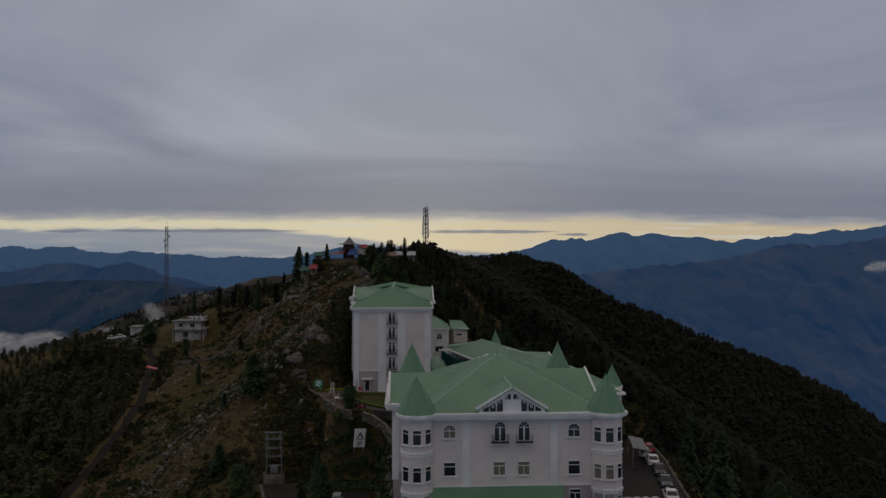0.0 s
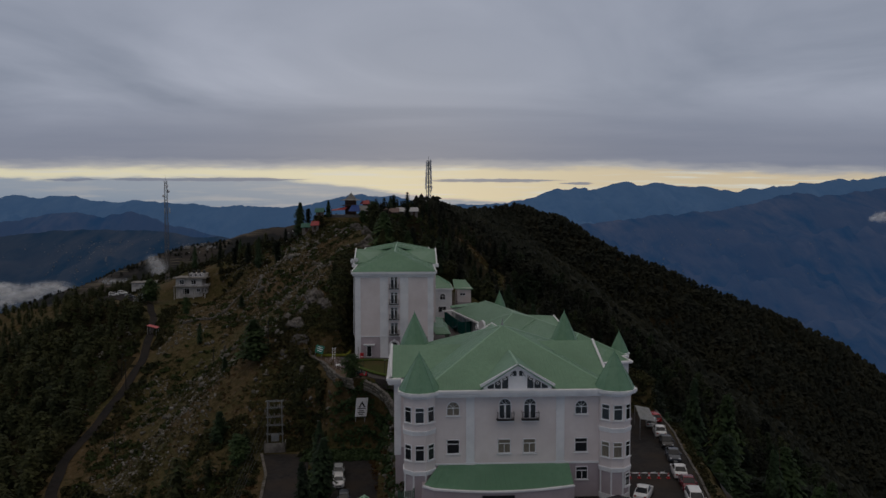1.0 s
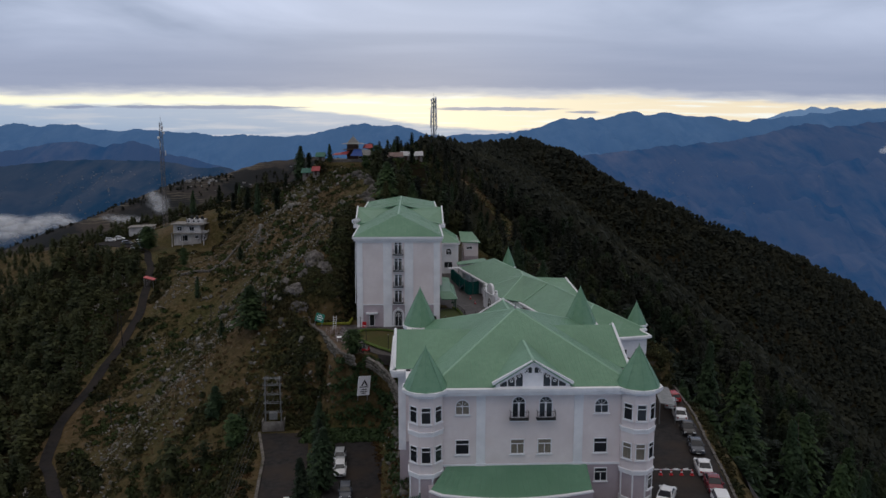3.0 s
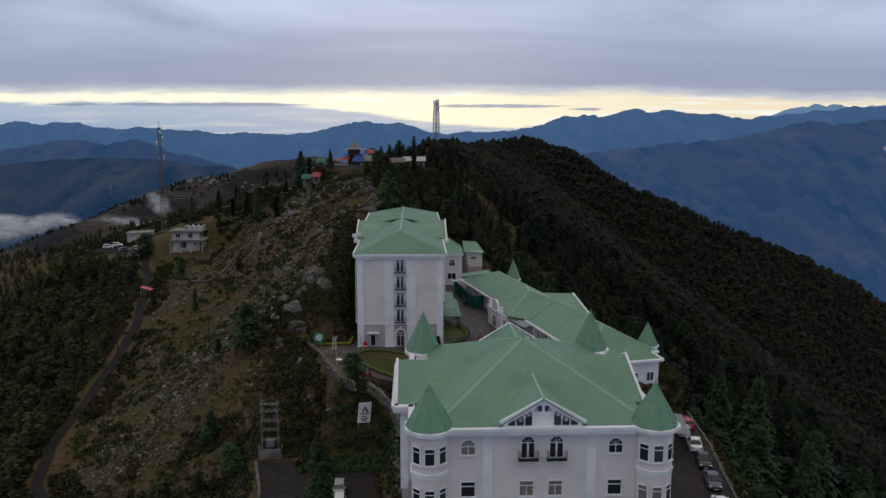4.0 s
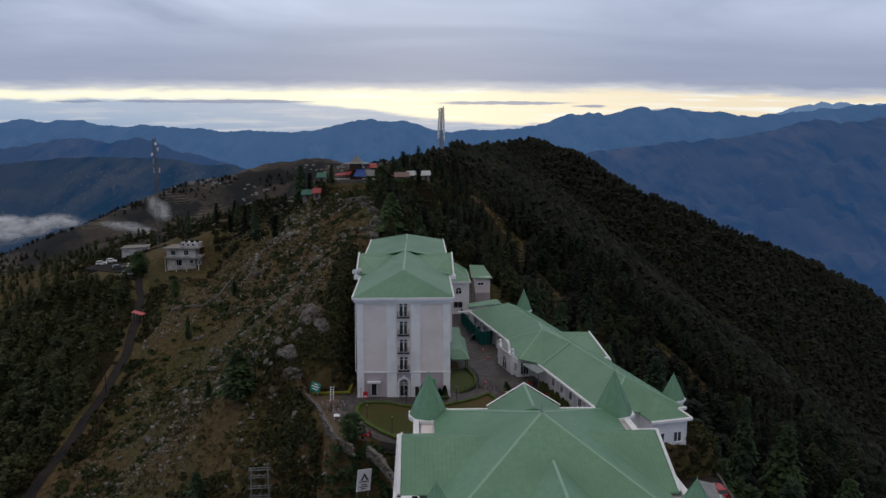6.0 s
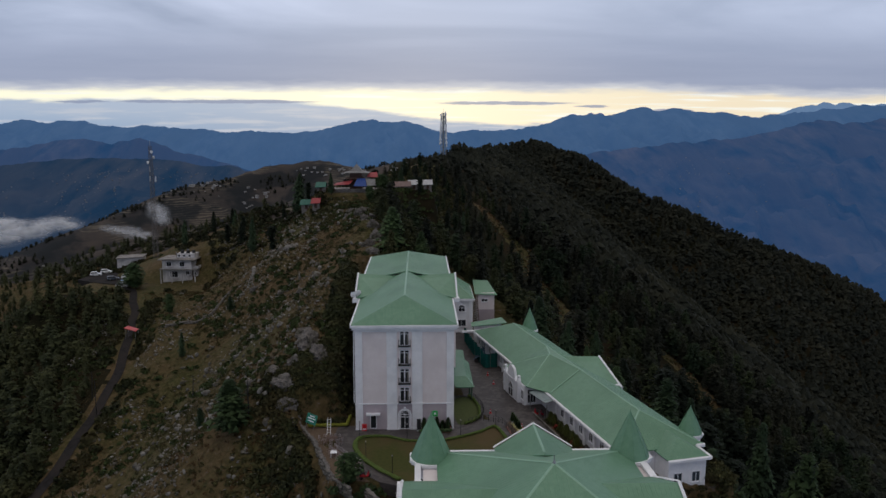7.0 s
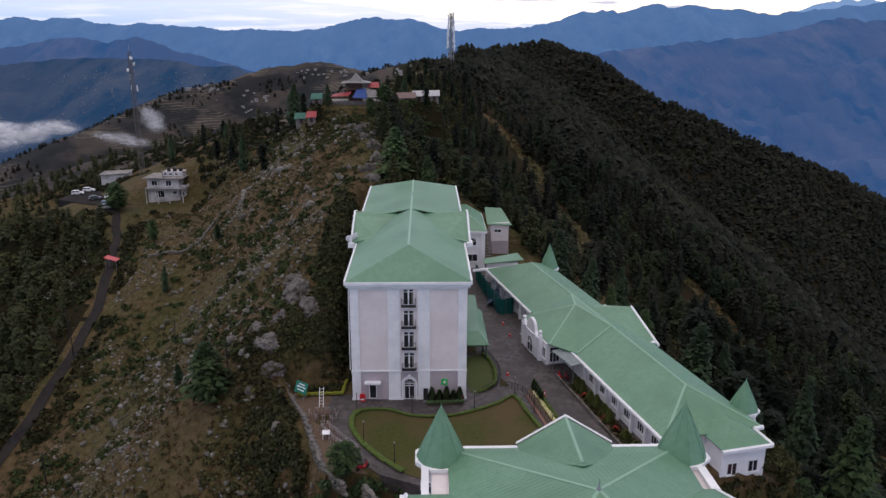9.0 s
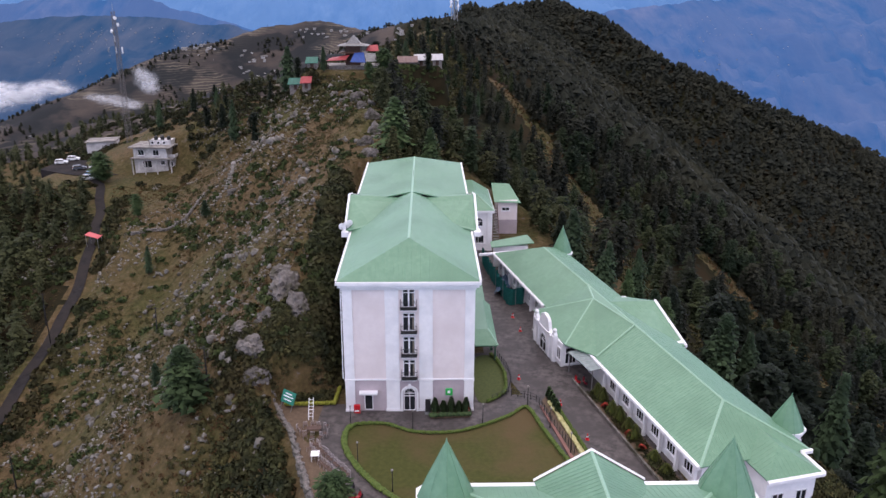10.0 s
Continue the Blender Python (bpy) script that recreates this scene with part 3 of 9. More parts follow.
ground = tagged(grid_mesh("ground", xs, ys, height(GX, GY), ground_material()), "steep rocky hillside of scrub and dry grass", "hillside", kind="structure")

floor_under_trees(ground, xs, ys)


def z_at(x, y):
    return float(height(np.array([float(x)]), np.array([float(y)]))[0])


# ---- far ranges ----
# Haze is put into blue base tones and emission; stretched noise paints gully shading.
def far_material(name, c1, c2, haze_glow, strength, lo=0.36, hi=0.66):
    return material(name, c1, c2, 0.012, 1.0, 0.0, c3=tuple(0.42 * (a + b) for a, b in zip(c1, c2)), scale3=0.003, spec=0.0, stretch=(1.0, 0.16, 0.9), lo=lo, hi=hi, emit=(*haze_glow, strength))


def far_range(name, crest, depth, drop, mat, label, rough=14.0, seed=0, back=500, amp=1.0):
    """A mountain range: a crest line with spurs running down towards the viewer."""
    x0, x1 = crest[0][0], crest[-1][0]
    xs = np.linspace(x0, x1, 480)
    cz = np.interp(xs, [c[0] for c in crest], [c[2] for c in crest])
    cy = np.interp(xs, [c[0] for c in crest], [c[1] for c in crest])
    ts = np.concatenate([[-1.0, -0.4], np.linspace(0, 1, 46)])
    T, X = np.meshgrid(ts, xs, indexing="ij")
    Y = cy[None] - np.where(T > 0, T * depth, T * back * 1.0)
    Z = cz[None] + fbm(X, 0 * X, 160, 5, seed) * rough + np.abs(fbm(X, 0 * X, 70, 5, seed + 7)) * rough * 0.8 - np.abs(T) ** 0.9 * drop
    spur_ = 0.20 - np.abs(fbm(X + 0.30 * Y, Y * 0.34, 330, 6, seed + 3))
    fine_ = 0.12 - np.abs(fbm(X - 0.45 * Y, Y * 0.5, 110, 5, seed + 13))
    Z += amp * (spur_ * 0.70 + fine_ * 0.22) * drop * np.clip(np.abs(T) * 3, 0, 1)
    nx = len(xs)
    co = np.stack([X, Y, Z], -1).reshape(-1, 3)
    i = np.arange((nx - 1) * (len(ts) - 1)); r, c = i // (nx - 1), i % (nx - 1)
    a = r * nx + c
    me = bpy.data.meshes.new(name)
    me.from_pydata(co.tolist(), [], np.stack([a, a + 1, a + nx + 1, a + nx], -1).tolist())
    me.materials.append(mat)
    me.polygons.foreach_set("use_smooth", [True] * len(me.polygons))
    return tagged(new(name, me), label, "mountains", kind="structure")


FAR1 = far_material("far_haze_blue", (0.045, 0.078, 0.135), (0.070, 0.108, 0.165), (0.054, 0.124, 0.250), 0.50)
FAR0 = far_material("haze_pale_far_peaks", (0.10, 0.14, 0.20), (0.15, 0.19, 0.25), (0.12, 0.20, 0.31), 0.75)
FAR2 = far_material("middle_haze_blue", (0.016, 0.036, 0.066), (0.088, 0.086, 0.098), (0.032, 0.092, 0.222), 0.41, 0.34, 0.70)
FAR3 = far_material("near_haze_blue", (0.008, 0.020, 0.036), (0.072, 0.068, 0.068), (0.026, 0.070, 0.145), 0.34, 0.38, 0.70)
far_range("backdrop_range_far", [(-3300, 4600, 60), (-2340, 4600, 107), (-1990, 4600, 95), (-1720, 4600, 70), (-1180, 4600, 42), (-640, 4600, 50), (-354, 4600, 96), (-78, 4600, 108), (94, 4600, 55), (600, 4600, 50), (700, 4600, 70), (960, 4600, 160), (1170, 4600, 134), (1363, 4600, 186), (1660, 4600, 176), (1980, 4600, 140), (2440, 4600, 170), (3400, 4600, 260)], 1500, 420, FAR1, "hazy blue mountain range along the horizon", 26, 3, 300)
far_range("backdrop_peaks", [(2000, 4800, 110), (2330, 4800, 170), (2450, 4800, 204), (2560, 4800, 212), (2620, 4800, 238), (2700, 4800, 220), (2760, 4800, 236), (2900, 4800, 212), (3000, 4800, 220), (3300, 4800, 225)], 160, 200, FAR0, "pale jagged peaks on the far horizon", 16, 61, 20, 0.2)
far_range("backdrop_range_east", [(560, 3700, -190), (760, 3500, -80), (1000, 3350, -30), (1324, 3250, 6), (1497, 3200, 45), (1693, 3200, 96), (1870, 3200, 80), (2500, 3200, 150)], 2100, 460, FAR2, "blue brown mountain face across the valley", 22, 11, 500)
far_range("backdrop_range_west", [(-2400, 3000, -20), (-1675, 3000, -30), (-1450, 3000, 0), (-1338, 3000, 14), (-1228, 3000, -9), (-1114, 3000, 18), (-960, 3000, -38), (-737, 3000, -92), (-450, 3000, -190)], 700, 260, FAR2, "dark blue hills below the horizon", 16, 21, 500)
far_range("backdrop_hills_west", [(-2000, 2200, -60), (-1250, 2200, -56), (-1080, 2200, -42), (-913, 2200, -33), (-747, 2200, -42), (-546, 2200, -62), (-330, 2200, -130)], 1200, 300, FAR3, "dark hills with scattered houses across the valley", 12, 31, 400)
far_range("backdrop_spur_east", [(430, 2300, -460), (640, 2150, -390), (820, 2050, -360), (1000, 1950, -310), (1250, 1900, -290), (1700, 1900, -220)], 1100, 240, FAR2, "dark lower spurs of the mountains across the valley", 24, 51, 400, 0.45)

# ---- front building ----
def octagon(r, n=8, off=22.5):
    return [(r * math.cos(radians(off + 360 * i / n)), r * math.sin(radians(off + 360 * i / n))) for i in range(n)]


def turret(parent, x, y, z0, eave, tip, r=2.0, base=True, wins=(), cone_r=2.5, cornice=2.75):
    """An eight-sided corner bay with bands, windows and a pointed metal roof."""
    bm = bmesh.new()
    prism(bm, octagon(r), z0, eave - 0.35)
    t = part("turret", bm, WALL, parent, at=Matrix.Translation((x, y, 0)))
    bm = bmesh.new()
    prism(bm, octagon(r + 0.12), eave - 0.55, eave - 0.3); prism(bm, octagon(cornice - 0.15), eave - 0.3, eave - 0.1); prism(bm, octagon(cornice), eave - 0.1, eave + 0.22)
    part("cornice", bm, WHITE, t)
    if base:
        for z in (-3.05, 1.75):
            if z > z0:
                bm = bmesh.new()
                prism(bm, octagon(r + 0.14), z, z + 0.18); prism(bm, octagon(r + 0.07), z - 0.35, z)
                part("string_course", bm, WHITE, t)
    bm = bmesh.new()
    n, rings = 16, 10
    rows = []
    for k in range(rings + 1):
        s = k / rings
        rr = cone_r * (1 - s) ** 1.06 * (1 + 0.06 * math.sin(s * 3.1)) + 0.02
        z = eave + 0.12 + (tip - eave - 0.12) * s
        rows.append([bm.verts.new((rr * (1.0 if i % 2 == 0 else 0.975) * math.cos(6.2832 * i / n), rr * (1.0 if i % 2 == 0 else 0.975) * math.sin(6.2832 * i / n), z)) for i in range(n)])
    for a, b in zip(rows, rows[1:]):
        for i in range(n):
            bm.faces.new((a[i], a[(i + 1) % n], b[(i + 1) % n], b[i]))
    bm.faces.new(rows[0][::-1]); bm.faces.new(rows[-1])
    spire = part("spire", bm, ROOF, t)
    bm = bmesh.new()
    tube(bm, (0, 0, tip - 0.3), (0, 0, tip + 0.15), 0.06, 0.03)
    for i in range(0, n, 2):
        a = 6.2832 * i / n
        for k in range(rings - 1):
            s0, s1 = k / rings, (k + 1) / rings
            f = lambda s: Vector(((cone_r * (1 - s) ** 1.06 * (1 + 0.06 * math.sin(s * 3.1)) + 0.03) * math.cos(a), (cone_r * (1 - s) ** 1.06 * (1 + 0.06 * math.sin(s * 3.1)) + 0.03) * math.sin(a), eave + 0.12 + (tip - eave - 0.12) * s))
            tube(bm, f(s0), f(s1), 0.035, n=3)
    part("seam", bm, ROOF, spire)
    ap = r * math.cos(radians(22.5))
    for deg, z, h, gl in wins:
        a = radians(deg)
        window(t, facing(ap * math.sin(a), -ap * math.cos(a), z, deg), 1.12, h, False, 1, gl, transom=h * 0.72)
    return t


FX, FY0, FY1, FE = 15.6, -53.1, -24.0, 6.3
front = thing("hotel_building", "pink plastered hotel with green metal roof and corner turrets", "building")


def build_front(b):
    bm = bmesh.new()
    box(bm, 2.6, FY0, -2.6, 28.6, FY1, FE - 0.3)
    box(bm, 0.9, -46.2, -2.6, 2.6, -31.5, FE - 0.3)
    part("wall", bm, WALL, b)
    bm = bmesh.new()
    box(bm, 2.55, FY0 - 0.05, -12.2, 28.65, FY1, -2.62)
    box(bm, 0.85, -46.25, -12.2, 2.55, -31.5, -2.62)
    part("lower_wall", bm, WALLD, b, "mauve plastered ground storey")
    bm = bmesh.new()
    box(bm, 5.0, FY0 - 0.14, -2.72, 26.0, FY0 - 0.05, -2.48)
    part("string_course", bm, WHITE, b)
    # pilasters
    for x in (9.95, 20.85):
        bm = bmesh.new()
        box(bm, x - 0.5, FY0 - 0.14, -2.9, x + 0.5, FY0, FE - 0.55)
        box(bm, x - 0.58, FY0 - 0.2, -2.9, x + 0.58, FY0, -2.4); box(bm, x - 0.56, FY0 - 0.18, FE - 0.9, x + 0.56, FY0, FE - 0.55)
        part("pilaster", bm, WHITE, b, "bluish white pilaster")
    for y in (-46.2, -32.3):
        bm = bmesh.new()
        box(bm, 0.72, y - 0.05, -3.6, 0.9, y + 0.75, FE - 0.4)
        box(bm, 0.72, y - 0.1, -3.6, 1.6, y, FE - 0.4)
        part("pilaster", bm, WHITE, b, "white corner pilaster")
    # cornice all round, as a ring of beams
    cor = [((5.6, FY0 - 0.62), (25.7, FY0 - 0.62), 0.9), ((0.1, -46.9), (2.2, -46.9), 0.8), ((28.9, -50.5), (28.3, -27), 0.8), ((5.6, FY1 + 0.7), (25.7, FY1 + 0.7), 0.9), ((0.15, -46.9), (0.15, -31), 0.8), ((2.0, -50.8), (2.0, -46.6), 0.7), ((2.0, -31.4), (2.0, -26), 0.7)]
    for (x0, y0), (x1, y1), w in cor:
        d = Vector((x1 - x0, y1 - y0, 0)); ln = d.length; ang = math.degrees(math.atan2(d.y, d.x))
        bm = bmesh.new()
        box(bm, 0, -w / 2, FE - 0.12, ln, w / 2, FE + 0.2); box(bm, 0, -w * 0.36, FE - 0.42, ln, w * 0.36, FE - 0.12); box(bm, 0, -w * 0.24, FE - 0.62, ln, w * 0.24, FE - 0.42)
        part("cornice", bm, WHITE, b, at=facing(x0, y0, 0, ang))
    # main roof: pyramid with cross gables
    ap = (FX, -38.8, 12.0)
    E = FE + 0.25
    c = [(4.2, FY0 - 0.5, E), (27.2, FY0 - 0.5, E), (27.2, FY1 + 0.6, E), (4.2, FY1 + 0.6, E)]
    facets = [(c[0], c[1], ap), (c[1], c[2], ap), (c[2], c[3], ap), (c[3], c[0], ap)]
    caps = [(ap, c[i]) for i in range(4)]
    rz = 9.35
    facets += [((0.35, -46.5, E), (8.0, -46.5, E + 0.02), (13.0, -38.8, rz), (0.35, -38.8, rz)), ((0.35, -31.1, E), (0.35, -38.8, rz), (13.0, -38.8, rz), (8.0, -31.1, E + 0.02))]
    rr = 9.75
    facets += [((28.2, -46.8, E), (28.2, -38.8, rr), (18.0, -38.8, rr), (23.6, -46.8, E + 0.02)), ((28.2, -30.8, E), (23.6, -30.8, E + 0.02), (18.0, -38.8, rr), (28.2, -38.8, rr))]
    # front and back gables
    facets += [((11.1, FY0 - 0.75, 6.75), (15.6, FY0 - 0.75, 9.55), (15.6, -45.2, 9.75), (11.6, -50.6, 7.0)), ((20.1, FY0 - 0.75, 6.75), (19.6, -50.6, 7.0), (15.6, -45.2, 9.75), (15.6, FY0 - 0.75, 9.55))]
    facets += [((11.2, FY1 + 0.9, 6.75), (11.6, -27, 7.3), (15.9, -32.0, 9.85), (15.9, FY1 + 0.9, 9.75)), ((20.6, FY1 + 0.9, 6.75), (15.9, FY1 + 0.9, 9.75), (15.9, -32.0, 9.85), (20.2, -27, 7.3))]
    caps += [((15.6, FY0 - 0.7, 9.6), (15.6, -46.2, 9.8)), ((15.9, FY1 + 0.8, 9.8), (15.9, -31.5, 9.9))]
    r = roof_set(b, facets, caps)
    # verges
    for a, d in (((0.3, -46.6, E + 0.05), (0.3, -38.8, rz + 0.08)), ((28.25, -46.8, E + 0.05), (28.25, -38.8, rr + 0.08)), ((0.3, -31, E), (0.3, -38.8, rz + 0.08)), ((28.25, -30.8, E), (28.25, -38.8, rr + 0.08)),
                 ((11.1, FY1 + 1.0, 6.8), (15.9, FY1 + 1.0, 9.82)), ((20.7, FY1 + 1.0, 6.8), (15.9, FY1 + 1.0, 9.82))):
        bm = bmesh.new()
        strip(bm, a, d, 0.34, 0.12)
        part("bargeboard", bm, WHITE, r)
    for x in (0.75, 27.95):
        bm = bmesh.new()
        vs = [bm.verts.new((x, y, z)) for y, z in ((-46.3, FE), (-31.2, FE), (-38.8, rz - 0.2))]
        vs2 = [bm.verts.new((x + 0.2, v.co.y, v.co.z)) for v in vs]
        bm.faces.new(vs); bm.faces.new(vs2[::-1])
        part("gable_wall", bm, WALL, b)
    bm = bmesh.new()
    tube(bm, (FX, -38.8, 11.9), (FX, -38.8, 12.9), 0.07, 0.03); tube(bm, (FX, -38.8, 11.95), (FX, -38.8, 12.3), 0.22, 0.1, 8)
    part("finial", bm, STEEL, r)
    # pediment
    y = FY0 - 0.62
    bm = bmesh.new()
    pts = [(11.5, 6.45), (19.7, 6.45), (19.7, 7.0), (15.6, 9.3), (11.5, 7.0)]
    lo = [bm.verts.new((px, y + 0.1, pz)) for px, pz in pts]; hi = [bm.verts.new((px, y + 0.3, pz)) for px, pz in pts]
    bm.faces.new(lo[::-1]); bm.faces.new(hi)
    ped = part("pediment", bm, WHITE, b, "white glazed gable with scrolled trim")
    bm = bmesh.new()
    for a, d in (((11.15, 6.98), (15.6, 9.45)), ((20.05, 6.98), (15.6, 9.45))):
        dx, dz = d[0] - a[0], d[1] - a[1]; n = math.hypot(dx, dz); nx, nz = -dz / n * 0.17, dx / n * 0.17
        if nz < 0:
            nx, nz = -nx, -nz
        q = [(a[0] - nx, a[1] - nz), (d[0] - nx, d[1] - nz), (d[0] + nx, d[1] + nz), (a[0] + nx, a[1] + nz)]
        f = [bm.verts.new((px, y - 0.12, pz)) for px, pz in q]; g = [bm.verts.new((px, y + 0.2, pz)) for px, pz in q]
        bm.faces.new(f); bm.faces.new(g[::-1])
        for i in range(4):
            bm.faces.new((f[i], g[i], g[(i + 1) % 4], f[(i + 1) % 4]))
    box(bm, 11.3, y - 0.12, 6.38, 19.9, y + 0.2, 6.56)
    part("raking_cornice", bm, WHITE, ped)
    for s in (-1, 1):
        for i in range(3):
            x0 = FX + s * (1.15 + 0.86 * i); x1 = x0 + s * 0.74
            h0, h1 = 9.1 - 0.555 * abs(x0 - FX) - 0.22, 9.1 - 0.555 * abs(x1 - FX) - 0.22
            bm = bmesh.new()
            q = [(x0, 6.64), (x1, 6.64), (x1, max(h1, 6.9)), (x0, max(h0, 6.95))]
            vs = [bm.verts.new((px, y + 0.06, pz)) for px, pz in q]
            bm.faces.new(vs if s > 0 else vs[::-1])
            part("pane", bm, GLASS, ped)
        bm = bmesh.new()
        q = [(FX + s * 0.15, 8.15), (FX + s * 0.95, 8.15), (FX + s * 0.8, 8.55), (FX + s * 0.35, 8.8), (FX + s * 0.15, 8.7)]
        vs = [bm.verts.new((px, y + 0.06, pz)) for px, pz in q]
        bm.faces.new(vs if s > 0 else vs[::-1])
        part("pane", bm, GLASS, ped)
        for k in range(5):
            bm = bmesh.new()
            cx = FX + s * (0.7 + 0.42 * k); cz = 9.05 - 0.65 * abs(cx - FX) - 0.22
            for j in range(8):
                a0, a1 = 6.2832 * j / 8, 6.2832 * (j + 1) / 8
                tube(bm, (cx + 0.15 * math.cos(a0), y, cz + 0.15 * math.sin(a0)), (cx + 0.15 * math.cos(a1), y, cz + 0.15 * math.sin(a1)), 0.045, n=4)
            part("scroll", bm, WHITE, ped)
    # facade windows
    yy = FY0
    for x in (14.15, 17.15):
        window(b, facing(x, yy, 2.85, 0), 1.55, 2.5, True, 2, sill=False, name="french_window", bar=0.10)
        balcony(b, facing(x, yy, 2.83, 0), 2.1, 0.7)
    for x, gl in ((7.9, CURTAIN), (23.4, None)):
        window(b, facing(x, yy, 3.28, 0), 1.6, 1.75, True, 2, gl)
    for x, n, gl in ((7.9, 1, None), (14.05, 2, CURTAIN), (17.1, 2, CURTAIN), (23.4, 1, None)):
        window(b, facing(x, yy, -1.35, 0), 1.58, 1.75, False, n, gl, transom=1.2)
    window(b, facing(23.5, yy - 0.05, -4.7, 0), 1.5, 1.6, False, 2, None, transom=1.1)
    # turrets
    for x, sgn in ((3.85, -1), (27.45, 1)):
        ws = [(d, z, 1.9, (CURTAIN if (sgn > 0 and d <= 0 and z < 2) else None)) for d in (-45, 0, 45) for z in (2.85, -1.65)]
        if sgn > 0:
            ws.append((45, -5.2, 1.6, None))
        turret(b, x, FY0 + 0.2, -3.4, FE, 11.0, wins=ws)
        bm = bmesh.new()
        prism(bm, octagon(1.85), -12.2, -3.1)
        t = part("turret_base", bm, WALLD, b, at=Matrix.Translation((x, FY0 + 0.2, 0)))
        bm = bmesh.new()
        prism(bm, octagon(2.0), -6.9, -6.2)
        part("plinth", bm, WHITE, t)
        bm = bmesh.new()
        for i in range(8):
            px, py = octagon(1.88)[i]
            tube(bm, (px, py, -6.3), (px, py, -3.2), 0.1, n=6)
        part("corner_trim", bm, WHITE, t)
    for x in (3.6, 27.2):
        turret(b, x, FY1 - 0.6, -8.0, FE, 12.0, base=False, wins=[(180, 3.2, 1.35, None), (-90 if x < 10 else 90, 3.2, 1.35, None), (-135 if x < 10 else 135, 3.2, 1.35, None), (-45, 3.2, 1.35, None)], cone_r=2.45)
    # side windows on the west wing
    for y in (-43.5, -39, -34.5):
        for z in (-0.4, 3.2):
            window(b, facing(0.9, y, z, -90), 1.2, 1.5, False, 2)
    for y in (-48.5, -42, -36, -30):
        for z in (-5.2, -0.5, 3.2):
            window(b, facing(28.6, y, z, 90), 1.2, 1.5, False, 2)


build_front(front)

# bowed entrance block before the facade
porch = thing("entrance_block", "bowed mauve entrance block with green sheet roof", "porch")


def build_porch(b):
    n = 14
    arc = []
    for i in range(n + 1):
        s = i / n
        x = 4.2 + 17.6 * s
        arc.append((x, -57.0 - 2.4 * math.sin(math.pi * (0.12 + 0.76 * s)) + 0.9))
    arc[0] = (4.2, -56.3)
    bm = bmesh.new()
    outer = [(4.0, FY0 - 0.1)] + arc + [(22.0, FY0 - 0.1)]
    prism(bm, outer, -7.4, -4.16)
    part("wall", bm, WALLD, b, "mauve plastered bowed wall")
    bm = bmesh.new()
    for i in range(len(arc) - 1):
        a, c = Vector((*arc[i], 0)), Vector((*arc[i + 1], 0))
        nrm = Vector(((c - a).y, -(c - a).x, 0)).normalized()
        q = [a + nrm * 0.18, c + nrm * 0.18, c - nrm * 0.2, a - nrm * 0.2]
        prism(bm, [(v.x, v.y) for v in q], -4.16, -3.98)
    part("parapet", bm, WHITE, b, "white parapet edge")
    back = [(4.6 + 17.2 * i / n, FY0 - 0.06, -2.6) for i in range(n + 1)]
    back[0] = (6.4, FY0 - 0.06, -2.62); back[-1] = (21.9, FY0 - 0.06, -2.62)
    facets = []
    for i in range(n):
        p, q = arc[i], arc[i + 1]
        x0, x1 = 6.2 + 15.7 * i / n, 6.2 + 15.7 * (i + 1) / n
        facets.append(((p[0], p[1] + 0.15, -4.15), (q[0], q[1] + 0.15, -4.15), (x1, FY0 - 0.06, -2.62), (x0, FY0 - 0.06, -2.62)))
    roof_set(b, facets, [], 0.1, 0.9)
    mid = arc[7]
    bm = bmesh.new()
    box(bm, 10.9, -58.62, -6.95, 14.6, -57.4, -4.5)
    part("opening", bm, GLASS, b, "dark entrance opening")
    for x0, x1 in ((10.8, 12.6), (13.7, 14.5)):
        bm = bmesh.new()
        box(bm, x0, -58.72, -6.95, x1, -58.66, -5.0)
        d = part("door_panel", bm, WHITE, b, "white sliding door panel")
    for k, (x, y) in enumerate(((5.6, -57.75), (7.3, -58.2))):
        bm = bmesh.new()
        box(bm, x - 0.25, y - 0.25, -6.9, x + 0.25, y - 0.1, -6.1); box(bm, x - 0.32, y - 0.3, -6.2, x + 0.32, y - 0.06, -6.08)
        part("fire_box", bm, RED, b, "small red fire point")


RED = material("red_paint", (0.42, 0.012, 0.018), (0.55, 0.02, 0.025), 3, 0.4, 0.02)
build_porch(porch)

# ---- tower block ----
tower = thing("hotel_tower", "five-storey pink hotel block with green metal roof", "building")


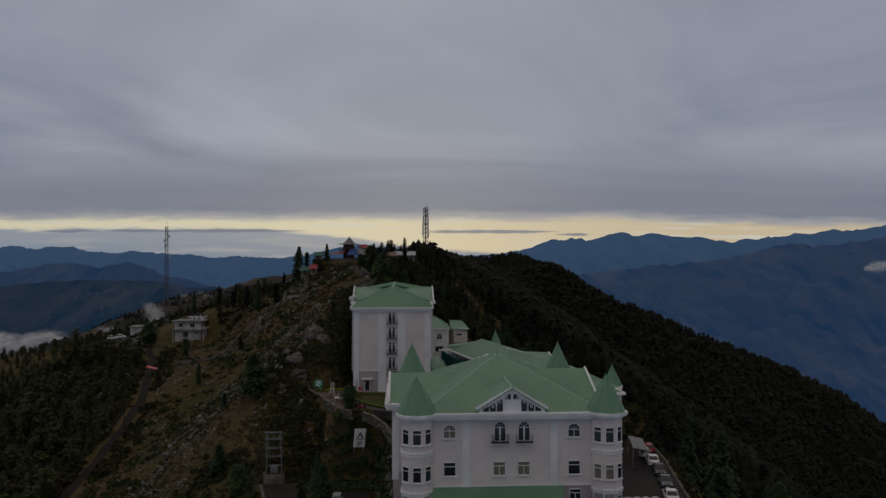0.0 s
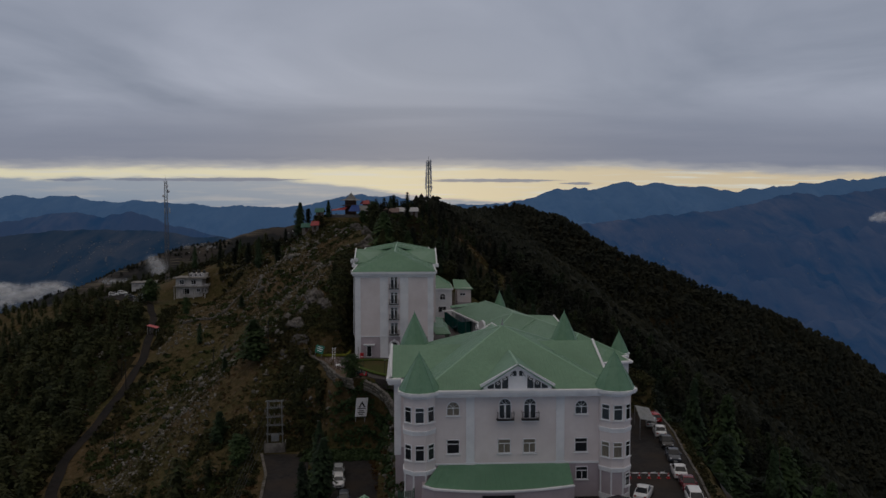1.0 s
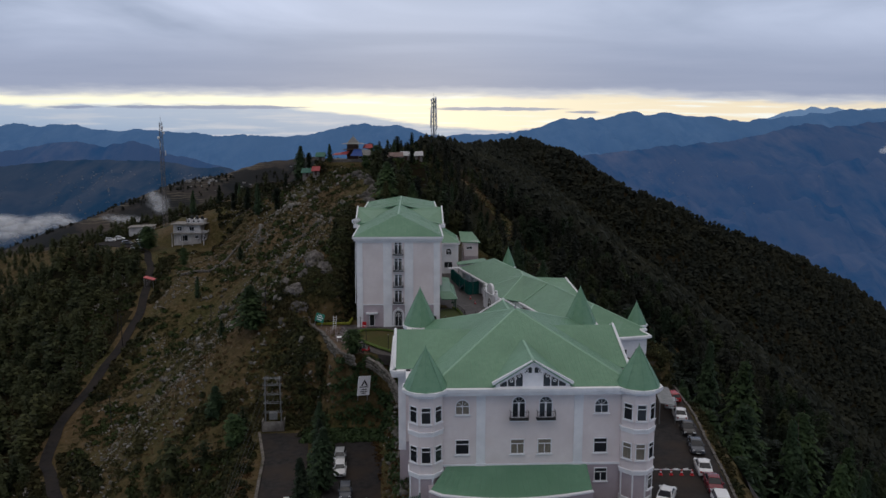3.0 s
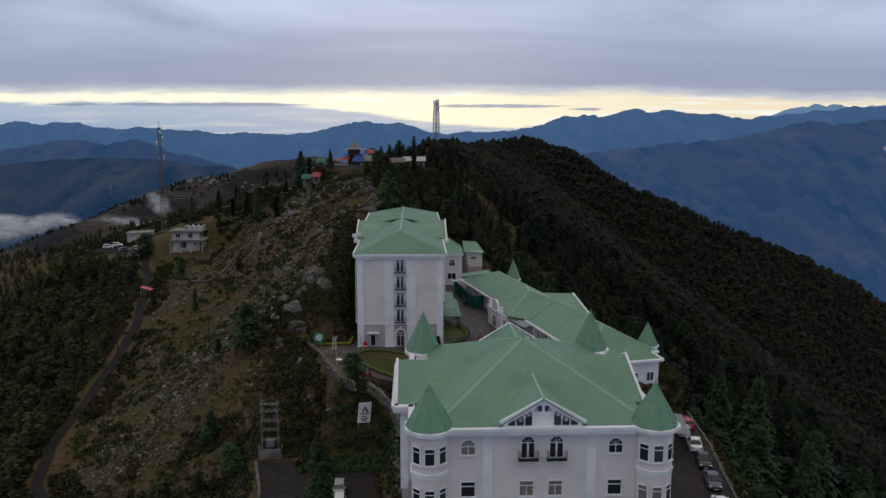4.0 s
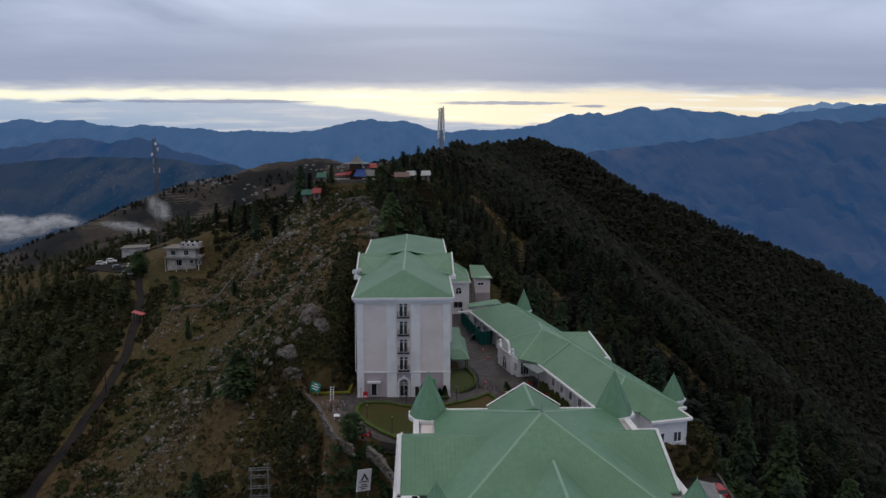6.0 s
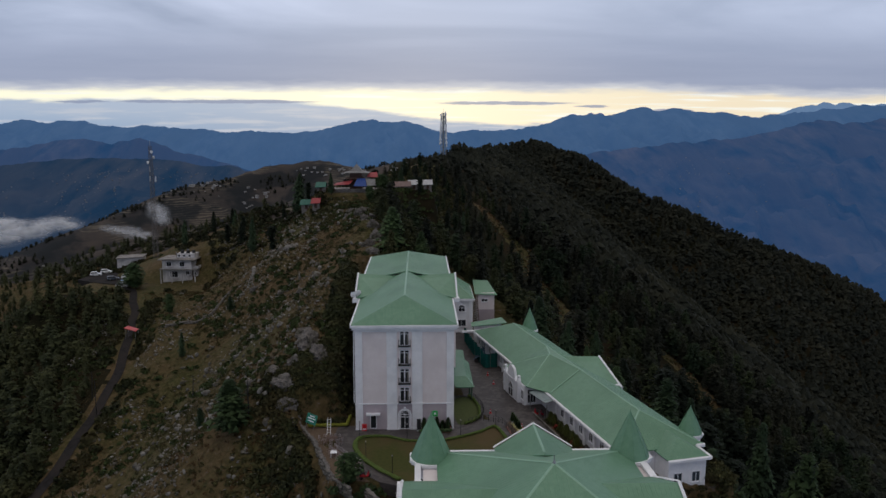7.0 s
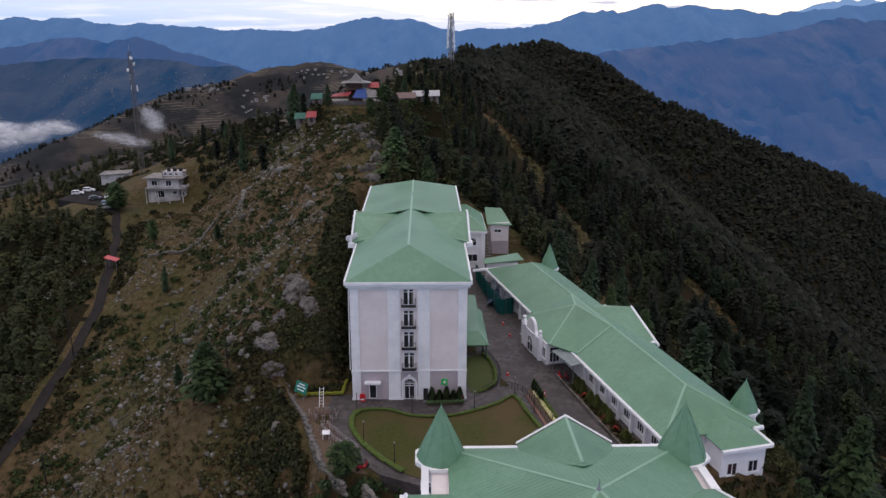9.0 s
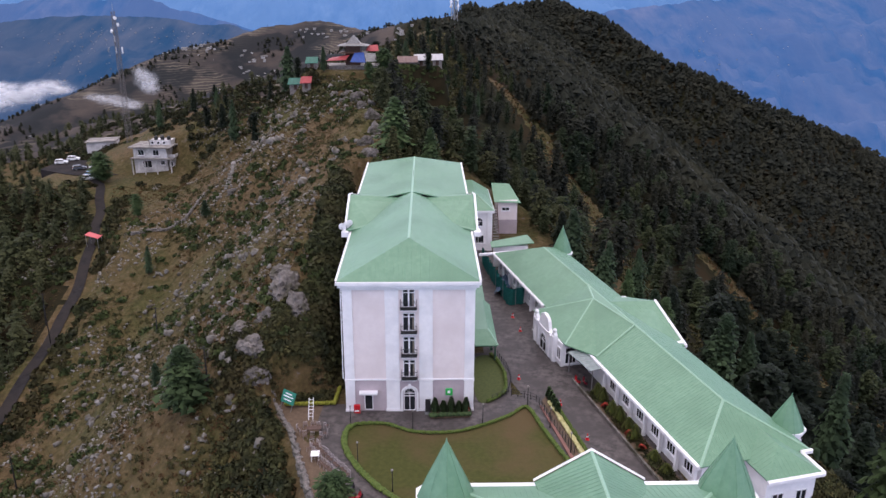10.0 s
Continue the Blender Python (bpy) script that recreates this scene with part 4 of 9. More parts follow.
def build_tower(b):
    W, H = 7.3, 15.3
    bm = bmesh.new()
    box(bm, -W, 0, 4.05, W, 49.5, H)
    box(bm, -W + 0.3, 24, H, W - 0.3, 49.3, 18.0)
    part("wall", bm, WALL, b)
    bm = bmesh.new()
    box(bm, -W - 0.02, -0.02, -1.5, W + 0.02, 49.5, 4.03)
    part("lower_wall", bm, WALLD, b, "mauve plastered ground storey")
    for x, w in ((-W + 0.45, 1.1), (W - 0.45, 1.1), (-1.9, 1.55), (1.9, 1.55)):
        bm = bmesh.new()
        box(bm, x - w / 2, -0.16, -0.3, x + w / 2, 0, H - 0.1)
        box(bm, x - w / 2 - 0.06, -0.22, -0.3, x + w / 2 + 0.06, 0, 0.25); box(bm, x - w / 2 - 0.06, -0.22, 3.9, x + w / 2 + 0.06, 0, 4.15)
        part("pilaster", bm, WHITE, b, "white pilaster up the front")
    bm = bmesh.new()
    box(bm, -W, -0.09, 3.95, W, 0, 4.1)
    part("string_course", bm, WHITE, b)
    bm = bmesh.new()
    box(bm, -W - 0.72, -0.72, H + 0.62, W + 0.72, 26, H + 0.98); box(bm, -W - 0.5, -0.5, H + 0.25, W + 0.5, 26, H + 0.62); box(bm, -W - 0.2, -0.2, H - 0.1, W + 0.2, 26, H + 0.25)
    box(bm, -W - 0.55, 26, 17.75, W + 0.55, 49.9, 18.15)
    part("cornice", bm, WHITE, b)
    e, R = H + 1.05, 19.8
    xl, yf = W + 0.55, -0.5
    facets = [((-xl, yf, e), (xl, yf, e), (0, 4.2, R)), ((xl, yf, e), (xl, 25.0, e), (0, 25.0, R), (0, 4.2, R)), ((-xl, yf, e), (0, 4.2, R), (0, 25, R), (-xl, 25, e)),
              ((-xl, 24.9, 18.2), (0, 24.9, R + 0.02), (0, 48, R + 0.02), (-xl, 50, 18.3)), ((xl, 24.9, 18.2), (xl, 50, 18.3), (0, 48, R + 0.02), (0, 24.9, R + 0.02)), ((-xl, 50, 18.3), (0, 48, R + 0.02), (xl, 50, 18.3)),
              # cross gables
              ((-8.7, 17.2, e + 0.1), (-5.2, 17.2, e + 0.9), (-2.0, 25.0, 18.96), (-8.7, 25.0, 19.3)), ((8.7, 17.2, e + 0.1), (8.7, 25.0, 19.3), (2.0, 25.0, 18.96), (5.2, 17.2, e + 0.9)),
              ((-8.7, 25.0, 19.3), (-2, 25, 18.96), (-4.5, 29, 18.3), (-8.7, 29.5, 18.2)), ((8.7, 25, 19.3), (8.7, 29.5, 18.2), (4.5, 29, 18.3), (2, 25, 18.96))]
    r = roof_set(b, facets, [((0, 4.2, R), (0, 48, R + 0.03)), ], 0.14, 0.8)
    bm = bmesh.new()
    tube(bm, (0.05, 34, R), (0.05, 34, R + 0.9), 0.03)
    part("lightning_rod", bm, IRON, r)
    for s in (-1, 1):
        bm = bmesh.new()
        vs = [bm.verts.new((s * 8.55, y, z)) for y, z in ((17.2, e - 0.3), (32.5, e - 0.3), (32.5, 17.6), (25, 19.15))]
        vs2 = [bm.verts.new((s * 8.3, v.co.y, v.co.z)) for v in vs]
        bm.faces.new(vs); bm.faces.new(vs2[::-1])
        box(bm, min(s * 7.2, s * 8.5), 17.6, 4.0, max(s * 7.2, s * 8.5), 32, e - 0.3)
        part("gable_wall", bm, WALL, b)
        bm = bmesh.new()
        strip(bm, (s * 8.72, 17.0, e + 0.12), (s * 8.72, 25, 19.4), 0.3, 0.1); strip(bm, (s * 8.72, 25, 19.4), (s * 8.72, 29.6, 18.3), 0.3, 0.1)
        box(bm, min(s * 8.2, s * 9.1), 16.6, e - 0.5, max(s * 8.2, s * 9.1), 18.2, e + 0.15)
        part("bargeboard", bm, WHITE, r)
        for a, c in (((s * (xl + 0.1), yf, e + 0.02), (s * (xl + 0.1), 17, e + 0.02)), ((s * (xl + 0.1), 29.5, 18.25), (s * (xl + 0.1), 50, 18.3))):
            bm = bmesh.new()
            strip(bm, a, c, 0.26, 0.07)
            part("gutter", bm, WHITE, r)
    # front openings
    for k in range(4):
        z = 4.75 + 2.9 * k - 0.35
        window(b, facing(0, -0.02, z, 0), 1.4, 2.2, False, 2, None, sill=False, name="french_window", transom=1.75, bar=0.09)
        bm = bmesh.new()
        box(bm, 0.38, -0.075, 0.15, 0.62, -0.05, 1.7)
        part("curtain", bm, CURTAIN, b, "drawn pale curtain", at=facing(0, -0.0, z, 0))
        balcony(b, facing(0, -0.02, z - 0.02, 0), 1.85, 0.75)
    window(b, facing(0, -0.06, 0.05, 0), 1.4, 2.95, True, 2, None, sill=False, name="arched_door", transom=1.9)
    bm = bmesh.new()
    pts = [(0.9 * math.cos(a), 2.3 + 0.9 * math.sin(a)) for a in [math.pi * i / 12 for i in range(13)]]
    for i in range(12):
        (x0, z0), (x1, z1) = pts[i], pts[i + 1]
        tube(bm, (x0, -0.2, z0), (x1, -0.2, z1), 0.12, n=6)
    for s in (-1, 1):
        box(bm, s * 0.9 - 0.13, -0.34, 0, s * 0.9 + 0.13, -0.05, 2.3)
    box(bm, -0.16, -0.4, 3.1, 0.16, -0.05, 3.5)
    part("door_surround", bm, WHITE, b)
    window(b, facing(-4.75, -0.02, 0.15, 0), 1.0, 2.1, False, 1, None, name="side_door", sill=False)
    bm = bmesh.new()
    box(bm, -5.8, -0.75, 2.4, -3.7, -0.02, 2.62)
    part("door_canopy", bm, WHITE, b, "small white slab over the door")
    for s in (-1, 1):
        for y in (3.5, 8.5, 13.5, 38, 44):
            for k in range(5):
                window(b, facing(s * 7.3, y, 1.0 + 2.9 * k, 90 * s), 1.3, 1.5, False, 2)
        for y in (6, 11):
            for k in range(1, 4):
                bm = bmesh.new()
                box(bm, -0.45, -0.34, 0, 0.45, 0, 0.62)
                tube(bm, (-0.12, -0.35, 0.31), (-0.12, -0.37, 0.31), 0.24, n=10)
                part("air_conditioner", bm, WHITE, b, "white air conditioner unit", at=facing(s * 7.3, y, 2.2 + 2.9 * k, 90 * s))
    bm = bmesh.new()
    tube(bm, (-7.6, -0.2, 4.3), (-7.55, 0.2, 15.2), 0.06)
    part("downpipe", bm, WHITE, b)


build_tower(tower)


def dish(x, y, z, deg):
    t = thing("satellite_dish", "white satellite dish on the roof edge", "dish", facing(x, y, z, deg), "satellite dishes")
    bm = bmesh.new()
    rows = []
    for k in range(5):
        r = 0.5 * k / 4
        rows.append([bm.verts.new((r * math.cos(6.2832 * i / 14), -0.55 * r * r * -1.0, 0.75 + r * math.sin(6.2832 * i / 14))) for i in range(14)])
    for a, b in zip(rows, rows[1:]):
        for i in range(14):
            try:
                bm.faces.new((a[i], a[(i + 1) % 14], b[(i + 1) % 14], b[i]))
            except ValueError:
                pass
    bmesh.ops.solidify(bm, geom=bm.faces[:], thickness=0.03)
    part("reflector", bm, WHITE, t)
    bm = bmesh.new()
    tube(bm, (0, 0.1, 0), (0, 0.02, 0.75), 0.04); tube(bm, (0, 0, 0.3), (0, -0.5, 0.7), 0.02)
    part("mount", bm, STEEL, t)


dish(-8.5, 17.6, 16.4, 20)
dish(-9.0, 16.9, 16.4, -10)
dish(-8.1, 18.1, 16.5, 35)

# ---- long low wing: its own axes, s towards the viewer, v to the east ----
WU, WV = Vector((0.228, -0.974, 0)), Vector((0.974, 0.228, 0))


def w(v, s, z):
    p = WV * v + WU * s
    return (p.x, p.y, z)


def wbox(bm, v0, s0, z0, v1, s1, z1):
    prism(bm, [w(v0, s1, 0)[:2], w(v1, s1, 0)[:2], w(v1, s0, 0)[:2], w(v0, s0, 0)[:2]], z0, z1)


wing = thing("hotel_wing", "long low white hotel wing with green metal roof", "building")


def build_wing(b):
    E, R = 2.2, 5.5
    va, vr, vb = 24.7, 30.8, 37.4
    s0, s1 = -44.5, 21.0
    bm = bmesh.new()
    wbox(bm, va + 0.7, s0 + 0.6, -2.5, vb - 0.6, s1 - 0.6, E - 0.1)
    wbox(bm, 22.3, -18.4, -2.5, va + 0.8, -7.9, E - 0.1)
    wbox(bm, 30.4, s1 - 1, -6.0, 36.0, 23.8, E - 0.4)
    wbox(bm, vb - 3, -21, -8, 38.2, -4.5, E - 0.1)
    wbox(bm, vb - 8, -40, -9, vb - 0.62, s1 - 0.62, -1.5)
    part("wall", bm, WHITE, b, "white plastered walls")
    f = [(w(va, s1, E), w(vr, s1 - 6.0, R), w(vr, s0 + 8, R), w(va, s0, E)), (w(vb, s1, E), w(vb, s0, E), w(vr, s0 + 8, R), w(vr, s1 - 6, R)),
         (w(va, s1, E), w(vb, s1, E), w(vr, s1 - 6, R)), (w(va, s0, E), w(vr, s0 + 8, R), w(vb, s0, E))]
    caps = [(w(vr, s1 - 6, R), w(vr, s0 + 8, R)), (w(vr, s1 - 6, R), w(va, s1, E)), (w(vr, s1 - 6, R), w(vb, s1, E))]
    # cross roof over the lobby, and the east gable
    A, B, N_, SW, LO, NW, NL = w(29.3, -13.8, 5.55), w(30.7, -4.4, 5.56), w(30.7, -18.6, 5.52), w(22.5, -7.4, 2.25), w(24.9, -3.0, 2.42), w(22.5, -18.9, 2.25), w(24.5, -19.6, 2.25)
    f += [(A, NW, SW), (A, SW, LO), (A, LO, B), (A, N_, NL), (A, NL, NW), (A, B, N_)]
    caps += [(A, SW), (A, B), (A, N_), (A, NW), (B, LO)]
    f += [(w(38.4, -4.1, 1.75), w(38.4, -12.9, 4.65), w(31.0, -12.9, 5.2), w(32.0, -4.1, 3.0)), (w(38.4, -21.6, 1.75), w(32.0, -21.6, 3.0), w(31.0, -12.9, 5.2), w(38.4, -12.9, 4.65))]
    # bay at the near end
    A, B, P, Q = w(30.0, 24.3, E - 0.25), w(36.2, 24.3, E - 0.25), w(33.1, 21.3, 3.65), w(33.1, 18.2, 3.7)
    f += [(A, B, P), (B, w(36.2, 20.6, E - 0.2), Q, P), (A, P, Q, w(30.0, 20.6, E - 0.2))]
    r = roof_set(b, f, caps, 0.14, 0.75)
    for a, c in ((w(va - 0.1, s1, E), w(va - 0.1, -6.6, E)), (w(va - 0.1, -20.4, E), w(va - 0.1, s0, E)), (w(38.45, -4.1, 1.8), w(38.45, -12.9, 4.72)), (w(29.9, 24.45, 1.95), w(36.3, 24.45, 1.95)), (w(36.35, 24.4, 1.95), w(36.35, 20.8, 2.1)), (w(36.2, 21.1, 2.2), w(37.5, 21.1, 2.2)), (w(22.0, s0 - 0.1, E), w(vb, s0 - 0.1, E))):
        bm = bmesh.new()
        strip(bm, a, c, 0.42, 0.1)
        d = (Vector(c) - Vector(a)); n = d.normalized(); sd = Vector((-n.y, n.x, 0)) * 0.18
        q = [Vector(a) - sd, Vector(a) + sd, Vector(c) + sd, Vector(c) - sd]
        hi = [bm.verts.new(p + Vector((0, 0, 0.02))) for p in q]; lo = [bm.verts.new(p - Vector((0, 0, 0.32))) for p in q]
        bm.faces.new(hi); bm.faces.new(lo[::-1])
        for i in range(4):
            bm.faces.new((lo[i], lo[(i + 1) % 4], hi[(i + 1) % 4], hi[i]))
        part("gutter", bm, WHITE, r)
    # colonnade and windows on the courtyard side
    for k in range(7):
        s = -0.5 + 3.4 * k
        bm = bmesh.new()
        wbox(bm, va + 0.1, s - 0.18, -2.0, va + 0.45, s + 0.18, E - 0.2)
        wbox(bm, va + 0.02, s - 0.26, -2.0, va + 0.53, s + 0.26, -1.6); wbox(bm, va + 0.02, s - 0.26, E - 0.5, va + 0.53, s + 0.26, E - 0.25)
        part("column", bm, WHITE, b)
        if k < 6:
            p = w(va + 0.7, s + 1.7, -0.3)
            window(b, facing(*p, -90 + 13.2), 1.7, 1.7, False, 3, None, transom=1.2)
    for k in range(6):
        s = -23.0 - 3.4 * k
        bm = bmesh.new()
        wbox(bm, va + 0.1, s - 0.18, -2.0, va + 0.45, s + 0.18, E - 0.2)
        part("column", bm, WHITE, b)
        p = w(va + 0.7, s - 1.7, -0.3)
        window(b, facing(*p, -90 + 13.2), 1.6, 1.7, False, 3)
    for s in (-17.7, -8.7):
        p = w(22.3, s, -0.4)
        window(b, facing(*p, -90 + 13.2), 1.2, 1.7, False, 2)
    p = w(23.6, -7.9, -0.9)
    window(b, facing(*p, 13.2), 1.6, 2.4, False, 3, None, transom=1.6)
    # curved parapet over the lobby door
    bm = bmesh.new()
    half = [(0.0, 4.25), (0.55, 4.2), (1.05, 4.0), (1.4, 3.65), (1.55, 3.2), (1.7, 2.75), (2.0, 2.4), (2.45, 2.25), (2.75, 2.35), (2.9, 2.7), (3.15, 2.95), (3.5, 2.9), (3.7, 2.6), (3.75, 2.1), (3.75, -1.4)]
    prof = [(-q, z) for q, z in half[::-1]] + half[1:]
    a = [bm.verts.new(w(21.85, -13.2 + q, z)) for q, z in prof]; c = [bm.verts.new(w(22.3, -13.2 + q, z)) for q, z in prof]
    bm.faces.new(a[::-1]); bm.faces.new(c)
    for i in range(len(prof)):
        j = (i + 1) % len(prof)
        bm.faces.new((a[i], c[i], c[j], a[j]))
    part("curved_parapet", bm, WHITE, b, "white scrolled parapet over the lobby door")
    p = w(21.85, -13.2, -1.25)
    window(b, facing(*p, -90 + 13.2), 2.2, 2.6, True, 2, None, name="lobby_door", sill=False)
    for q in (-3.3, 3.3):
        bm = bmesh.new()
        bmesh.ops.create_icosphere(bm, subdivisions=2, radius=0.32, matrix=Matrix.Translation(w(22.05, -13.2 + q, 3.2)))
        part("ball_finial", bm, WHITE, b, smooth=True)
    for q in (-3.35, -2.0, 2.0, 3.35):
        bm = bmesh.new(); wbox(bm, 21.72, -13.2 + q - 0.22, -1.4, 21.9, -13.2 + q + 0.22, 2.2); wbox(bm, 21.66, -13.2 + q - 0.3, 2.2, 21.92, -13.2 + q + 0.3, 2.42)
        part("pilaster", bm, WHITE, b)
    bm = bmesh.new(); wbox(bm, 21.70, -16.9, 2.0, 21.9, -9.5, 2.18); part("moulding", bm, WHITE, b)
    # near-end windows facing down the slope
    for v in (31.8, 34.5):
        p = w(v, 23.8, -1.6)
        window(b, facing(*p, 13.2), 1.3, 1.5, False, 2)


build_wing(wing)
turret(wing, 41.0, -7.1, -8.0, 1.75, 5.8, r=1.55, base=False, cone_r=1.8, cornice=1.95, wins=[(0, -0.6, 1.3, None), (45, -0.6, 1.3, None)])
turret(wing, 26.0, 49.0, -8.0, 2.3, 7.2, r=1.5, base=False, cone_r=1.75, cornice=1.95)


def build_canopy():
    t = thing("entrance_canopy", "grey translucent sheet canopy beside the lobby", "canopy")
    q = [w(22.5, -6.4, 1.65), w(23.2, -1.0, 1.55), w(26.6, 0.0, 2.55), w(26.3, -5.0, 2.75)]
    bm = bmesh.new(); slab(bm, q, 0.06)
    s = part("sheet", bm, SHEET, t)
    for k in range(7):
        f = k / 6
        a = Vector(q[0]).lerp(Vector(q[1]), f); c = Vector(q[3]).lerp(Vector(q[2]), f)
        bm = bmesh.new(); tube(bm, a + Vector((0, 0, 0.03)), c + Vector((0, 0, 0.01)), 0.02, n=4)
        part("rib", bm, STEEL, t)
    for p in (q[0], q[1]):
        bm = bmesh.new(); tube(bm, (p[0] + 0.3, p[1], -1.3), (p[0] + 0.3, p[1], p[2]), 0.07)
        part("post", bm, STEEL, t)


SHEET = material("grey_polycarbonate", (0.15, 0.20, 0.20), (0.24, 0.29, 0.29), 2, 0.3, 0.02)
build_canopy()


def build_side_porch():
    t = thing("side_porch", "green roofed porch beside the tower block", "porch")
    f = [((8.3, 11.9, 2.4), (11.3, 11.9, 2.4), (10.2, 15, 3.3), (7.4, 15, 3.3)), ((11.3, 11.9, 2.4), (11.3, 25.5, 2.4), (10.2, 25.5, 3.3), (10.2, 15, 3.3)), ((10.2, 15, 3.3), (10.2, 25.5, 3.3), (7.4, 25.5, 3.3), (7.4, 15, 3.3)),
         ((7.4, 25.6, 3.2), (10.6, 25.6, 2.9), (10.6, 32, 2.9), (7.4, 32, 3.2))]
    roof_set(t, f, [((10.2, 15, 3.35), (11.3, 11.9, 2.45))], 0.12, 0.7)
    for y in (12.4, 18, 24.6):
        bm = bmesh.new(); tube(bm, (11.0, y, -1.3), (11.0, y, 2.3), 0.12, n=8); box(bm, 10.8, y - 0.2, -1.3, 11.2, y + 0.2, -0.9)
        part("post", bm, GREENP, t)
    bm = bmesh.new(); box(bm, 8.3, 11.95, 2.2, 11.2, 12.1, 2.4); part("beam", bm, GREENP, t)


GREENP = material("dark_green_paint", (0.03, 0.08, 0.05), (0.045, 0.10, 0.065), 3, 0.5, 0.05)
build_side_porch()


def build_annex():
    t = thing("annex_building", "white two-storey annex with green roof and arched window", "building")
    bm = bmesh.new(); box(bm, 8.6, 60.6, -2, 14.4, 76, 6.4); part("wall", bm, WHITE, t)
    bm = bmesh.new(); box(bm, 13.6, 60.3, -2, 14.5, 60.6, 6.4); box(bm, 8.3, 60.1, 6.3, 14.9, 76.4, 6.75); part("cornice", bm, WHITE, t)
    roof_set(t, [((8.3, 60.2, 6.8), (14.8, 60.2, 6.8), (11.5, 66, 8.8), (8.3, 66, 8.8)), ((14.8, 60.2, 6.8), (14.8, 76.4, 6.8), (11.5, 76.4, 8.8), (11.5, 66, 8.8)), ((8.3, 66, 8.8), (11.5, 66, 8.8), (11.5, 76.4, 8.8), (8.3, 76.4, 8.8))], [((11.5, 66, 8.85), (14.8, 60.2, 6.85))])
    window(t, facing(12.0, 60.6, 3.6, 0), 1.5, 1.7, True, 2)
    window(t, facing(11.9, 60.6, 0.2, 0), 2.2, 1.6, False, 2)
    u = thing("annex_building", "small white annex with green roof and outside stair", "building")
    bm = bmesh.new(); box(bm, 16.6, 71.8, 1.5, 20.6, 79, 5.6); part("wall", bm, WALL, u)
    bm = bmesh.new(); box(bm, 16.55, 71.75, -6, 20.65, 79, 1.48); part("lower_wall", bm, WALLD, u)
    roof_set(u, [((15.8, 71.2, 5.5), (21.2, 71.2, 5.3), (19.6, 79.5, 7.2), (15.8, 79.5, 7.4))], [])
    window(u, facing(18.2, 71.8, 3.4, 0), 1.6, 0.8, False, 2)
    s = thing("outside_stair", "steep brown outside stair beside the annex", "stairs")
    for k in range(14):
        bm = bmesh.new(); box(bm, 15.0, 70.5 - 0.55 * k, 4.3 - 0.42 * k - 0.12, 16.3, 71.1 - 0.55 * k, 4.3 - 0.42 * k)
        part("step", bm, CONCRETE, s)
    for x in (14.95, 16.35):
        bm = bmesh.new()
        q = [(71.1, 4.2), (63.3, -1.8), (63.3, -1.2), (71.1, 4.9)]
        a = [bm.verts.new((x, yy, zz)) for yy, zz in q]; c = [bm.verts.new((x + 0.1, yy, zz)) for yy, zz in q]
        bm.faces.new(a); bm.faces.new(c[::-1])
        for i in range(4):
            bm.faces.new((a[i], c[i], c[(i + 1) % 4], a[(i + 1) % 4]))
        part("stringer", bm, RUST, s)
    v = thing("link_roof", "flat green sheet roof at the end of the wing", "roof")
    roof_set(v, [((13.6, 50.8, 2.7), (21.4, 51.4, 3.3), (20.6, 55.6, 3.5), (13.6, 53.4, 2.9))], [])
    bm = bmesh.new(); box(bm, 14.2, 51.5, -2, 20.3, 53.2, 2.65); part("wall", bm, WHITE, v)


RUST = material("rusty_brown_paint", (0.10, 0.055, 0.045), (0.15, 0.085, 0.07), 3, 0.7, 0.1)
build_annex()

# ---- paved and planted surfaces ----
def flat(name, pts, z0, z1, mat, label, category, kind="structure"):
    bm = bmesh.new()
    prism(bm, pts, z0, z1)
    ob = part(name, bm, mat)
    return tagged(ob, label, category, kind=kind)


def smooth_outline(pts, steps=6):
    """A closed rounded outline through the corner points."""
    out, n = [], len(pts)
    for i in range(n):
        p0, p1, p2, p3 = (Vector((*pts[(i + k) % n], 0)) for k in (-1, 0, 1, 2))
        for k in range(steps):
            t = k / steps
            q = 0.5 * ((2 * p1) + (p2 - p0) * t + (2 * p0 - 5 * p1 + 4 * p2 - p3) * t * t + (3 * p1 - p0 - 3 * p2 + p3) * t ** 3)
            out.append((q.x, q.y))
    return out


flat("forecourt", [(-1, -80), (33.2, -80), (37.9, -58), (42.0, -37), (45.2, -16), (38, -15), (33, -36), (28, -26), (3, -26), (2.2, -57), (-0.5, -62)], -7.1, -6.86, ASPHALT, "worn grey paved forecourt beside the hotel", "paving")
flat("road_lower", [(-13.6, -20.5), (-4.5, -20.5), (-1.5, -33), (0.2, -45), (-0.8, -52), (-8.2, -60), (-9.2, -45), (-10.2, -36)], -12.0, -11.62, ASPHALT, "dark wet parking road below the hotel", "road")
flat("road_outer", [(-21.0, -20.5), (-13.7, -20.5), (-11.8, -36), (-11.6, -48), (-14, -72), (-20.5, -72), (-16.6, -48), (-18.6, -30)], -12.0, -11.62, ASPHALT, "cracked asphalt road under the hillside", "road")
flat("terrace", [(-10.2, 1.5), (-10.5, -2.5), (-9.4, -7), (-7.4, -12.5), (-3.0, -17.5), (3, -20.5), (19, -20.5), (19, -10), (16.2, 0), (14.6, 3.2), (12.3, 3.5), (12.6, 9), (11, 14.6), (7.2, 14.6), (7.2, 1.5)], -1.6, -0.03, PAVING, "grey stone paved terrace round the lawn", "paving")
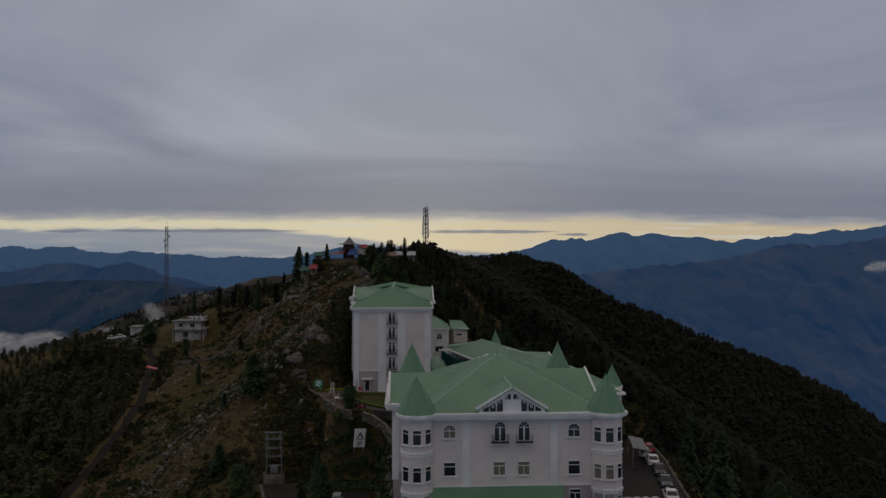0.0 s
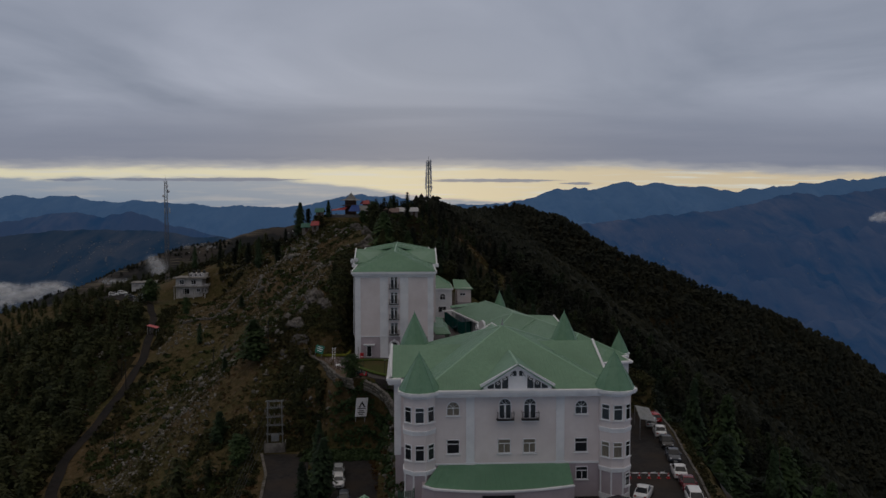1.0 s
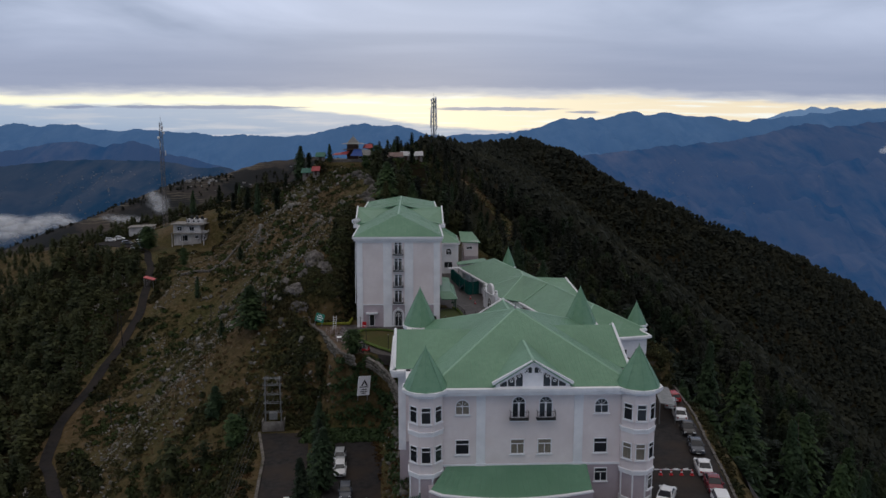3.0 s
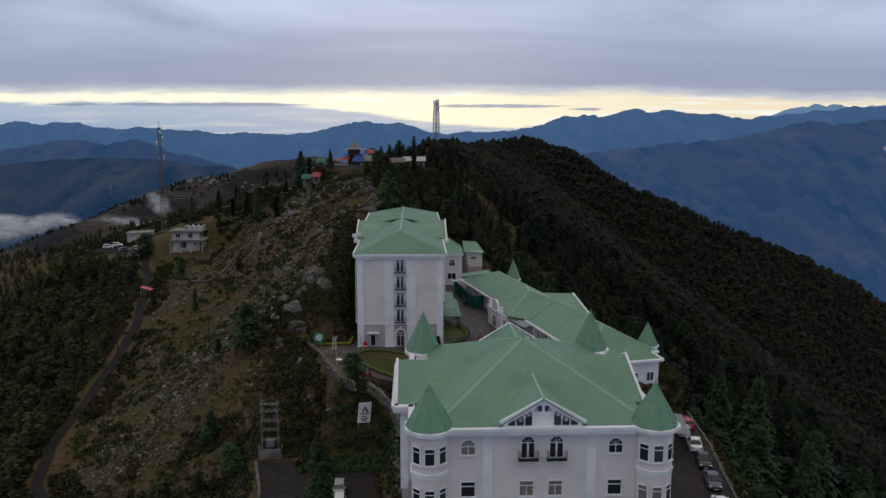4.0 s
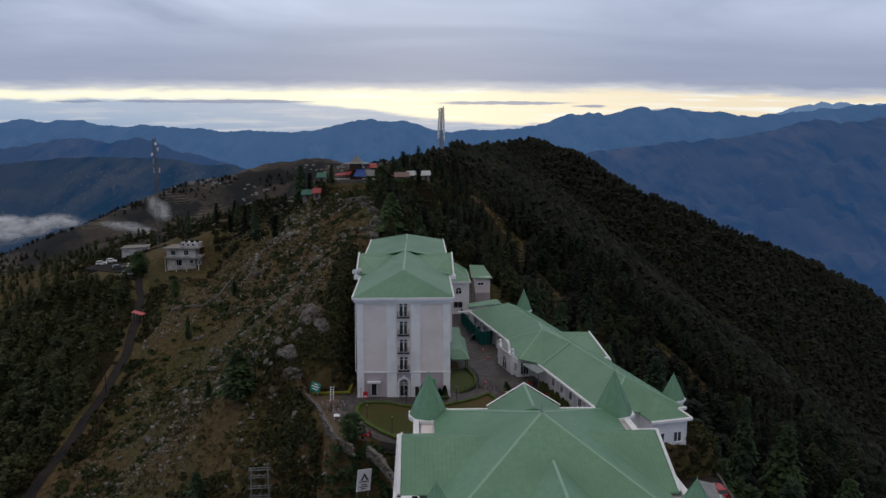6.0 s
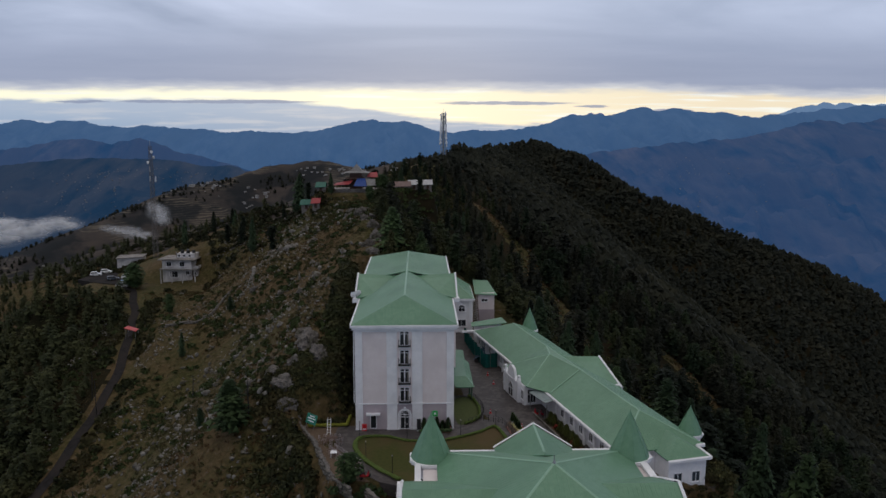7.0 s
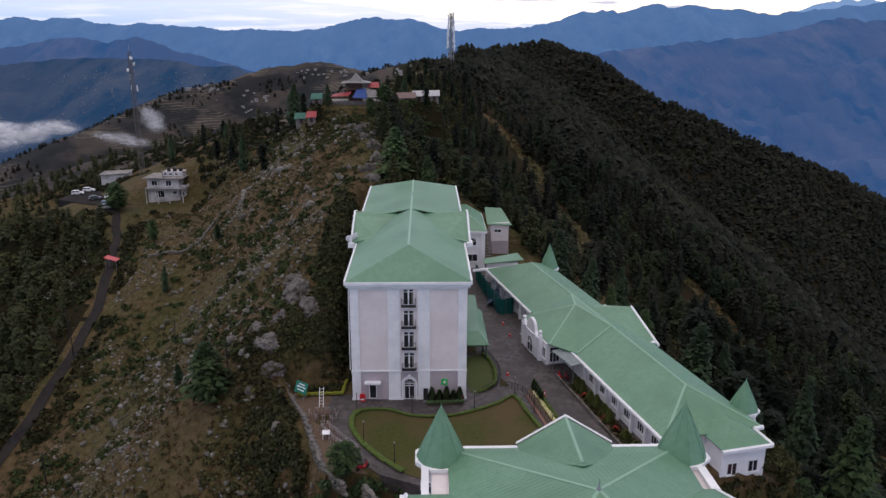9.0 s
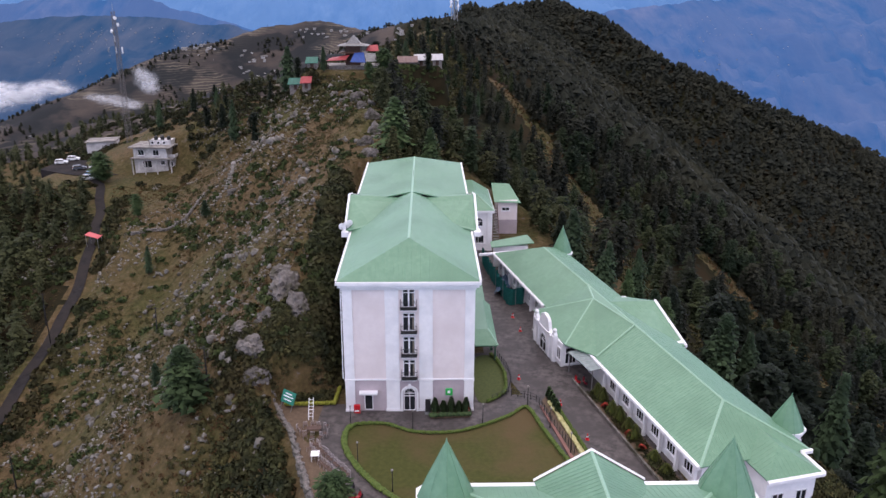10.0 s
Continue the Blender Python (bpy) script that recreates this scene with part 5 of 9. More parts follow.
flat("terrace_west", [(-17.2, 2.2), (-15.2, -1.2), (-12.6, -5.5), (-10.8, -11), (-8.8, -16.5), (-4.2, -17.4), (-7.4, -12.5), (-9.4, -7), (-10.5, -2.5), (-10.2, 1.5)], -1.6, -0.06, EARTH, "bare earth terrace with stacked chairs", "terrace")
flat("courtyard", [(7.2, 62), (7.2, 14.6), (12.8, 9), (14.6, 3.2), (19, -12), (19, -20.5), (28.6, -20.5), w(26.0, 14, 0)[:2], w(25.6, -44, 0)[:2], (15, 62)], -1.7, -1.27, PAVING, "wet dark stone courtyard between the hotel wings", "paving")
LAWN_PTS = smooth_outline([(-6.5, -3.6), (-2.8, -3.2), (0.6, -4.9), (4.8, -5.0), (8.2, -3.7), (11.4, -1.7), (13.7, 0.1), (14.9, -4.2), (16.6, -10.4), (18.0, -14.0), (10, -19.2), (2, -18.6), (-1.8, -15.8), (-4.9, -11.8), (-6.9, -7.3)], 5)
flat("lawn", LAWN_PTS, -0.2, 0.03, LAWN, "worn brownish lawn with a hedge edge", "lawn")
SIDE = smooth_outline([(8.1, 12.2), (10.6, 13.6), (11.7, 10), (11.9, 7.2), (11.2, 3.4), (8.1, 1.9)], 5)
flat("lawn_side", SIDE, -0.2, 0.02, GRASS, "small green lawn beside the tower", "lawn")


def run_along(pts, step):
    """Points every step metres along a polyline, with their headings."""
    out, left = [], 0.0
    for a, b in zip(pts, pts[1:]):
        a, b = Vector((a[0], a[1], 0)), Vector((b[0], b[1], 0))
        ln = (b - a).length
        if ln < 1e-6:
            continue
        d = left
        while d < ln:
            p = a + (b - a) * (d / ln)
            out.append((p.x, p.y, math.atan2((b - a).y, (b - a).x)))
            d += step
        left = d - ln
    return out


def hedge(name, pts, z, wd, ht, label, mat=None):
    bm = bmesh.new()
    rnd = random.Random(len(pts))
    for x, y, a in run_along(pts, 0.30):
        m = Matrix.Translation((x, y, z + ht * 0.5)) @ Matrix.Rotation(a + rnd.uniform(-0.3, 0.3), 4, "Z") @ Matrix.Diagonal((0.26, wd * rnd.uniform(0.42, 0.58), ht * rnd.uniform(0.46, 0.60), 1))
        r = bmesh.ops.create_icosphere(bm, subdivisions=1, radius=1.0, matrix=m)
        for v in r["verts"]:
            v.co += Vector((rnd.uniform(-0.05, 0.05), rnd.uniform(-0.05, 0.05), rnd.uniform(-0.05, 0.05)))
    ob = part(name, bm, mat or HEDGE)
    return tagged(ob, label, "hedge")


ring = LAWN_PTS[:31]
hedge("hedge", LAWN_PTS[0:32], 0.0, 0.45, 0.45, "low clipped hedge along the lawn")
hedge("hedge", LAWN_PTS[58:75] + LAWN_PTS[:1], 0.0, 0.8, 0.45, "low clipped hedge along the curved path")
hedge("hedge", LAWN_PTS[30:46], 0.0, 0.55, 0.5, "low clipped hedge beside the flower bed")
hedge("hedge", SIDE[5:24], 0.0, 0.5, 0.5, "low clipped hedge round the side lawn")
hedge("hedge", [(-14.6, 1.0), (-8.9, 1.3), (-8.7, 5.0)], 0.0, 0.5, 0.6, "yellow green clipped hedge in an angle", material("golden_hedge", (0.13, 0.15, 0.012), (0.22, 0.22, 0.02), 6, 0.85, 0.8))


def cone_shrub(x, y, z, h, r, label="small clipped conical shrub", mat=None, group="clipped shrubs"):
    bm = bmesh.new()
    rnd = random.Random(int(x * 31 + y * 17))
    n = 340
    for i in range(n):
        s = i / n
        rr = r * (1 - s) ** 0.8 * rnd.uniform(0.75, 1.08) + 0.04
        a = i * 2.399
        c = Vector((rr * math.cos(a), rr * math.sin(a), 0.08 + s * h))
        t = Vector((math.cos(a), math.sin(a), 0.7)).normalized() * rnd.uniform(0.12, 0.22)
        u = Vector((-math.sin(a), math.cos(a), 0)) * rnd.uniform(0.08, 0.16)
        vs = [bm.verts.new(p) for p in (c - u, c + u, c + t)]
        bm.faces.new(vs)
    tube(bm, (0, 0, 0), (0, 0, 0.5 * h), r * 0.62, r * 0.5, 8); tube(bm, (0, 0, 0.5 * h), (0, 0, 0.95 * h), r * 0.5, 0.04, 8)
    ob = part("shrub", bm, mat or HEDGE2, at=Matrix.Translation((x, y, z)))
    return tagged(ob, label, "shrub", group)


HEDGE2 = material("dark_shrub", (0.015, 0.035, 0.012), (0.05, 0.085, 0.022), 4, 0.85, 0.0, rnd=0.3)
flat("planter_bed", [(2.4, -1.9), (6.9, -1.7), (6.9, -0.3), (2.4, -0.3)], -0.05, 0.22, EARTH, "raised soil bed before the tower", "flower bed", "")
for x in (2.9, 3.9, 4.8, 5.7, 6.5):
    cone_shrub(x, -0.75, 0.2, 1.5 + 0.3 * math.sin(x * 3), 0.5)
hedge("hedge", [(2.4, -1.8), (6.9, -1.6)], 0.15, 0.8, 0.5, "leafy border plants with white flowers", HEDGE2)
REDFLOWER = material("red_flowers", (0.16, 0.022, 0.012), (0.42, 0.05, 0.03), 6, 0.8, 0.0, rnd=0.4)
YELLOWG = material("yellow_green_shrub", (0.035, 0.058, 0.010), (0.115, 0.125, 0.020), 5, 0.85, 0.0, rnd=0.4)
for k, off in enumerate((0.6, 1.9, 4.9, 6.6, 8.6, 10.4, 14.6, 17.0)):
    p = w(23.55 + 0.12 * math.sin(k * 2.1), off, -1.27)
    cone_shrub(p[0], p[1], p[2] + 0.1, (1.7, 1.8, 1.7, 1.9, 1.6, 1.8, 1.2, 1.1)[k], 0.78, "full yellow green shrub beside the colonnade", YELLOWG, "shrubs along the wing")
for off, hgt in ((3.4, 0.55), (9.5, 0.5), (12.4, 0.45)):
    p = w(23.3, off, -1.15)
    cone_shrub(p[0], p[1], p[2], hgt, 0.42, "small bush of red flowers beside the colonnade", REDFLOWER, "red flowers along the wing")
flat("planter_bed_east", [w(22.4, 0, 0)[:2], w(22.4, 20, 0)[:2], w(24.6, 20, 0)[:2], w(24.6, 0, 0)[:2]], -1.4, -1.1, EARTH, "long soil bed along the colonnade", "flower bed", "")
bm = bmesh.new(); wbox(bm, 22.15, -4.0, -1.4, 22.38, 20, -0.85)
tagged(part("kerb", bm, STONE2), "dark stone kerb along the planting bed", "kerb", kind="structure")
# flower strip between lawn and courtyard
flat("flower_bed", [(15.6, 1.6), (16.5, 3.2), (19.0, -10.5), (17.6, -10.2)], -1.3, 0.0, EARTH, "sloping flower bed beside the lawn", "flower bed", "")
FLOWER = material("yellow_flowers", (0.35, 0.33, 0.10), (0.55, 0.52, 0.30), 5, 0.8, 0.0, rnd=0.3)
hedge("flower_border", [(16.6, 1.2), (18.5, -9.5)], 0.0, 0.7, 0.4, "row of pale yellow flowers", FLOWER)
hedge("hedge", [(16.9, 2.0), (19.0, -9.5)], -0.2, 0.4, 0.9, "leafy green border beside the flowers")
for k in range(5):
    cone_shrub(16.7 + 0.12 * k, 2.6 - 0.9 * k, 0.0, 1.3, 0.35, group="border shrubs")
bm = bmesh.new(); prism(bm, [(15.3, 0.6), (15.6, 0.6), (17.5, -10.4), (17.1, -10.4)], 0.0, 0.12)
tagged(part("brick_walk", bm, material("red_brick_walk", (0.16, 0.075, 0.06), (0.24, 0.12, 0.10), 4, 0.7, 0.3)), "narrow red brick walk beside the bed", "walk", kind="structure")


def fence(name, pts, z, ht, step, label):
    t = thing(name, label, "railing")
    run = run_along(pts, step)
    for x, y, a in run:
        bm = bmesh.new(); tube(bm, (x, y, z), (x, y, z + ht), 0.04, n=5); part("post", bm, IRON, t)
    for h in (0.25, 0.6, 0.95):
        bm = bmesh.new()
        for (x0, y0, _), (x1, y1, _) in zip(run, run[1:]):
            tube(bm, (x0, y0, z + ht * h), (x1, y1, z + ht * h), 0.025, n=4)
        part("rail", bm, IRON, t)


fence("iron_railing", [(12.2, 3.0), (13.2, 2.6), (14.3, 2.2), (15.2, 1.4), (15.9, -2.0), (17.6, -9.5)], 0.0, 1.0, 0.8, "black iron railing along the terrace edge")
fence("iron_railing", [(11.4, 13.4), (12.4, 10), (12.6, 7), (11.8, 3.4), (9.2, 1.4)], -0.05, 0.9, 0.8, "black iron railing round the side lawn")


def lamp_post(x, y, z, h=2.4):
    t = thing("garden_lamp", "black garden lamp post with dull grey globe", "lamp", Matrix.Translation((x, y, z)), "garden lamps")
    bm = bmesh.new(); tube(bm, (0, 0, 0), (0, 0, h), 0.05, 0.04); tube(bm, (0, 0, 0), (0, 0, 0.3), 0.1, 0.06); part("pole", bm, IRON, t)
    bm = bmesh.new(); bmesh.ops.create_icosphere(bm, subdivisions=2, radius=0.12, matrix=Matrix.Translation((0, 0, h + 0.08))); part("globe", bm, CONCRETE, t, smooth=True)


for x, y in ((-6.6, -3.3), (0.4, -4.3), (8.3, -3.0), (13.9, 0.9), (-5.2, -10.4), (-1.4, -15.2), (15.8, -4.0), (17.2, -9.0)):
    lamp_post(x, y, 0.0)


def traffic_cone(x, y, z):
    t = thing("traffic_cone", "small red and white traffic cone", "cone", Matrix.Translation((x, y, z)), "traffic cones")
    bm = bmesh.new(); box(bm, -0.22, -0.22, 0, 0.22, 0.22, 0.05); tube(bm, (0, 0, 0.05), (0, 0, 0.75), 0.17, 0.04, 10); part("body", bm, RED, t)
    bm = bmesh.new(); tube(bm, (0, 0, 0.32), (0, 0, 0.48), 0.128, 0.098, 10); part("band", bm, WHITE, t)


for x, y in ((15.2, 29), (15.8, 24), (13.9, 9.5), (18.2, 3.0), (20.0, -4.5)):
    traffic_cone(x, y, -1.27)
for k in range(5):
    traffic_cone(31.2 + 1.25 * k, -47.2 - 0.1 * k, -6.86)
bm = bmesh.new(); tube(bm, (31.2, -47.2, -6.2), (36.2, -47.6, -6.2), 0.04)
for k in range(4):
    box(bm, 31.6 + 1.2 * k, -47.35, -6.24, 32.2 + 1.2 * k, -47.25, -6.12)
tagged(part("barrier_bar", bm, WHITE), "white striped barrier bar across the drive", "barrier")


def net_fence():
    t = thing("netting_fence", "teal green netting fence round a work area", "fence")
    pts = [(12.2, 53.8), (12.8, 48), (13.8, 41), (15.0, 33.6), (17.4, 34.2), (18.0, 37)]
    run = run_along(pts, 0.5)
    bm = bmesh.new()
    prev = None
    for i, (x, y, a) in enumerate(run):
        off = 0.16 * math.sin(i * 1.9)
        nx, ny = -math.sin(a) * off, math.cos(a) * off
        col = [bm.verts.new((x + nx * (1 + 0.4 * k), y + ny * (1 + 0.4 * k), -1.27 + 2.9 * k / 3 - (0.12 * abs(math.sin(i * 0.9)) if k == 3 else 0))) for k in range(4)]
        if prev:
            for k in range(3):
                bm.faces.new((prev[k], col[k], col[k + 1], prev[k + 1]))
        prev = col
    bmesh.ops.solidify(bm, geom=bm.faces[:], thickness=0.02)
    part("netting", bm, material("teal_net", (0.012, 0.13, 0.115), (0.03, 0.20, 0.18), 4, 0.8, 0.2), t)
    for x, y, a in run_along(pts, 2.4):
        bm = bmesh.new(); tube(bm, (x, y, -1.3), (x, y, 1.75), 0.05); part("post", bm, STEEL, t)
    bm = bmesh.new()
    m = Matrix.Translation((15.2, 42, -0.9)) @ Matrix.Rotation(radians(-13), 4, "Z")
    vs = []
    for i in range(8):
        for j in range(12):
            vs.append(bm.verts.new(m @ Vector((-1.1 + 2.2 * i / 7, -5 + 10 * j / 11, 0.8 * math.sin(3.1 * i / 7) + 0.15 * math.sin(i * 2 + j * 1.7)))))
    for i in range(7):
        for j in range(11):
            k = i * 12 + j
            bm.faces.new((vs[k], vs[k + 12], vs[k + 13], vs[k + 1]))
    ob = part("tarpaulin", bm, material("blue_tarp", (0.03, 0.06, 0.11), (0.06, 0.11, 0.17), 3, 0.5, 0.2))
    tagged(ob, "dull blue tarpaulin over stored building material", "tarpaulin")


net_fence()


def stone_wall(name, pts, label, wd=0.8, up=0.6, down=2.6, seed=3):
    """A dry stone wall of separate stones along a line."""
    rnd = random.Random(seed)
    t = thing(name, label, "stone wall", kind="structure")
    meshes = []
    for k in range(5):
        bm = bmesh.new()
        bmesh.ops.create_icosphere(bm, subdivisions=1, radius=0.5)
        for v in bm.verts:
            v.co = Vector((v.co.x * rnd.uniform(0.8, 1.2), v.co.y * rnd.uniform(0.8, 1.2), v.co.z * rnd.uniform(0.8, 1.15)))
        me = bpy.data.meshes.new("stone"); bm.to_mesh(me); bm.free(); me.materials.append(STONE2)
        meshes.append(me)
    n = 0
    for x, y, a in run_along(pts, 0.5):
        top = max(z_at(x, y), -0.1) + up
        for k in range(4):
            if n >= 290:
                return t
            o = new("stone", meshes[rnd.randrange(5)])
            o.parent = t
            o.matrix_basis = Matrix.Translation((x + rnd.uniform(-0.15, 0.15), y + rnd.uniform(-0.15, 0.15), top - 0.2 - 0.42 * k)) @ Matrix.Rotation(a + rnd.uniform(-0.3, 0.3), 4, "Z") @ Matrix.Diagonal((rnd.uniform(0.5, 1.1), wd * rnd.uniform(0.6, 1.1), rnd.uniform(0.4, 0.75), 1))
            n += 1
    return t


stone_wall("retaining_wall_west", [(-16.4, 2.2), (-15.4, 0), (-12.9, -5), (-11.0, -11), (-9.0, -16.8), (-6.6, -19.6)], "rough grey stone wall along the terrace edge", up=0.5)
stone_wall("retaining_wall_south", [(-4.4, -19.5), (-2.6, -23), (-0.8, -28), (0.6, -36)], "rough stone bank above the lower road", up=0.2, seed=9)
bm = bmesh.new()
for (x0, y0), (x1, y1) in (((-18.8, -30), (-16.8, -48)), ((-16.8, -48), (-20.6, -72)), ((-21.2, -20.5), (-18.8, -30))):
    d = Vector((x1 - x0, y1 - y0, 0)); sd = Vector((-d.y, d.x, 0)).normalized() * 0.2
    prism(bm, [(x0 - sd.x, y0 - sd.y), (x1 - sd.x, y1 - sd.y), (x1 + sd.x, y1 + sd.y), (x0 + sd.x, y0 + sd.y)], -12.2, -11.42)
tagged(part("parapet_wall", bm, STONE2), "low dark stone parapet along the outer road", "wall", kind="structure")
KERB = [(45.3, -15), (43.9, -28), (42.3, -36), (41.0, -43.4), (39.7, -50.2), (38.1, -57.7), (36.9, -61.6), (33.4, -79)]
t = thing("kerb_wall", "low weathered kerb stones along the drive", "kerb", kind="structure")
bm = bmesh.new(); box(bm, -0.42, -0.16, -0.7, 0.42, 0.16, 0.22)
kerb_mesh = bpy.data.meshes.new("kerb_stone"); bm.to_mesh(kerb_mesh); bm.free(); kerb_mesh.materials.append(STONE2)
rnd = random.Random(14)
for x, y, a in run_along(KERB, 0.9):
    o = new("kerb_stone", kerb_mesh); o.parent = t
    o.matrix_basis = Matrix.Translation((x + rnd.uniform(-0.06, 0.06), y, -6.86 + rnd.uniform(-0.05, 0.05))) @ Matrix.Rotation(a + rnd.uniform(-0.05, 0.05), 4, "Z")
bm = bmesh.new()
prev = None
for i, (x, y, a) in enumerate(run_along([(p[0] + 3.1, p[1] + 1.0) for p in KERB], 1.5)):
    row = []
    for k in range(4):
        o = (k - 1.5) * 0.42 + 0.15 * math.sin(i * 0.9)
        px, py = x - math.sin(a) * o, y + math.cos(a) * o
        row.append(bm.verts.new((px, py, z_at(px, py) + 0.12)))
    if prev:
        for k in range(3):
            bm.faces.new((prev[k], row[k], row[k + 1], prev[k + 1]))
    prev = row
bmesh.ops.recalc_face_normals(bm, faces=bm.faces[:])
tagged(part("path_lower", bm, ASPHALT, smooth=True), "narrow dark path below the kerb", "path", kind="structure")


CHAIRW = material("greyed_white_metal", (0.30, 0.26, 0.27), (0.46, 0.42, 0.43), 4, 0.6, 0.1)


CHAIRS = material("brown_seat", (0.06, 0.035, 0.028), (0.11, 0.07, 0.055), 4, 0.7, 0.2)


def chair():
    t = thing("garden_chair", "greyed white metal garden chair on the terrace", "chair", group="chairs on the terrace")
    bm = bmesh.new(); box(bm, -0.2, -0.2, 0.42, 0.2, 0.2, 0.45); part("seat", bm, CHAIRS, t, "brown slatted seat")
    bm = bmesh.new()
    for x in (-0.2, -0.07, 0.07, 0.2):
        tube(bm, (x, 0.22, 0.46), (x, 0.27, 0.92), 0.018, n=4)
    tube(bm, (-0.24, 0.27, 0.92), (0.24, 0.27, 0.92), 0.025, n=4)
    part("backrest", bm, CHAIRW, t)
    for sx in (-1, 1):
        for sy in (-1, 1):
            bm = bmesh.new(); tube(bm, (sx * 0.21, sy * 0.21, 0), (sx * 0.21, sy * 0.21, 0.42), 0.02, n=4); part("leg", bm, CHAIRW, t)
    return t


base_chair = chair()
base_chair.matrix_basis = facing(-12.2, -4.3, -0.06, 80)
rnd = random.Random(5)
# a few round the long table by the ladder, the rest in two curved rows
for x, y, a in ((-11.7, -3.6, 190), (-10.9, -3.4, 180), (-10.1, -3.5, 172), (-9.3, -3.8, 160), (-11.8, -5.0, 100), (-9.2, -5.2, 265), (-11.3, -5.9, 10), (-10.5, -6.1, 0), (-9.7, -6.0, -12), (-10.4, -7.4, 20)):
    copy_thing(base_chair, facing(x + rnd.uniform(-0.1, 0.1), y + rnd.uniform(-0.1, 0.1), -0.06, a + rnd.uniform(-15, 15)))
for row in range(2):
    for k in range(11):
        f = k / 10
        x, y = -10.6 + 3.9 * f + 0.7 * row + rnd.uniform(-0.06, 0.06), -8.2 - 5.3 * f ** 0.9 + 0.75 * row + rnd.uniform(-0.1, 0.1)
        copy_thing(base_chair, facing(x, y, -0.06, -38 + rnd.uniform(-12, 12)))


def garden_table(x, y, hx, hy, mat, label):
    t = thing("garden_table", label, "table", facing(x, y, -0.06, 4), "terrace tables")
    bm = bmesh.new(); box(bm, -hx, -hy, 0.70, hx, hy, 0.75); part("tabletop", bm, mat, t)
    for sx in (-1, 1):
        for sy in (-1, 1):
            bm = bmesh.new(); box(bm, sx * (hx - 0.08) - 0.03, sy * (hy - 0.08) - 0.03, 0, sx * (hx - 0.08) + 0.03, sy * (hy - 0.08) + 0.03, 0.70); part("leg", bm, mat, t)


garden_table(-10.5, -4.7, 0.8, 0.4, CHAIRS, "long brown garden table among the chairs")
garden_table(-9.7, -9.6, 0.45, 0.5, WHITE, "small white table beside the rows of chairs")
bm = bmesh.new()
for s in (-0.25, 0.25):
    tube(bm, (s, 0, 0), (s, 1.2, 2.2), 0.04, n=5)
for k in range(6):
    tube(bm, (-0.25, 0.18 + 0.18 * k, 0.35 + 0.33 * k), (0.25, 0.18 + 0.18 * k, 0.35 + 0.33 * k), 0.03, n=5)
tagged(part("ladder", bm, WHITE, at=facing(-11.3, -1.9, -0.06, 0)), "white ladder leaning on the terrace", "ladder")


def sign_board(m, wd, ht, mat, label, green=False):
    t = thing("sign_board", label, "sign", m)
    bm = bmesh.new(); box(bm, -wd / 2, -0.06, 0, wd / 2, 0.06, ht); part("panel", bm, mat, t)
    if not green:
        bm = bmesh.new()
        q = [(-0.55, 1.5), (0.0, 2.5), (0.65, 1.5), (0.35, 1.5), (0.0, 2.05), (-0.25, 1.5)]
        vs = [bm.verts.new((x, -0.07, z)) for x, z in q]; bm.faces.new(vs)
        box(bm, -0.7, -0.075, 1.25, 0.7, -0.06, 1.38)
        part("emblem", bm, IRON, t, "black mountain shape")
        for z, a in ((0.85, 0.45), (0.55, 0.6), (0.28, 0.4)):
            bm = bmesh.new(); box(bm, -a, -0.075, z, a, -0.06, z + 0.13); part("text_bar", bm, IRON, t)
    else:
        for z, a in ((0.35, 0.5), (0.75, 0.65), (1.1, 0.4)):
            bm = bmesh.new(); box(bm, -a, -0.075, z, a, -0.06, z + 0.14); part("text_bar", bm, WHITE, t)
    for s in (-1, 1):
        bm = bmesh.new(); tube(bm, (s * wd * 0.4, 0.1, -0.9), (s * wd * 0.4, 0.1, ht * 0.8), 0.05); part("post", bm, STEEL, t)


sign_board(Matrix.Translation((-5.1, -21.6, -5.3)) @ Matrix.Rotation(radians(28), 4, "Z") @ Matrix.Rotation(radians(6), 4, "Y"), 2.0, 3.0, WHITE, "white hotel sign with a black mountain shape")
sign_board(Matrix.Translation((-14.3, 0.2, 0.9)) @ Matrix.Rotation(radians(-20), 4, "Z") @ Matrix.Rotation(radians(-14), 4, "X") @ Matrix.Rotation(radians(12), 4, "Y"), 1.7, 1.5, material("sign_green", (0.015, 0.16, 0.11), (0.03, 0.22, 0.15), 2, 0.5, 0.02), "green and white notice board on the terrace", True)
bm = bmesh.new(); box(bm, 4.15, -0.14, 2.0, 4.95, -0.03, 2.85)
gs = tagged(part("wall_sign", bm, material("bright_green_sign", (0.03, 0.42, 0.08), (0.05, 0.5, 0.11), 3, 0.4, 0.0)), "bright green square sign on the tower wall", "sign")
bm = bmesh.new(); box(bm, 4.4, -0.155, 2.25, 4.7, -0.14, 2.6); part("emblem", bm, WHITE, gs)
for x in (-6.1, 6.6):
    t = thing("fire_point", "red fire point box by the tower wall", "fire box", Matrix.Translation((x, -0.5, 0)), "fire points")
    bm = bmesh.new(); box(bm, -0.35, -0.15, 0.0, 0.35, 0.15, 0.65 if x > 0 else 1.0); part("box", bm, RED, t)
    bm = bmesh.new(); box(bm, -0.25, -0.165, 0.2, 0.25, -0.15, 0.4); part("label_plate", bm, WHITE, t)
t = thing("notice_stand", "dark notice stand beside the arched door", "stand", Matrix.Translation((2.1, -0.9, 0)))
bm = bmesh.new(); box(bm, -0.3, -0.05, 0.3, 0.3, 0.05, 1.9); part("panel", bm, IRON, t)
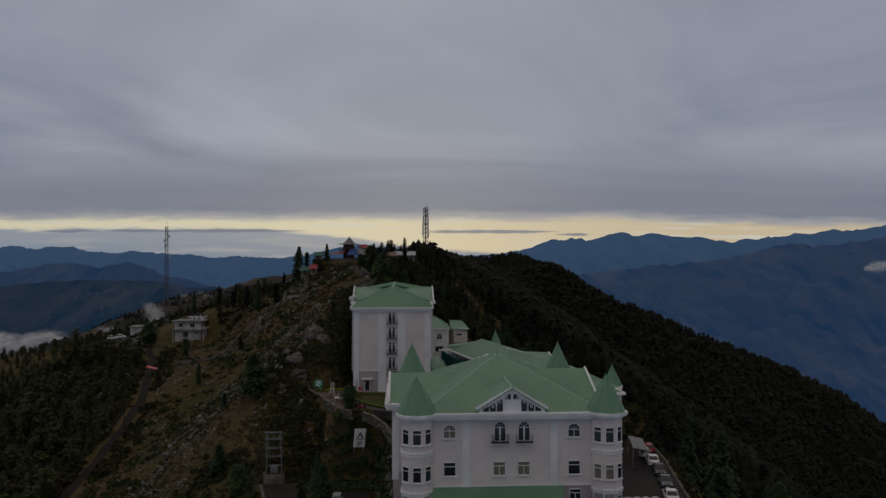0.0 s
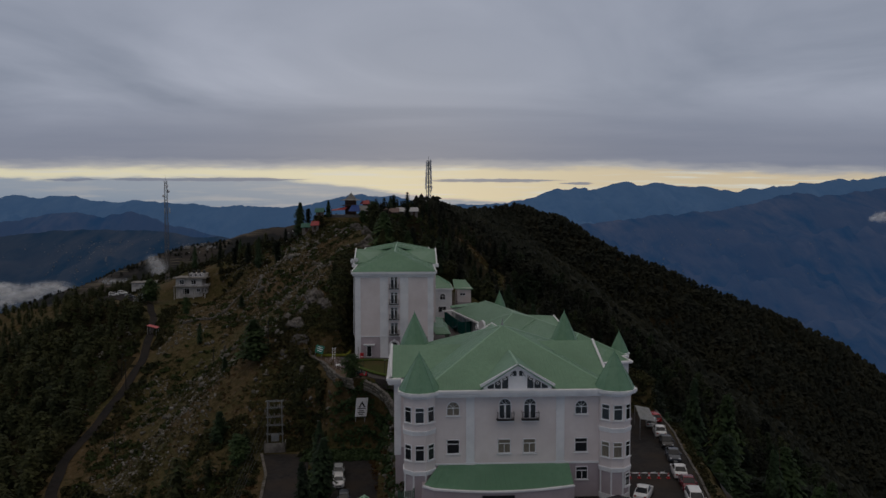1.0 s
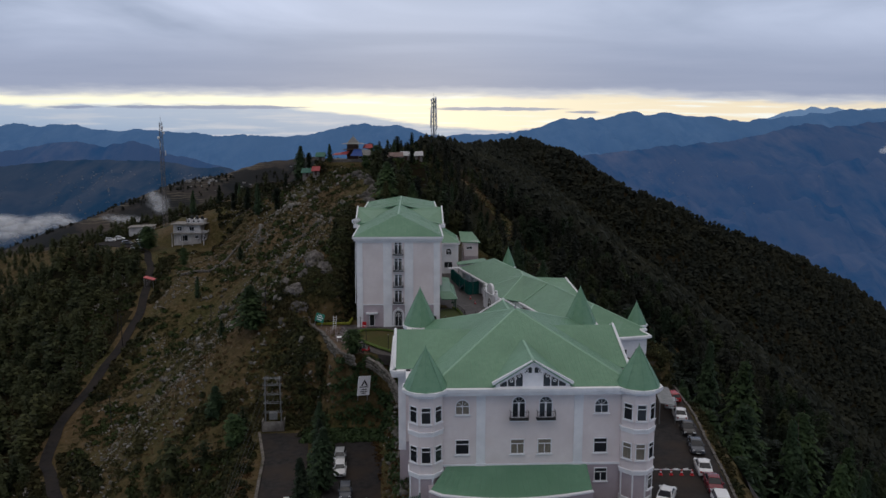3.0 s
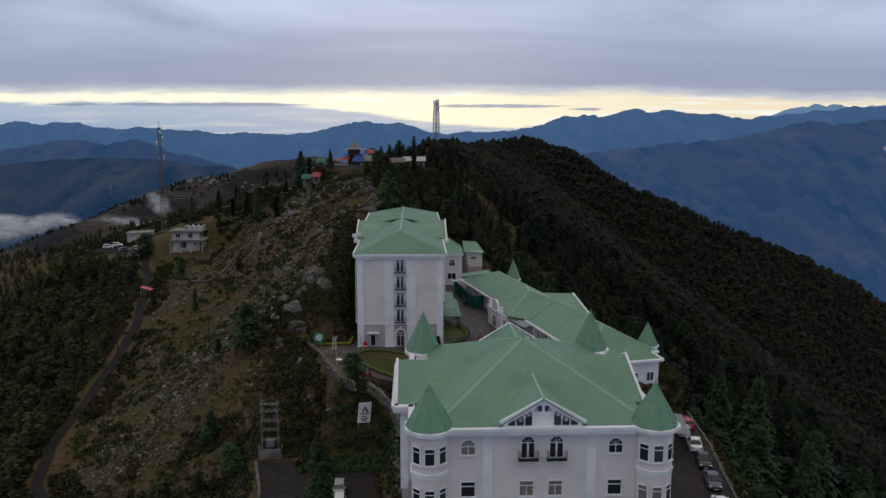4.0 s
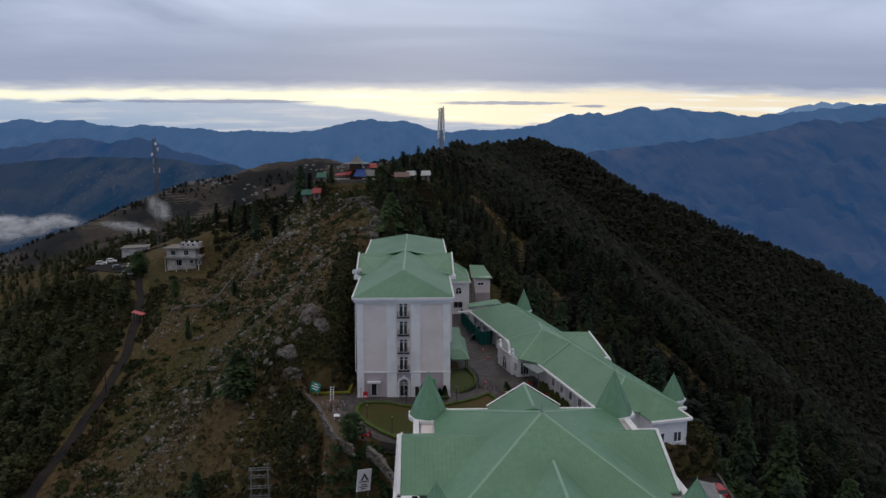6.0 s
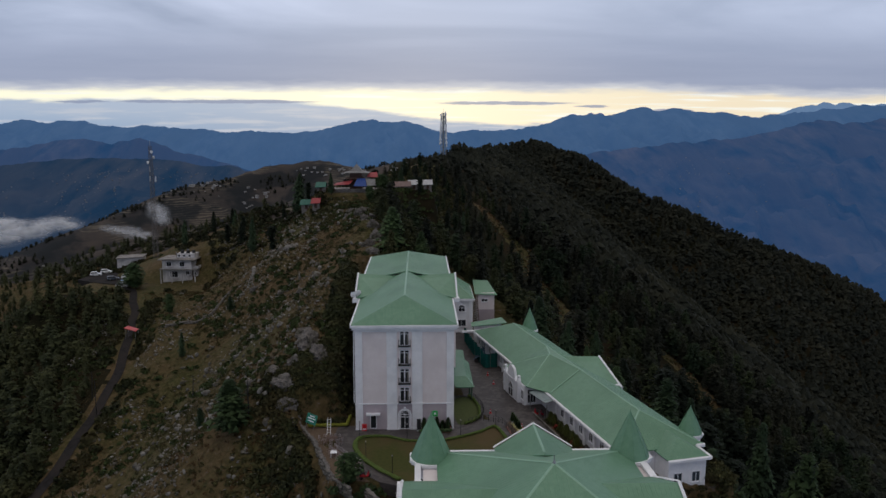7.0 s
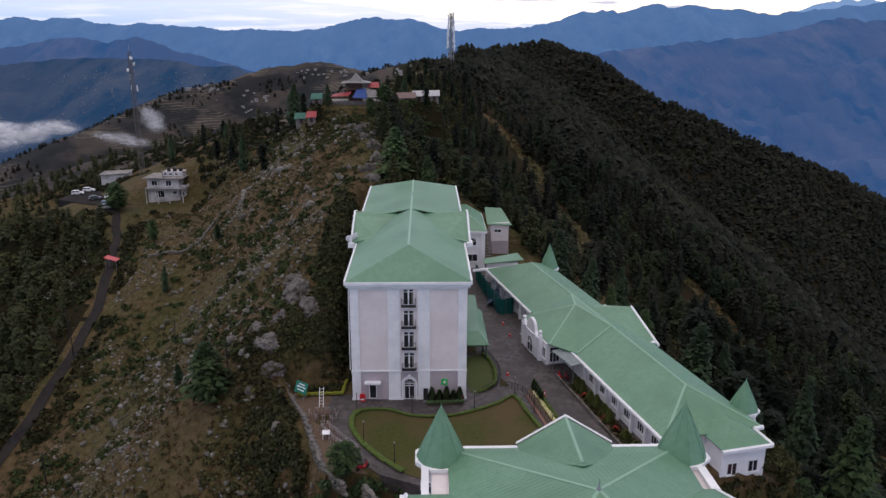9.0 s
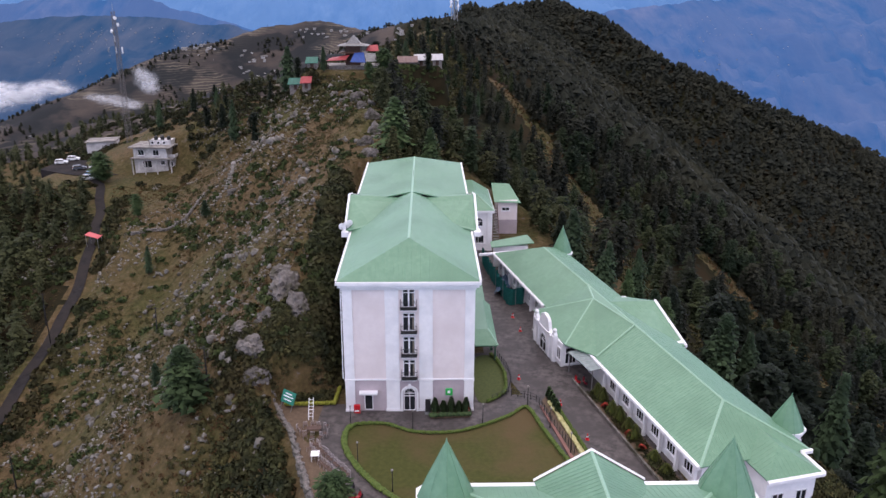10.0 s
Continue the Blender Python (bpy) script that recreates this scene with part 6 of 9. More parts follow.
bm = bmesh.new(); box(bm, -0.35, -0.25, 0, 0.35, 0.25, 0.08); tube(bm, (0, 0, 0.05), (0, 0, 0.4), 0.05); part("foot", bm, STEEL, t)

# ---- kiosk roof by the gate ----
kiosk = thing("gate_kiosk", "gate kiosk with green pyramid roof", "kiosk", Matrix.Translation((-2.7, -54.4, -10.6)) @ Matrix.Rotation(radians(42), 4, "Z"))
K, KE, KA = 2.75, 2.5, 4.9
roof_set(kiosk, [((-K, -K, KE), (K, -K, KE), (0, 0, KA)), ((K, -K, KE), (K, K, KE), (0, 0, KA)), ((K, K, KE), (-K, K, KE), (0, 0, KA)), ((-K, K, KE), (-K, -K, KE), (0, 0, KA))], [((0, 0, KA), (s * K, q * K, KE)) for s in (-1, 1) for q in (-1, 1)])
bm = bmesh.new(); box(bm, -1.9, -1.9, -0.3, 1.9, 1.9, KE); part("wall", bm, WALLD, kiosk)
window(kiosk, facing(0.2, -1.9, 0.9, 0), 2.2, 1.2, False, 3)
gate = thing("metal_gate", "dark green metal gate beside the entrance block", "gate", facing(2.2, -56.6, -6.9, 20))
for i in range(8):
    bm = bmesh.new(); box(bm, -0.8 + 0.22 * i, -0.03, 0.1, -0.68 + 0.22 * i, 0.03, 2.4); part("slat", bm, GREENP, gate)
bm = bmesh.new(); tube(bm, (-0.9, 0, 0), (-0.9, 0, 2.6), 0.08); tube(bm, (1.0, 0, 0), (1.0, 0, 2.6), 0.08); part("gate_frame", bm, GREENP, gate)
bm = bmesh.new(); tube(bm, (0, 0, 0), (0, 0, 1.0), 0.28, n=12); tube(bm, (0, 0, 1.0), (0, 0, 1.1), 0.3, n=12)
tagged(part("bollard", bm, material("yellow_paint", (0.45, 0.28, 0.02), (0.55, 0.36, 0.04), 3, 0.5, 0.05), at=Matrix.Translation((8.2, -59.6, -6.87))), "yellow round bollard before the entrance block", "bollard")


# ---- transformer frame ----
def transformer_frame():
    t = thing("transformer_frame", "grey steel transformer frame with cross beams", "power frame", facing(-19.3, -18.8, -11.6, 4))
    for sx in (-1, 1):
        for sy in (-1, 1):
            bm = bmesh.new(); tube(bm, (sx * 1.25, sy * 0.35, 0), (sx * 1.1, sy * 0.3, 8.4), 0.065, n=6); part("post", bm, STEEL, t)
    for z in (2.8, 4.3, 5.7, 7.2, 8.3):
        for sy in (-1, 1):
            bm = bmesh.new(); box(bm, -1.45, sy * 0.33 - 0.035, z - 0.045, 1.45, sy * 0.33 + 0.035, z + 0.045); part("beam", bm, STEEL, t)
    for z in (4.4, 5.8, 7.3):
        for x in (-0.8, 0, 0.8):
            bm = bmesh.new()
            tube(bm, (x, -0.35, z), (x, -0.35, z + 0.5), 0.05)
            for k in range(3):
                tube(bm, (x, -0.35, z + 0.12 + 0.13 * k), (x, -0.35, z + 0.17 + 0.13 * k), 0.12, n=8)
            part("insulator", bm, CONCRETE, t)
    bm = bmesh.new(); box(bm, -1.7, -1.0, 0, 1.7, -0.9, 1.6); box(bm, -1.7, -1.0, 0, -1.6, 0.9, 1.6); box(bm, 1.6, -1.0, 0, 1.7, 0.9, 1.6)
    part("screen_panel", bm, CONCRETE, t)
    bm = bmesh.new(); box(bm, -0.6, -0.4, 1.7, 0.6, 0.4, 2.7); part("transformer", bm, STEEL, t)
    for k in range(4):
        bm = bmesh.new(); tube(bm, (-1.2 + 0.8 * k, -0.35, 7.6), (-2.5 + 0.5 * k, -34, 3.0 + 0.6 * k), 0.02, n=4); part("cable", bm, IRON, t)


transformer_frame()

# ---- vehicles ----
TYRE = material("tyre_rubber", (0.012, 0.012, 0.012), (0.022, 0.022, 0.022), 6, 0.85, 0.1)
LAMP_RED = material("tail_lamp", (0.22, 0.008, 0.008), (0.3, 0.012, 0.012), 5, 0.25, 0.0)
LAMP_CLEAR = material("head_lamp", (0.55, 0.57, 0.6), (0.7, 0.72, 0.75), 5, 0.15, 0.0)
CAR_PAINT = {n: material(n + "_car_paint", c, tuple(min(1, v * 1.12) for v in c), 2, 0.25, 0.0, spec=0.6) for n, c in
             (("white", (0.70, 0.71, 0.73)), ("silver", (0.34, 0.36, 0.38)), ("black", (0.012, 0.012, 0.014)), ("slate", (0.055, 0.065, 0.085)), ("red", (0.30, 0.012, 0.018)), ("maroon", (0.14, 0.012, 0.024)), ("blue", (0.10, 0.20, 0.34)))}


def loft(bm, rows):
    """Skin over cross rows: each row (x, half width low, half width high, z low, z high)."""
    rings = []
    for x, wl, wh, z0, z1 in rows:
        zm = z0 + (z1 - z0) * 0.55
        rings.append([bm.verts.new(p) for p in ((x, -wl, z0), (x, wl, z0), (x, wl * 1.02, zm), (x, wh, z1 - 0.03), (x, wh - 0.08, z1), (x, -wh + 0.08, z1), (x, -wh, z1 - 0.03), (x, -wl * 1.02, zm))])
    for a, b in zip(rings, rings[1:]):
        for i in range(8):
            bm.faces.new((a[i], b[i], b[(i + 1) % 8], a[(i + 1) % 8]))
    bm.faces.new(rings[0]); bm.faces.new(rings[-1][::-1])


def car(kind, paint, label):
    L_, W_ = (4.4, 0.88) if kind == "saloon" else ((3.8, 0.84) if kind == "hatch" else (4.7, 0.94))
    up = 0.0 if kind != "suv" else 0.22
    t = thing("car", label, "car", group="parked cars")
    mat = CAR_PAINT[paint]
    h = L_ / 2
    bm = bmesh.new()
    loft(bm, [(-h, W_ * 0.82, W_ * 0.74, 0.36 + up, 0.78 + up), (-h + 0.12, W_ * 0.95, W_ * 0.86, 0.26 + up, 0.92 + up), (-h + 0.9, W_, W_ * 0.93, 0.22 + up, 0.96 + up), (0, W_, W_ * 0.95, 0.2 + up, 0.95 + up), (h - 1.25, W_, W_ * 0.93, 0.22 + up, 0.93 + up), (h - 0.35, W_ * 0.96, W_ * 0.84, 0.24 + up, 0.80 + up), (h, W_ * 0.78, W_ * 0.66, 0.34 + up, 0.66 + up)])
    part("body", bm, mat, t, smooth=False)
    back = -h + (0.75 if kind == "saloon" else 0.12)
    rb = back + (0.75 if kind == "saloon" else 0.35)
    top = 1.44 + up * 1.25
    bm = bmesh.new()
    loft(bm, [(back, W_ * 0.88, W_ * 0.80, 0.90 + up, 0.97 + up), (rb, W_ * 0.90, W_ * 0.70, 0.90 + up, top - 0.03), (0.35, W_ * 0.90, W_ * 0.70, 0.90 + up, top - 0.03), (h - 1.15, W_ * 0.88, W_ * 0.80, 0.88 + up, 0.95 + up)])
    part("glasshouse", bm, GLASS, t)
    bm = bmesh.new()
    loft(bm, [(rb - 0.08, W_ * 0.66, W_ * 0.60, top - 0.09, top - 0.04), (rb + 0.25, W_ * 0.73, W_ * 0.66, top - 0.05, top + 0.02), (0.0, W_ * 0.73, W_ * 0.66, top - 0.05, top + 0.03), (0.42, W_ * 0.68, W_ * 0.6, top - 0.09, top - 0.02)])
    part("roof", bm, mat, t)
    for s in (-1, 1):
        for a, b in (((rb, top - 0.05), (back - 0.02, 0.95 + up)), ((0.36, top - 0.05), (h - 1.15, 0.94 + up)), ((-0.35, top - 0.05), (-0.38, 0.94 + up))):
            bm = bmesh.new(); tube(bm, (a[0], s * W_ * 0.70, a[1]), (b[0], s * W_ * 0.875, b[1]), 0.045, n=5); part("pillar", bm, mat, t)
        bm = bmesh.new(); box(bm, h - 1.35, s * (W_ + 0.02) - 0.09, 0.93 + up, h - 1.15, s * (W_ + 0.02) + 0.09, 1.08 + up); part("mirror", bm, mat, t)
        for x in (-h + 0.85, h - 0.85):
            bm = bmesh.new(); tube(bm, (x, s * (W_ - 0.2), 0.33 + up * 0.3), (x, s * (W_ + 0.015), 0.33 + up * 0.3), 0.33 + up * 0.3, n=16)
            wh = part("wheel", bm, TYRE, t)
            bm = bmesh.new(); tube(bm, (x, s * (W_ + 0.016), 0.33 + up * 0.3), (x, s * (W_ + 0.03), 0.33 + up * 0.3), 0.2, 0.17, n=12); part("rim", bm, STEEL, wh)
        bm = bmesh.new(); box(bm, h - 0.22, s * W_ * 0.66 - 0.17, 0.60 + up, h - 0.06, s * W_ * 0.66 + 0.13, 0.74 + up); part("headlight", bm, LAMP_CLEAR, t)
        bm = bmesh.new(); box(bm, -h - 0.01, s * W_ * 0.68 - 0.14, 0.66 + up, -h + 0.14, s * W_ * 0.68 + 0.12, 0.84 + up); part("tail_light", bm, LAMP_RED, t)
    bm = bmesh.new(); box(bm, h - 0.08, -0.4, 0.4 + up, h + 0.02, 0.4, 0.58 + up); part("grille", bm, IRON, t)
    bm = bmesh.new(); box(bm, h + 0.0, -0.25, 0.34 + up, h + 0.03, 0.25, 0.44 + up); part("plate", bm, WHITE, t)
    bm = bmesh.new(); box(bm, -h - 0.03, -0.25, 0.5 + up, -h, 0.25, 0.6 + up); part("plate", bm, WHITE, t)
    return t


KINDS = {}


def park(kind, paint, x, y, z, deg, label=""):
    key = (kind, paint)
    body = {"suv": "off-road car", "saloon": "saloon car", "hatch": "small hatchback"}[kind]
    if key not in KINDS:
        KINDS[key] = car(kind, paint, label or f"{paint} {body} parked on the paving")
        KINDS[key].matrix_basis = facing(x, y, z, deg)
        return KINDS[key]
    c = copy_thing(KINDS[key], facing(x, y, z, deg))
    if label:
        c["label"] = label
    return c


ZR = -6.86
park("saloon", "white", 31.0, -53.6, ZR, 62, "white saloon car parked askew by the turret")
park("suv", "black", 27.0, -57.9, ZR, 32, "black off-road car parked by the turret base")
park("suv", "silver", 22.5, -60.3, ZR, 198, "silver off-road car parked by the entrance block")
park("suv", "white", 36.3, -56.5, ZR, -101, "white off-road car in the row along the kerb")
park("hatch", "red", 33.4, -61.4, ZR, -114, "red hatchback parked at the drive edge")
park("saloon", "maroon", 37.5, -50.9, ZR, -101, "dark maroon saloon car in the row along the kerb")
park("saloon", "white", 38.0, -46.4, ZR, 79, "white saloon car in the row along the kerb")
park("saloon", "slate", 39.5, -40.0, ZR, -101, "dark grey saloon car in the row along the kerb")
park("saloon", "black", 40.6, -34.0, ZR, -101, "black saloon car in the row along the kerb")
park("saloon", "white", 41.4, -28.6, ZR, 79, "white saloon car near the bend of the drive")
park("hatch", "silver", 41.6, -24.0, ZR, 74, "silver hatchback at the bend of the drive")
park("hatch", "red", 42.8, -21.0, ZR, 96, "red hatchback under the trees by the drive")
park("suv", "slate", 29.2, -64.4, ZR, 12, "dark grey off-road car on the forecourt")
park("hatch", "silver", -7.9, -30.8, -11.62, -88, "silver hatchback on the lower road")
park("hatch", "white", -7.5, -34.8, -11.62, -86, "white hatchback on the lower road")
park("hatch", "slate", -6.2, -41.6, -11.62, -86, "dark hatchback on the lower road")
park("hatch", "white", -12.9, -45.0, -11.62, 92, "white hatchback on the outer road")
for x, y, c, a in ((-111.0, 155.5, "white", 20), (-109.5, 160.5, "white", 15), (-102.0, 147.5, "slate", 30), (-97.5, 148.5, "white", 10), (-95.0, 139.5, "blue", 5), (-94.2, 135.0, "silver", 5)):
    park("hatch", c, x, y, max(z_at(x, y), -5.35) + 0.02, a, f"{c} hatchback parked beside the hillside house")

CARPORT = material("grey_sheet_roof", (0.16, 0.17, 0.18), (0.25, 0.26, 0.27), 1.5, 0.5, 0.1)


def carport():
    t = thing("carport", "grey sheet carport roof beside the drive", "carport")
    q = [(37.6, -31.0, -3.7), (39.9, -31.0, -4.1), (41.4, -23.4, -4.1), (39.2, -23.0, -3.7)]
    bm = bmesh.new(); slab(bm, q, 0.07); r = part("roof", bm, CARPORT, t)
    bm = bmesh.new(); seams(bm, q, 0.4, 0.03, 0.08); tagged(part("standing_seam", bm, CARPORT, r), kind="stuff")
    for x, y, z in q:
        bm = bmesh.new(); tube(bm, (x, y, ZR), (x, y, z - 0.05), 0.06); part("post", bm, STEEL, t)


carport()
# scooter in the courtyard and by the path
def scooter(x, y, z, deg, paint, label):
    t = thing("scooter", label, "scooter", facing(x, y, z, deg), "scooters")
    for px in (-0.62, 0.62):
        bm = bmesh.new(); tube(bm, (px, -0.06, 0.25), (px, 0.06, 0.25), 0.25, n=12); part("wheel", bm, TYRE, t)
    bm = bmesh.new(); loft(bm, [(-0.8, 0.1, 0.06, 0.45, 0.75), (-0.3, 0.2, 0.14, 0.3, 0.78), (0.1, 0.16, 0.12, 0.22, 0.35), (0.4, 0.18, 0.14, 0.22, 0.4), (0.6, 0.14, 0.1, 0.35, 0.95)]); part("body", bm, CAR_PAINT[paint], t)
    bm = bmesh.new(); box(bm, -0.75, -0.15, 0.76, -0.05, 0.15, 0.86); part("seat", bm, TYRE, t)
    bm = bmesh.new(); tube(bm, (0.62, 0, 0.3), (0.45, 0, 1.05), 0.035); tube(bm, (0.45, -0.32, 1.05), (0.45, 0.32, 1.05), 0.025); part("handlebar", bm, IRON, t)


px, py, pz = w(22.6, -3.2, -1.27)
scooter(px, py, pz, 100, "red", "red scooter parked under the canopy")
scooter(px + 0.9, py - 0.4, pz, 95, "maroon", "dark red scooter parked under the canopy")
scooter(-4.9, -16.4, -0.05, 40, "red", "red scooter parked on the curved path")
scooter(-5.6, -15.2, -0.05, 60, "black", "black scooter parked on the curved path")

# ---- lane on the hillside ----
bm = bmesh.new()
nodes = run_along([(a, b) for a, b, c in LANE], 2.0)
prev = None
for i, (x, y, a) in enumerate(nodes):
    row = []
    for k in range(5):
        o = (k - 2) * 0.56 + 0.18 * math.sin(i * 0.7)
        px, py = x - math.sin(a) * o, y + math.cos(a) * o
        row.append(bm.verts.new((px, py, z_at(px, py) + 0.16)))
    if prev:
        for k in range(4):
            bm.faces.new((prev[k], row[k], row[k + 1], prev[k + 1]))
    prev = row
bmesh.ops.recalc_face_normals(bm, faces=bm.faces[:])
tagged(part("road_lane", bm, material("lane_asphalt", (0.018, 0.017, 0.018), (0.032, 0.030, 0.031), 1.0, 0.95, 0.3, (0.034, 0.030, 0.028), 0.2, spec=0.05), smooth=True), "narrow dark road winding down the hillside", "road", kind="structure")
bm = bmesh.new()
pts = [(-114, 148), (-104, 142), (-95, 139), (-88, 141), (-92, 150), (-104, 160), (-113, 163)]
flat("parking", [(x, y) for x, y in pts], -8.0, -5.35, bpy.data.materials["lane_asphalt"], "small dark parking place by the hillside house", "parking")
t = thing("lane_gate_roof", "faded red sheet roof over the hillside road", "shelter", Matrix.Translation((-74.6, 89.5, z_at(-74.6, 89.5))))
bm = bmesh.new(); slab(bm, [(-1.5, -1.0, 3.1), (1.6, -1.3, 2.3), (1.8, 0.8, 2.4), (-1.3, 1.1, 3.2)], 0.08); part("roof", bm, material("faded_red_sheet", (0.42, 0.05, 0.06), (0.55, 0.09, 0.09), 2, 0.5, 0.05), t)
for x, y in ((-1.3, -0.8), (1.4, -1.1), (1.6, 0.6), (-1.1, 0.9)):
    bm = bmesh.new(); tube(bm, (x, y, -0.3), (x, y, 2.9 - 0.27 * (x + 1.3)), 0.06); part("post", bm, STEEL, t)


def slope_steps():
    """Rough stone steps climbing between the rocks."""
    t = thing("stone_steps", "rough stone steps climbing the rocky slope", "steps", kind="structure")
    run = run_along([(-50.8, 84.5), (-46, 86), (-42.6, 88), (-42.2, 93), (-43.2, 99), (-43.8, 104)], 0.75)
    r = random.Random(12)
    me = None
    for i, (x, y, a) in enumerate(run):
        if me is None:
            bm = bmesh.new(); box(bm, -0.30, -0.75, -0.25, 0.30, 0.75, 0.10)
            bmesh.ops.bevel(bm, geom=bm.edges[:], offset=0.05, segments=1, affect="EDGES")
            o = part("step", bm, STONE, t); me = o.data
        else:
            o = new("step", me); o.parent = t
        o.matrix_basis = Matrix.Translation((x, y, z_at(x, y) + 0.10)) @ Matrix.Rotation(a + r.uniform(-0.2, 0.2), 4, "Z") @ Matrix.Diagonal((r.uniform(0.8, 1.2), r.uniform(0.8, 1.3), 1, 1))


def slope_wall():
    """A low dry stone wall curving over the hillside."""
    t = thing("field_wall", "low dark dry stone wall across the hillside", "stone wall", kind="structure")
    r = random.Random(14)
    bm = bmesh.new(); bmesh.ops.create_icosphere(bm, subdivisions=1, radius=0.42)
    first_ = part("stone", bm, STONE2, t)
    first_.matrix_basis = Matrix.Translation((-61, 84.7, z_at(-61, 84.7) + 0.2))
    for x, y, a in run_along([(-64, 85.5), (-61, 84.7), (-56, 84.8), (-52.4, 86.8), (-50.4, 92.1), (-49.6, 95)], 0.42):
        for k in range(2):
            px, py = x + r.uniform(-0.15, 0.15), y + r.uniform(-0.2, 0.2)
            o = new("stone", first_.data); o.parent = t
            o.matrix_basis = Matrix.Translation((px, py, z_at(px, py) + 0.12 + 0.35 * k)) @ Matrix.Rotation(r.uniform(0, 6), 4, "Z") @ Matrix.Diagonal((r.uniform(0.6, 1.1), r.uniform(0.6, 1.0), r.uniform(0.5, 0.8), 1))


def pole(x, y, h, lean=0.0):
    t = thing("utility_pole", "thin dark utility pole on the hillside", "pole", Matrix.Translation((x, y, z_at(x, y))), "utility poles")
    bm = bmesh.new(); tube(bm, (0, 0, -0.5), (lean, 0, h), 0.12, 0.08); part("pole", bm, IRON, t)
    bm = bmesh.new(); tube(bm, (lean - 0.5, 0, h - 0.3), (lean + 0.5, 0, h - 0.3), 0.04); part("crossarm", bm, IRON, t)


for x, y, h, l in ((-71.0, 57, 8, 0), (-45, 43.3, 5, 0.3), (-24.2, 3.2, 6, 0), (-74, 62, 7, 0.4), (-60, 20, 6, 0)):
    pole(x, y, h, l)


slope_steps()
slope_wall()

# ---- far masts and houses ----
def lattice_mast(x, y, z, h, wd, label, dishes, seed=1, thick=1.0, steel=STEEL, low=0.35):
    t = thing("lattice_mast", label, "mast", Matrix.Translation((x, y, z)), "telecom masts")
    rnd = random.Random(seed)
    corner = lambda k, s: Vector(((1 if k in (0, 3) else -1) * wd * (1 - 0.45 * s), (1 if k in (0, 1) else -1) * wd * (1 - 0.45 * s), h * s))
    for k in range(4):
        bm = bmesh.new(); tube(bm, corner(k, 0), corner(k, 1), (0.08 * wd + 0.03) * thick, (0.06 * wd + 0.03) * thick, 5); part("leg", bm, steel, t)
    n = int(h / 2.2)
    for k in range(4):
        j = (k + 1) % 4
        for i in range(n):
            for a, b in ((corner(k, i / n), corner(j, (i + 1) / n)), (corner(j, i / n), corner(k, (i + 1) / n)), (corner(k, i / n), corner(j, i / n))):
                bm = bmesh.new(); tube(bm, a, b, (0.05 * wd + 0.02) * thick, n=4); part("brace", bm, steel, t)
    for i in range(dishes):
        s = rnd.uniform(low, 1.0); k = rnd.randrange(4)
        p = corner(k, s) * 1.0; out = Vector((p.x, p.y, 0)).normalized() * rnd.uniform(0.3, 0.7)
        bm = bmesh.new()
        if rnd.random() < 0.6:
            c = p + out; box(bm, c.x - 0.18, c.y - 0.18, c.z - 1.0, c.x + 0.18, c.y + 0.18, c.z + 1.0)
        else:
            tube(bm, p + out * 0.4, p + out, 0.6, 0.55, 10)
        part("antenna", bm, WHITE, t)
    bm = bmesh.new(); tube(bm, (0, 0, h), (0, 0, h + 2.2), 0.06); part("rod", bm, STEEL, t)
    if thick == 1.0:
        bm = bmesh.new(); box(bm, -0.28 * wd, -0.12, 0, 0.28 * wd, 0.12, h); part("cable_tray", bm, STEEL, t)


lattice_mast(14.0, 258, 30.5, 23.0, 1.35, "grey lattice telecom mast hung with antennas", 70, 3)
DARKSTEEL = material("weathered_mast_steel", (0.09, 0.085, 0.085), (0.17, 0.155, 0.15), 2, 0.6, 0.05, metal=0.3)
lattice_mast(-95, 170.5, -2.5, 42.0, 0.80, "tall slim telecom mast beyond the hillside house", 6, 5, 0.62, DARKSTEEL, 0.62)


HOUSEW = material("stained_white_wall", (0.46, 0.45, 0.46), (0.66, 0.65, 0.66), 0.8, 0.85, 0.1, (0.30, 0.29, 0.29), 0.35)


